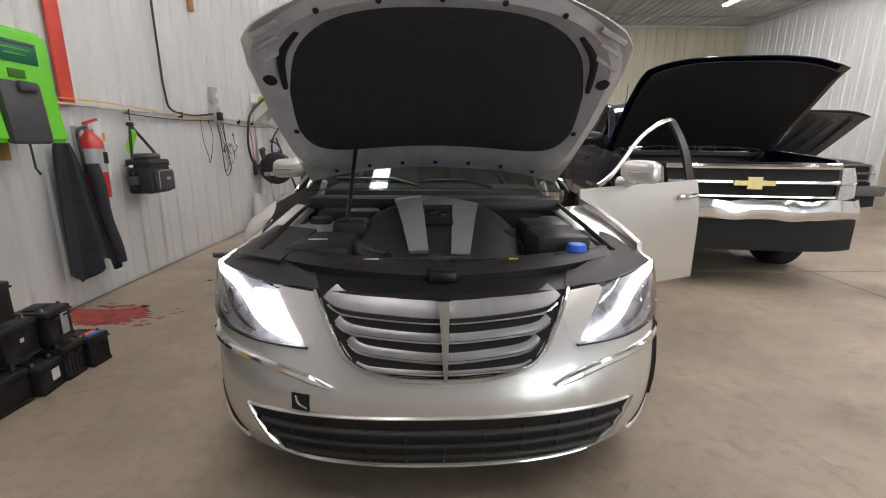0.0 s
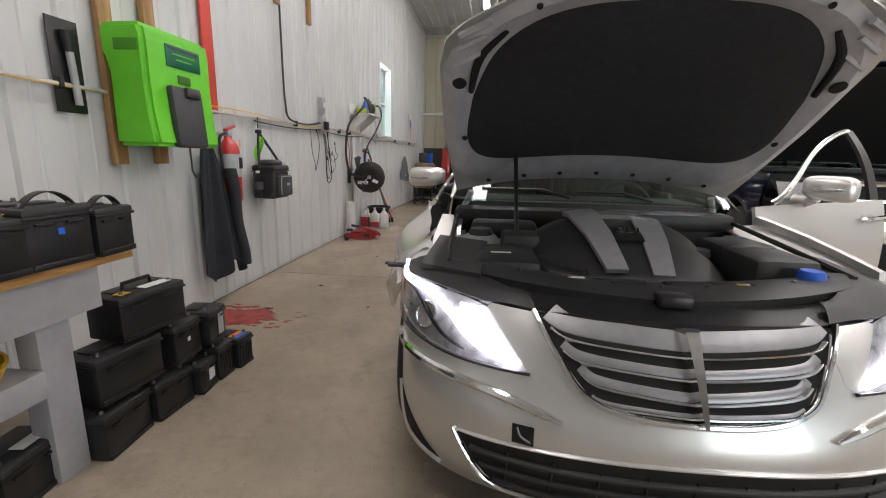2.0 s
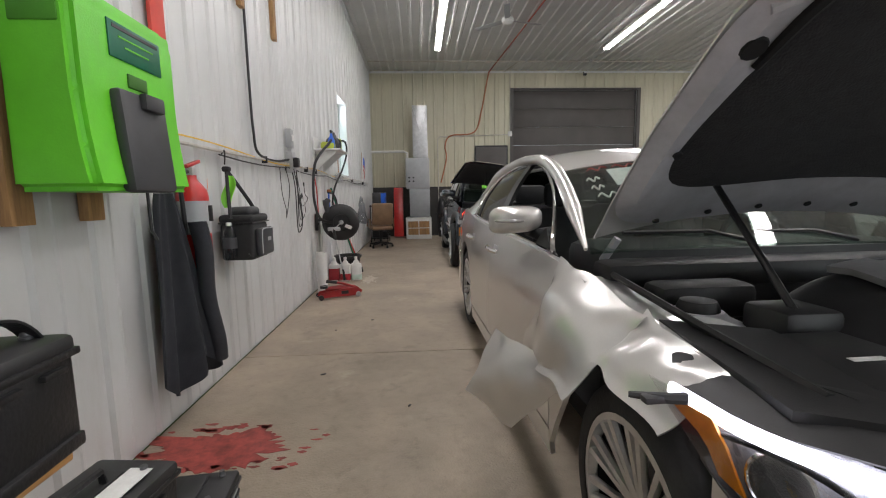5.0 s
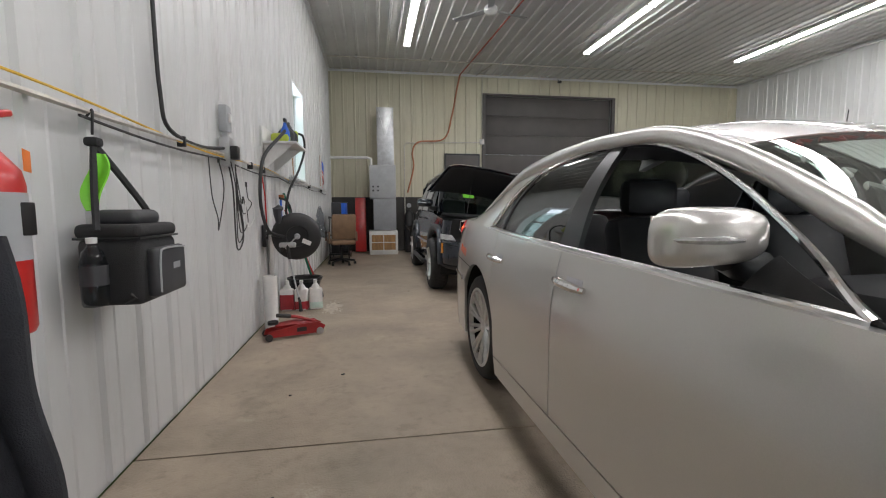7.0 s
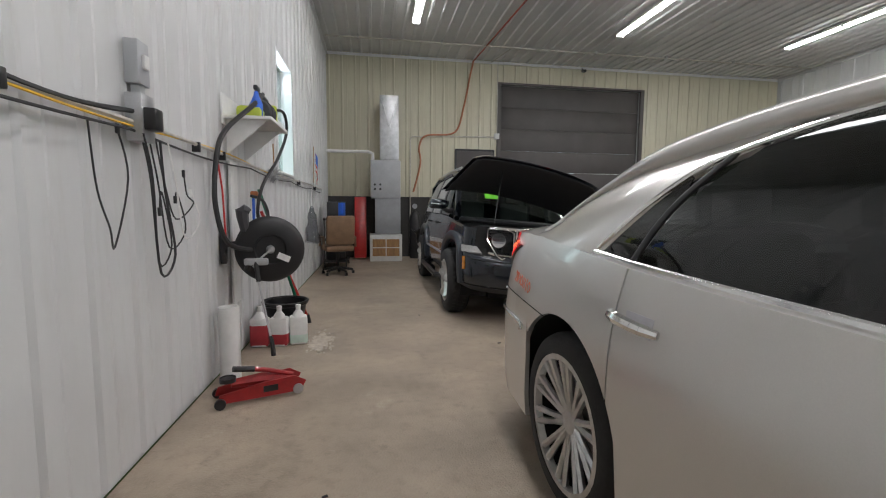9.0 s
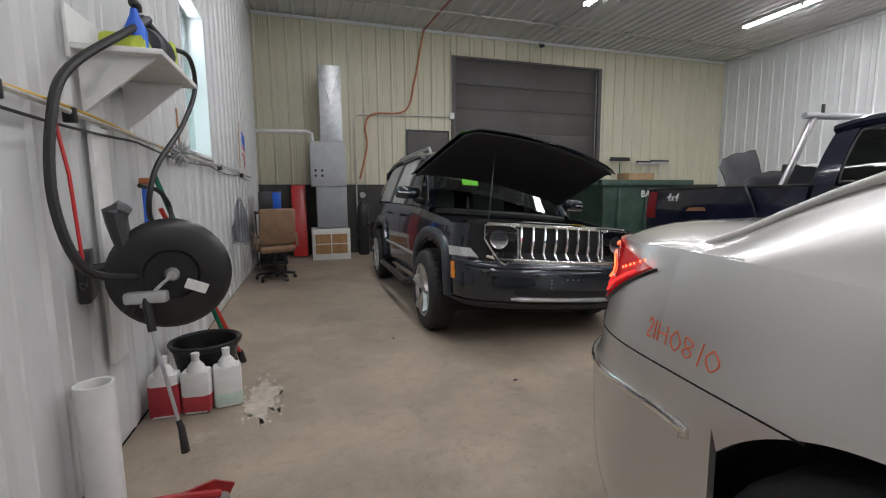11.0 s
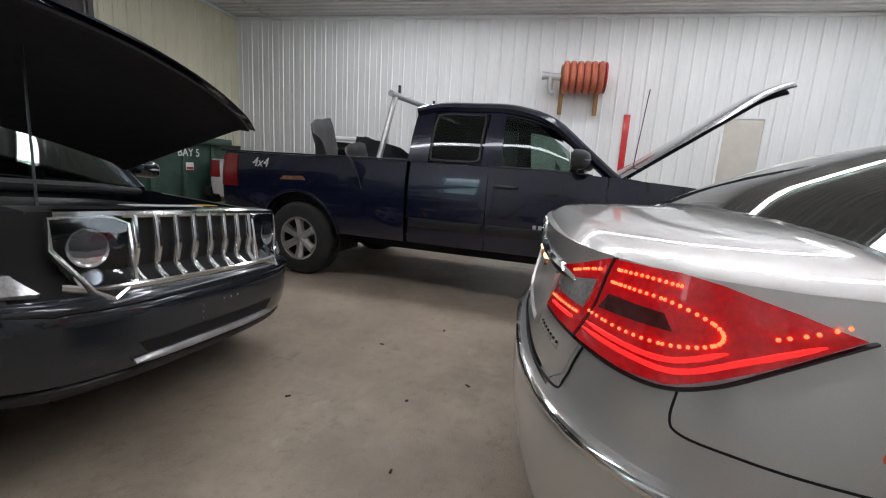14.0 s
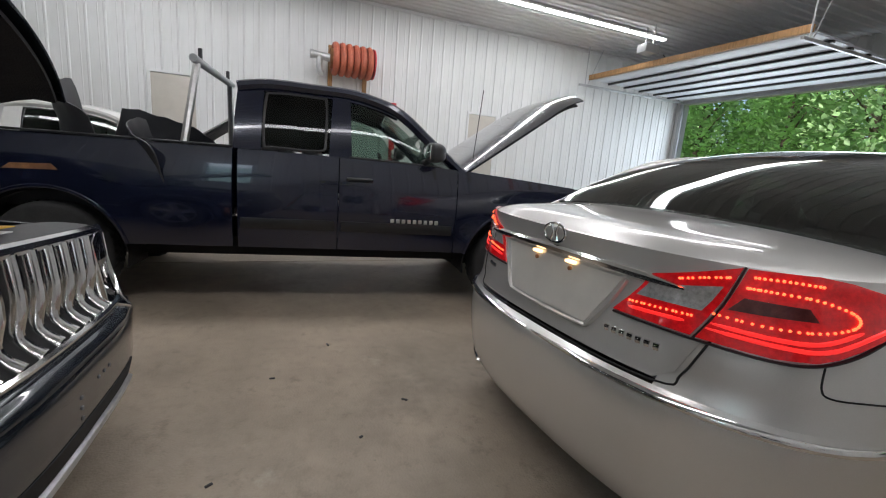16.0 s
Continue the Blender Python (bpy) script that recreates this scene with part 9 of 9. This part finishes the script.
part("end_plate", lathe([(0.0, -0.50), (0.33, -0.50), (0.33, -0.47), (0.0, -0.47)], 'Y', 24, Matrix.Translation((-0.38, 0, 0.05))), M_RED, hr)
part("valve", tube([(-0.38, 0.48, 0.05), (-0.38, 0.72, 0.08), (-0.38, 0.90, 0.08)], [0.09, 0.07, 0.10], 10), M_STEEL, hr, "steel valve")
part("elbow", tube([(-0.38, 0.70, 0.08), (-0.38, 0.70, -0.25), (-0.38, 0.60, -0.3)], 0.07, 10, smooth=3), M_STEEL, hr)
part("bracket", bx(-0.40, 0.0, -0.03, 0.03, -0.2, -0.14), M_STEEL, hr)
t_ = thing("painted_bar", (XR - 0.02, 4.05, 0.9), "red painted flat bar fixed upright on the far wall", "painted bar")
part("bar", bx(-0.02, 0.0, 0, 0.14, 0, 1.78, 0.003), M_RED, t_)

# ceiling fan and pipes
for x, y in ((0.35, 9.6), (-1.75, 5.4)):
    e = thing("ceiling_fan", (x, y, ZC - 0.02), "white ceiling fan at rest", "ceiling fan", "ceiling fans")
    part("rod", tube([(0, 0, 0), (0, 0, -0.32)], 0.015, 8), M_WHITEPL, e)
    part("motor", lathe([(0.0, -0.30), (0.07, -0.30), (0.11, -0.34), (0.11, -0.40), (0.07, -0.44), (0.0, -0.45)], 'Z', 20), M_WHITEPL if x > 0 else M_SATIN, e)
    for k in range(3):
        a = 2 * math.pi * k / 3 + 0.3
        part("blade", box((0.42 * math.cos(a), 0.42 * math.sin(a), -0.37), (0.6, 0.11, 0.01), 0.004, Matrix.Rotation(a, 4, 'Z') @ Matrix.Rotation(0.2, 4, 'X')), M_GREYBOX, e)
e = thing("ceiling_pipe", (0, 0, ZC - 0.07), "thin conduit run under the ceiling", "conduit")
part("pipe", tube([(XL + 0.1, 13.2, 0), (XR - 0.2, 13.2, 0)], 0.018, 6), M_COND, e)
part("pipe", tube([(1.4, 13.2, 0), (1.2, 14.2, 0)], 0.015, 6), M_COND, e)
for x in np.arange(-2.0, 9.0, 1.8):
    part("clip", bx(x - 0.02, x + 0.02, 13.15, 13.25, -0.02, 0.05), M_STEEL, e)
e = thing("red_ceiling_cord", (0, 0, ZC - 0.045), "red cord running under the ceiling to the wall", "cord")
part("cord", tube([(1.1, 8.6, 0), (0.95, 11.0, -0.02), (0.75, YB - 0.1, -0.02)], 0.018, 6), mat("red_cord", (0.35, 0.09, 0.06), 0.7, var=0.2), e)

# parts lying in the truck bed
for i, (l, rz, s, m_) in enumerate((((3.05, 8.35, 0.80), 20, 1.0, M_CHAR), ((2.75, 7.85, 0.80), 10, 0.7, M_CHAR), ((3.5, 8.0, 0.80), 100, 0.8, M_CHAR))):
    e = thing("bumper_cover", l, "torn dark plastic bumper cover lying in the truck bed", "bumper cover", "scrap in the truck bed", rz=rz)
    cr = crumple(30 + i, 0.03)
    part("shell", grid(lambda u, v: cr(Vector((0.5 * s * (2 * u - 1) - 0.12 * v, 0.20 * math.sin(3 * u) * s + 0.10 * v * v, 0.03 + s * v * (0.62 + 0.34 * u - 0.25 * (u - 0.45) ** 2)))), np.linspace(0, 1, 20), np.linspace(0, 1, 14), 0.008), m_, e, "bent panel with a torn edge")
    part("mount", box((0.1 * s, 0.1, 0.12), (0.3, 0.06, 0.06), 0.01), M_SATIN, e)

# small debris on the floor
rnd = random.Random(12)
spots = [(1.0, 7.06), (0.34, 6.69), (-0.2, 6.6), (0.6, 6.4), (0.2, 7.3), (-1.2, 8.2), (-1.9, 5.2), (-2.1, 3.9), (1.4, 6.7), (-0.6, 7.1), (-1.5, 3.4), (-2.2, 4.9)]
for i, (x, y) in enumerate(spots):
    e = thing("debris_chip", (x, y, 0), "small dark chip of debris on the concrete", "debris", "debris on the floor", rz=rnd.uniform(0, 180))
    part("chip", box((0, 0, 0.004), (rnd.uniform(0.015, 0.04), 0.012, 0.008), 0.003), M_SATIN, e)
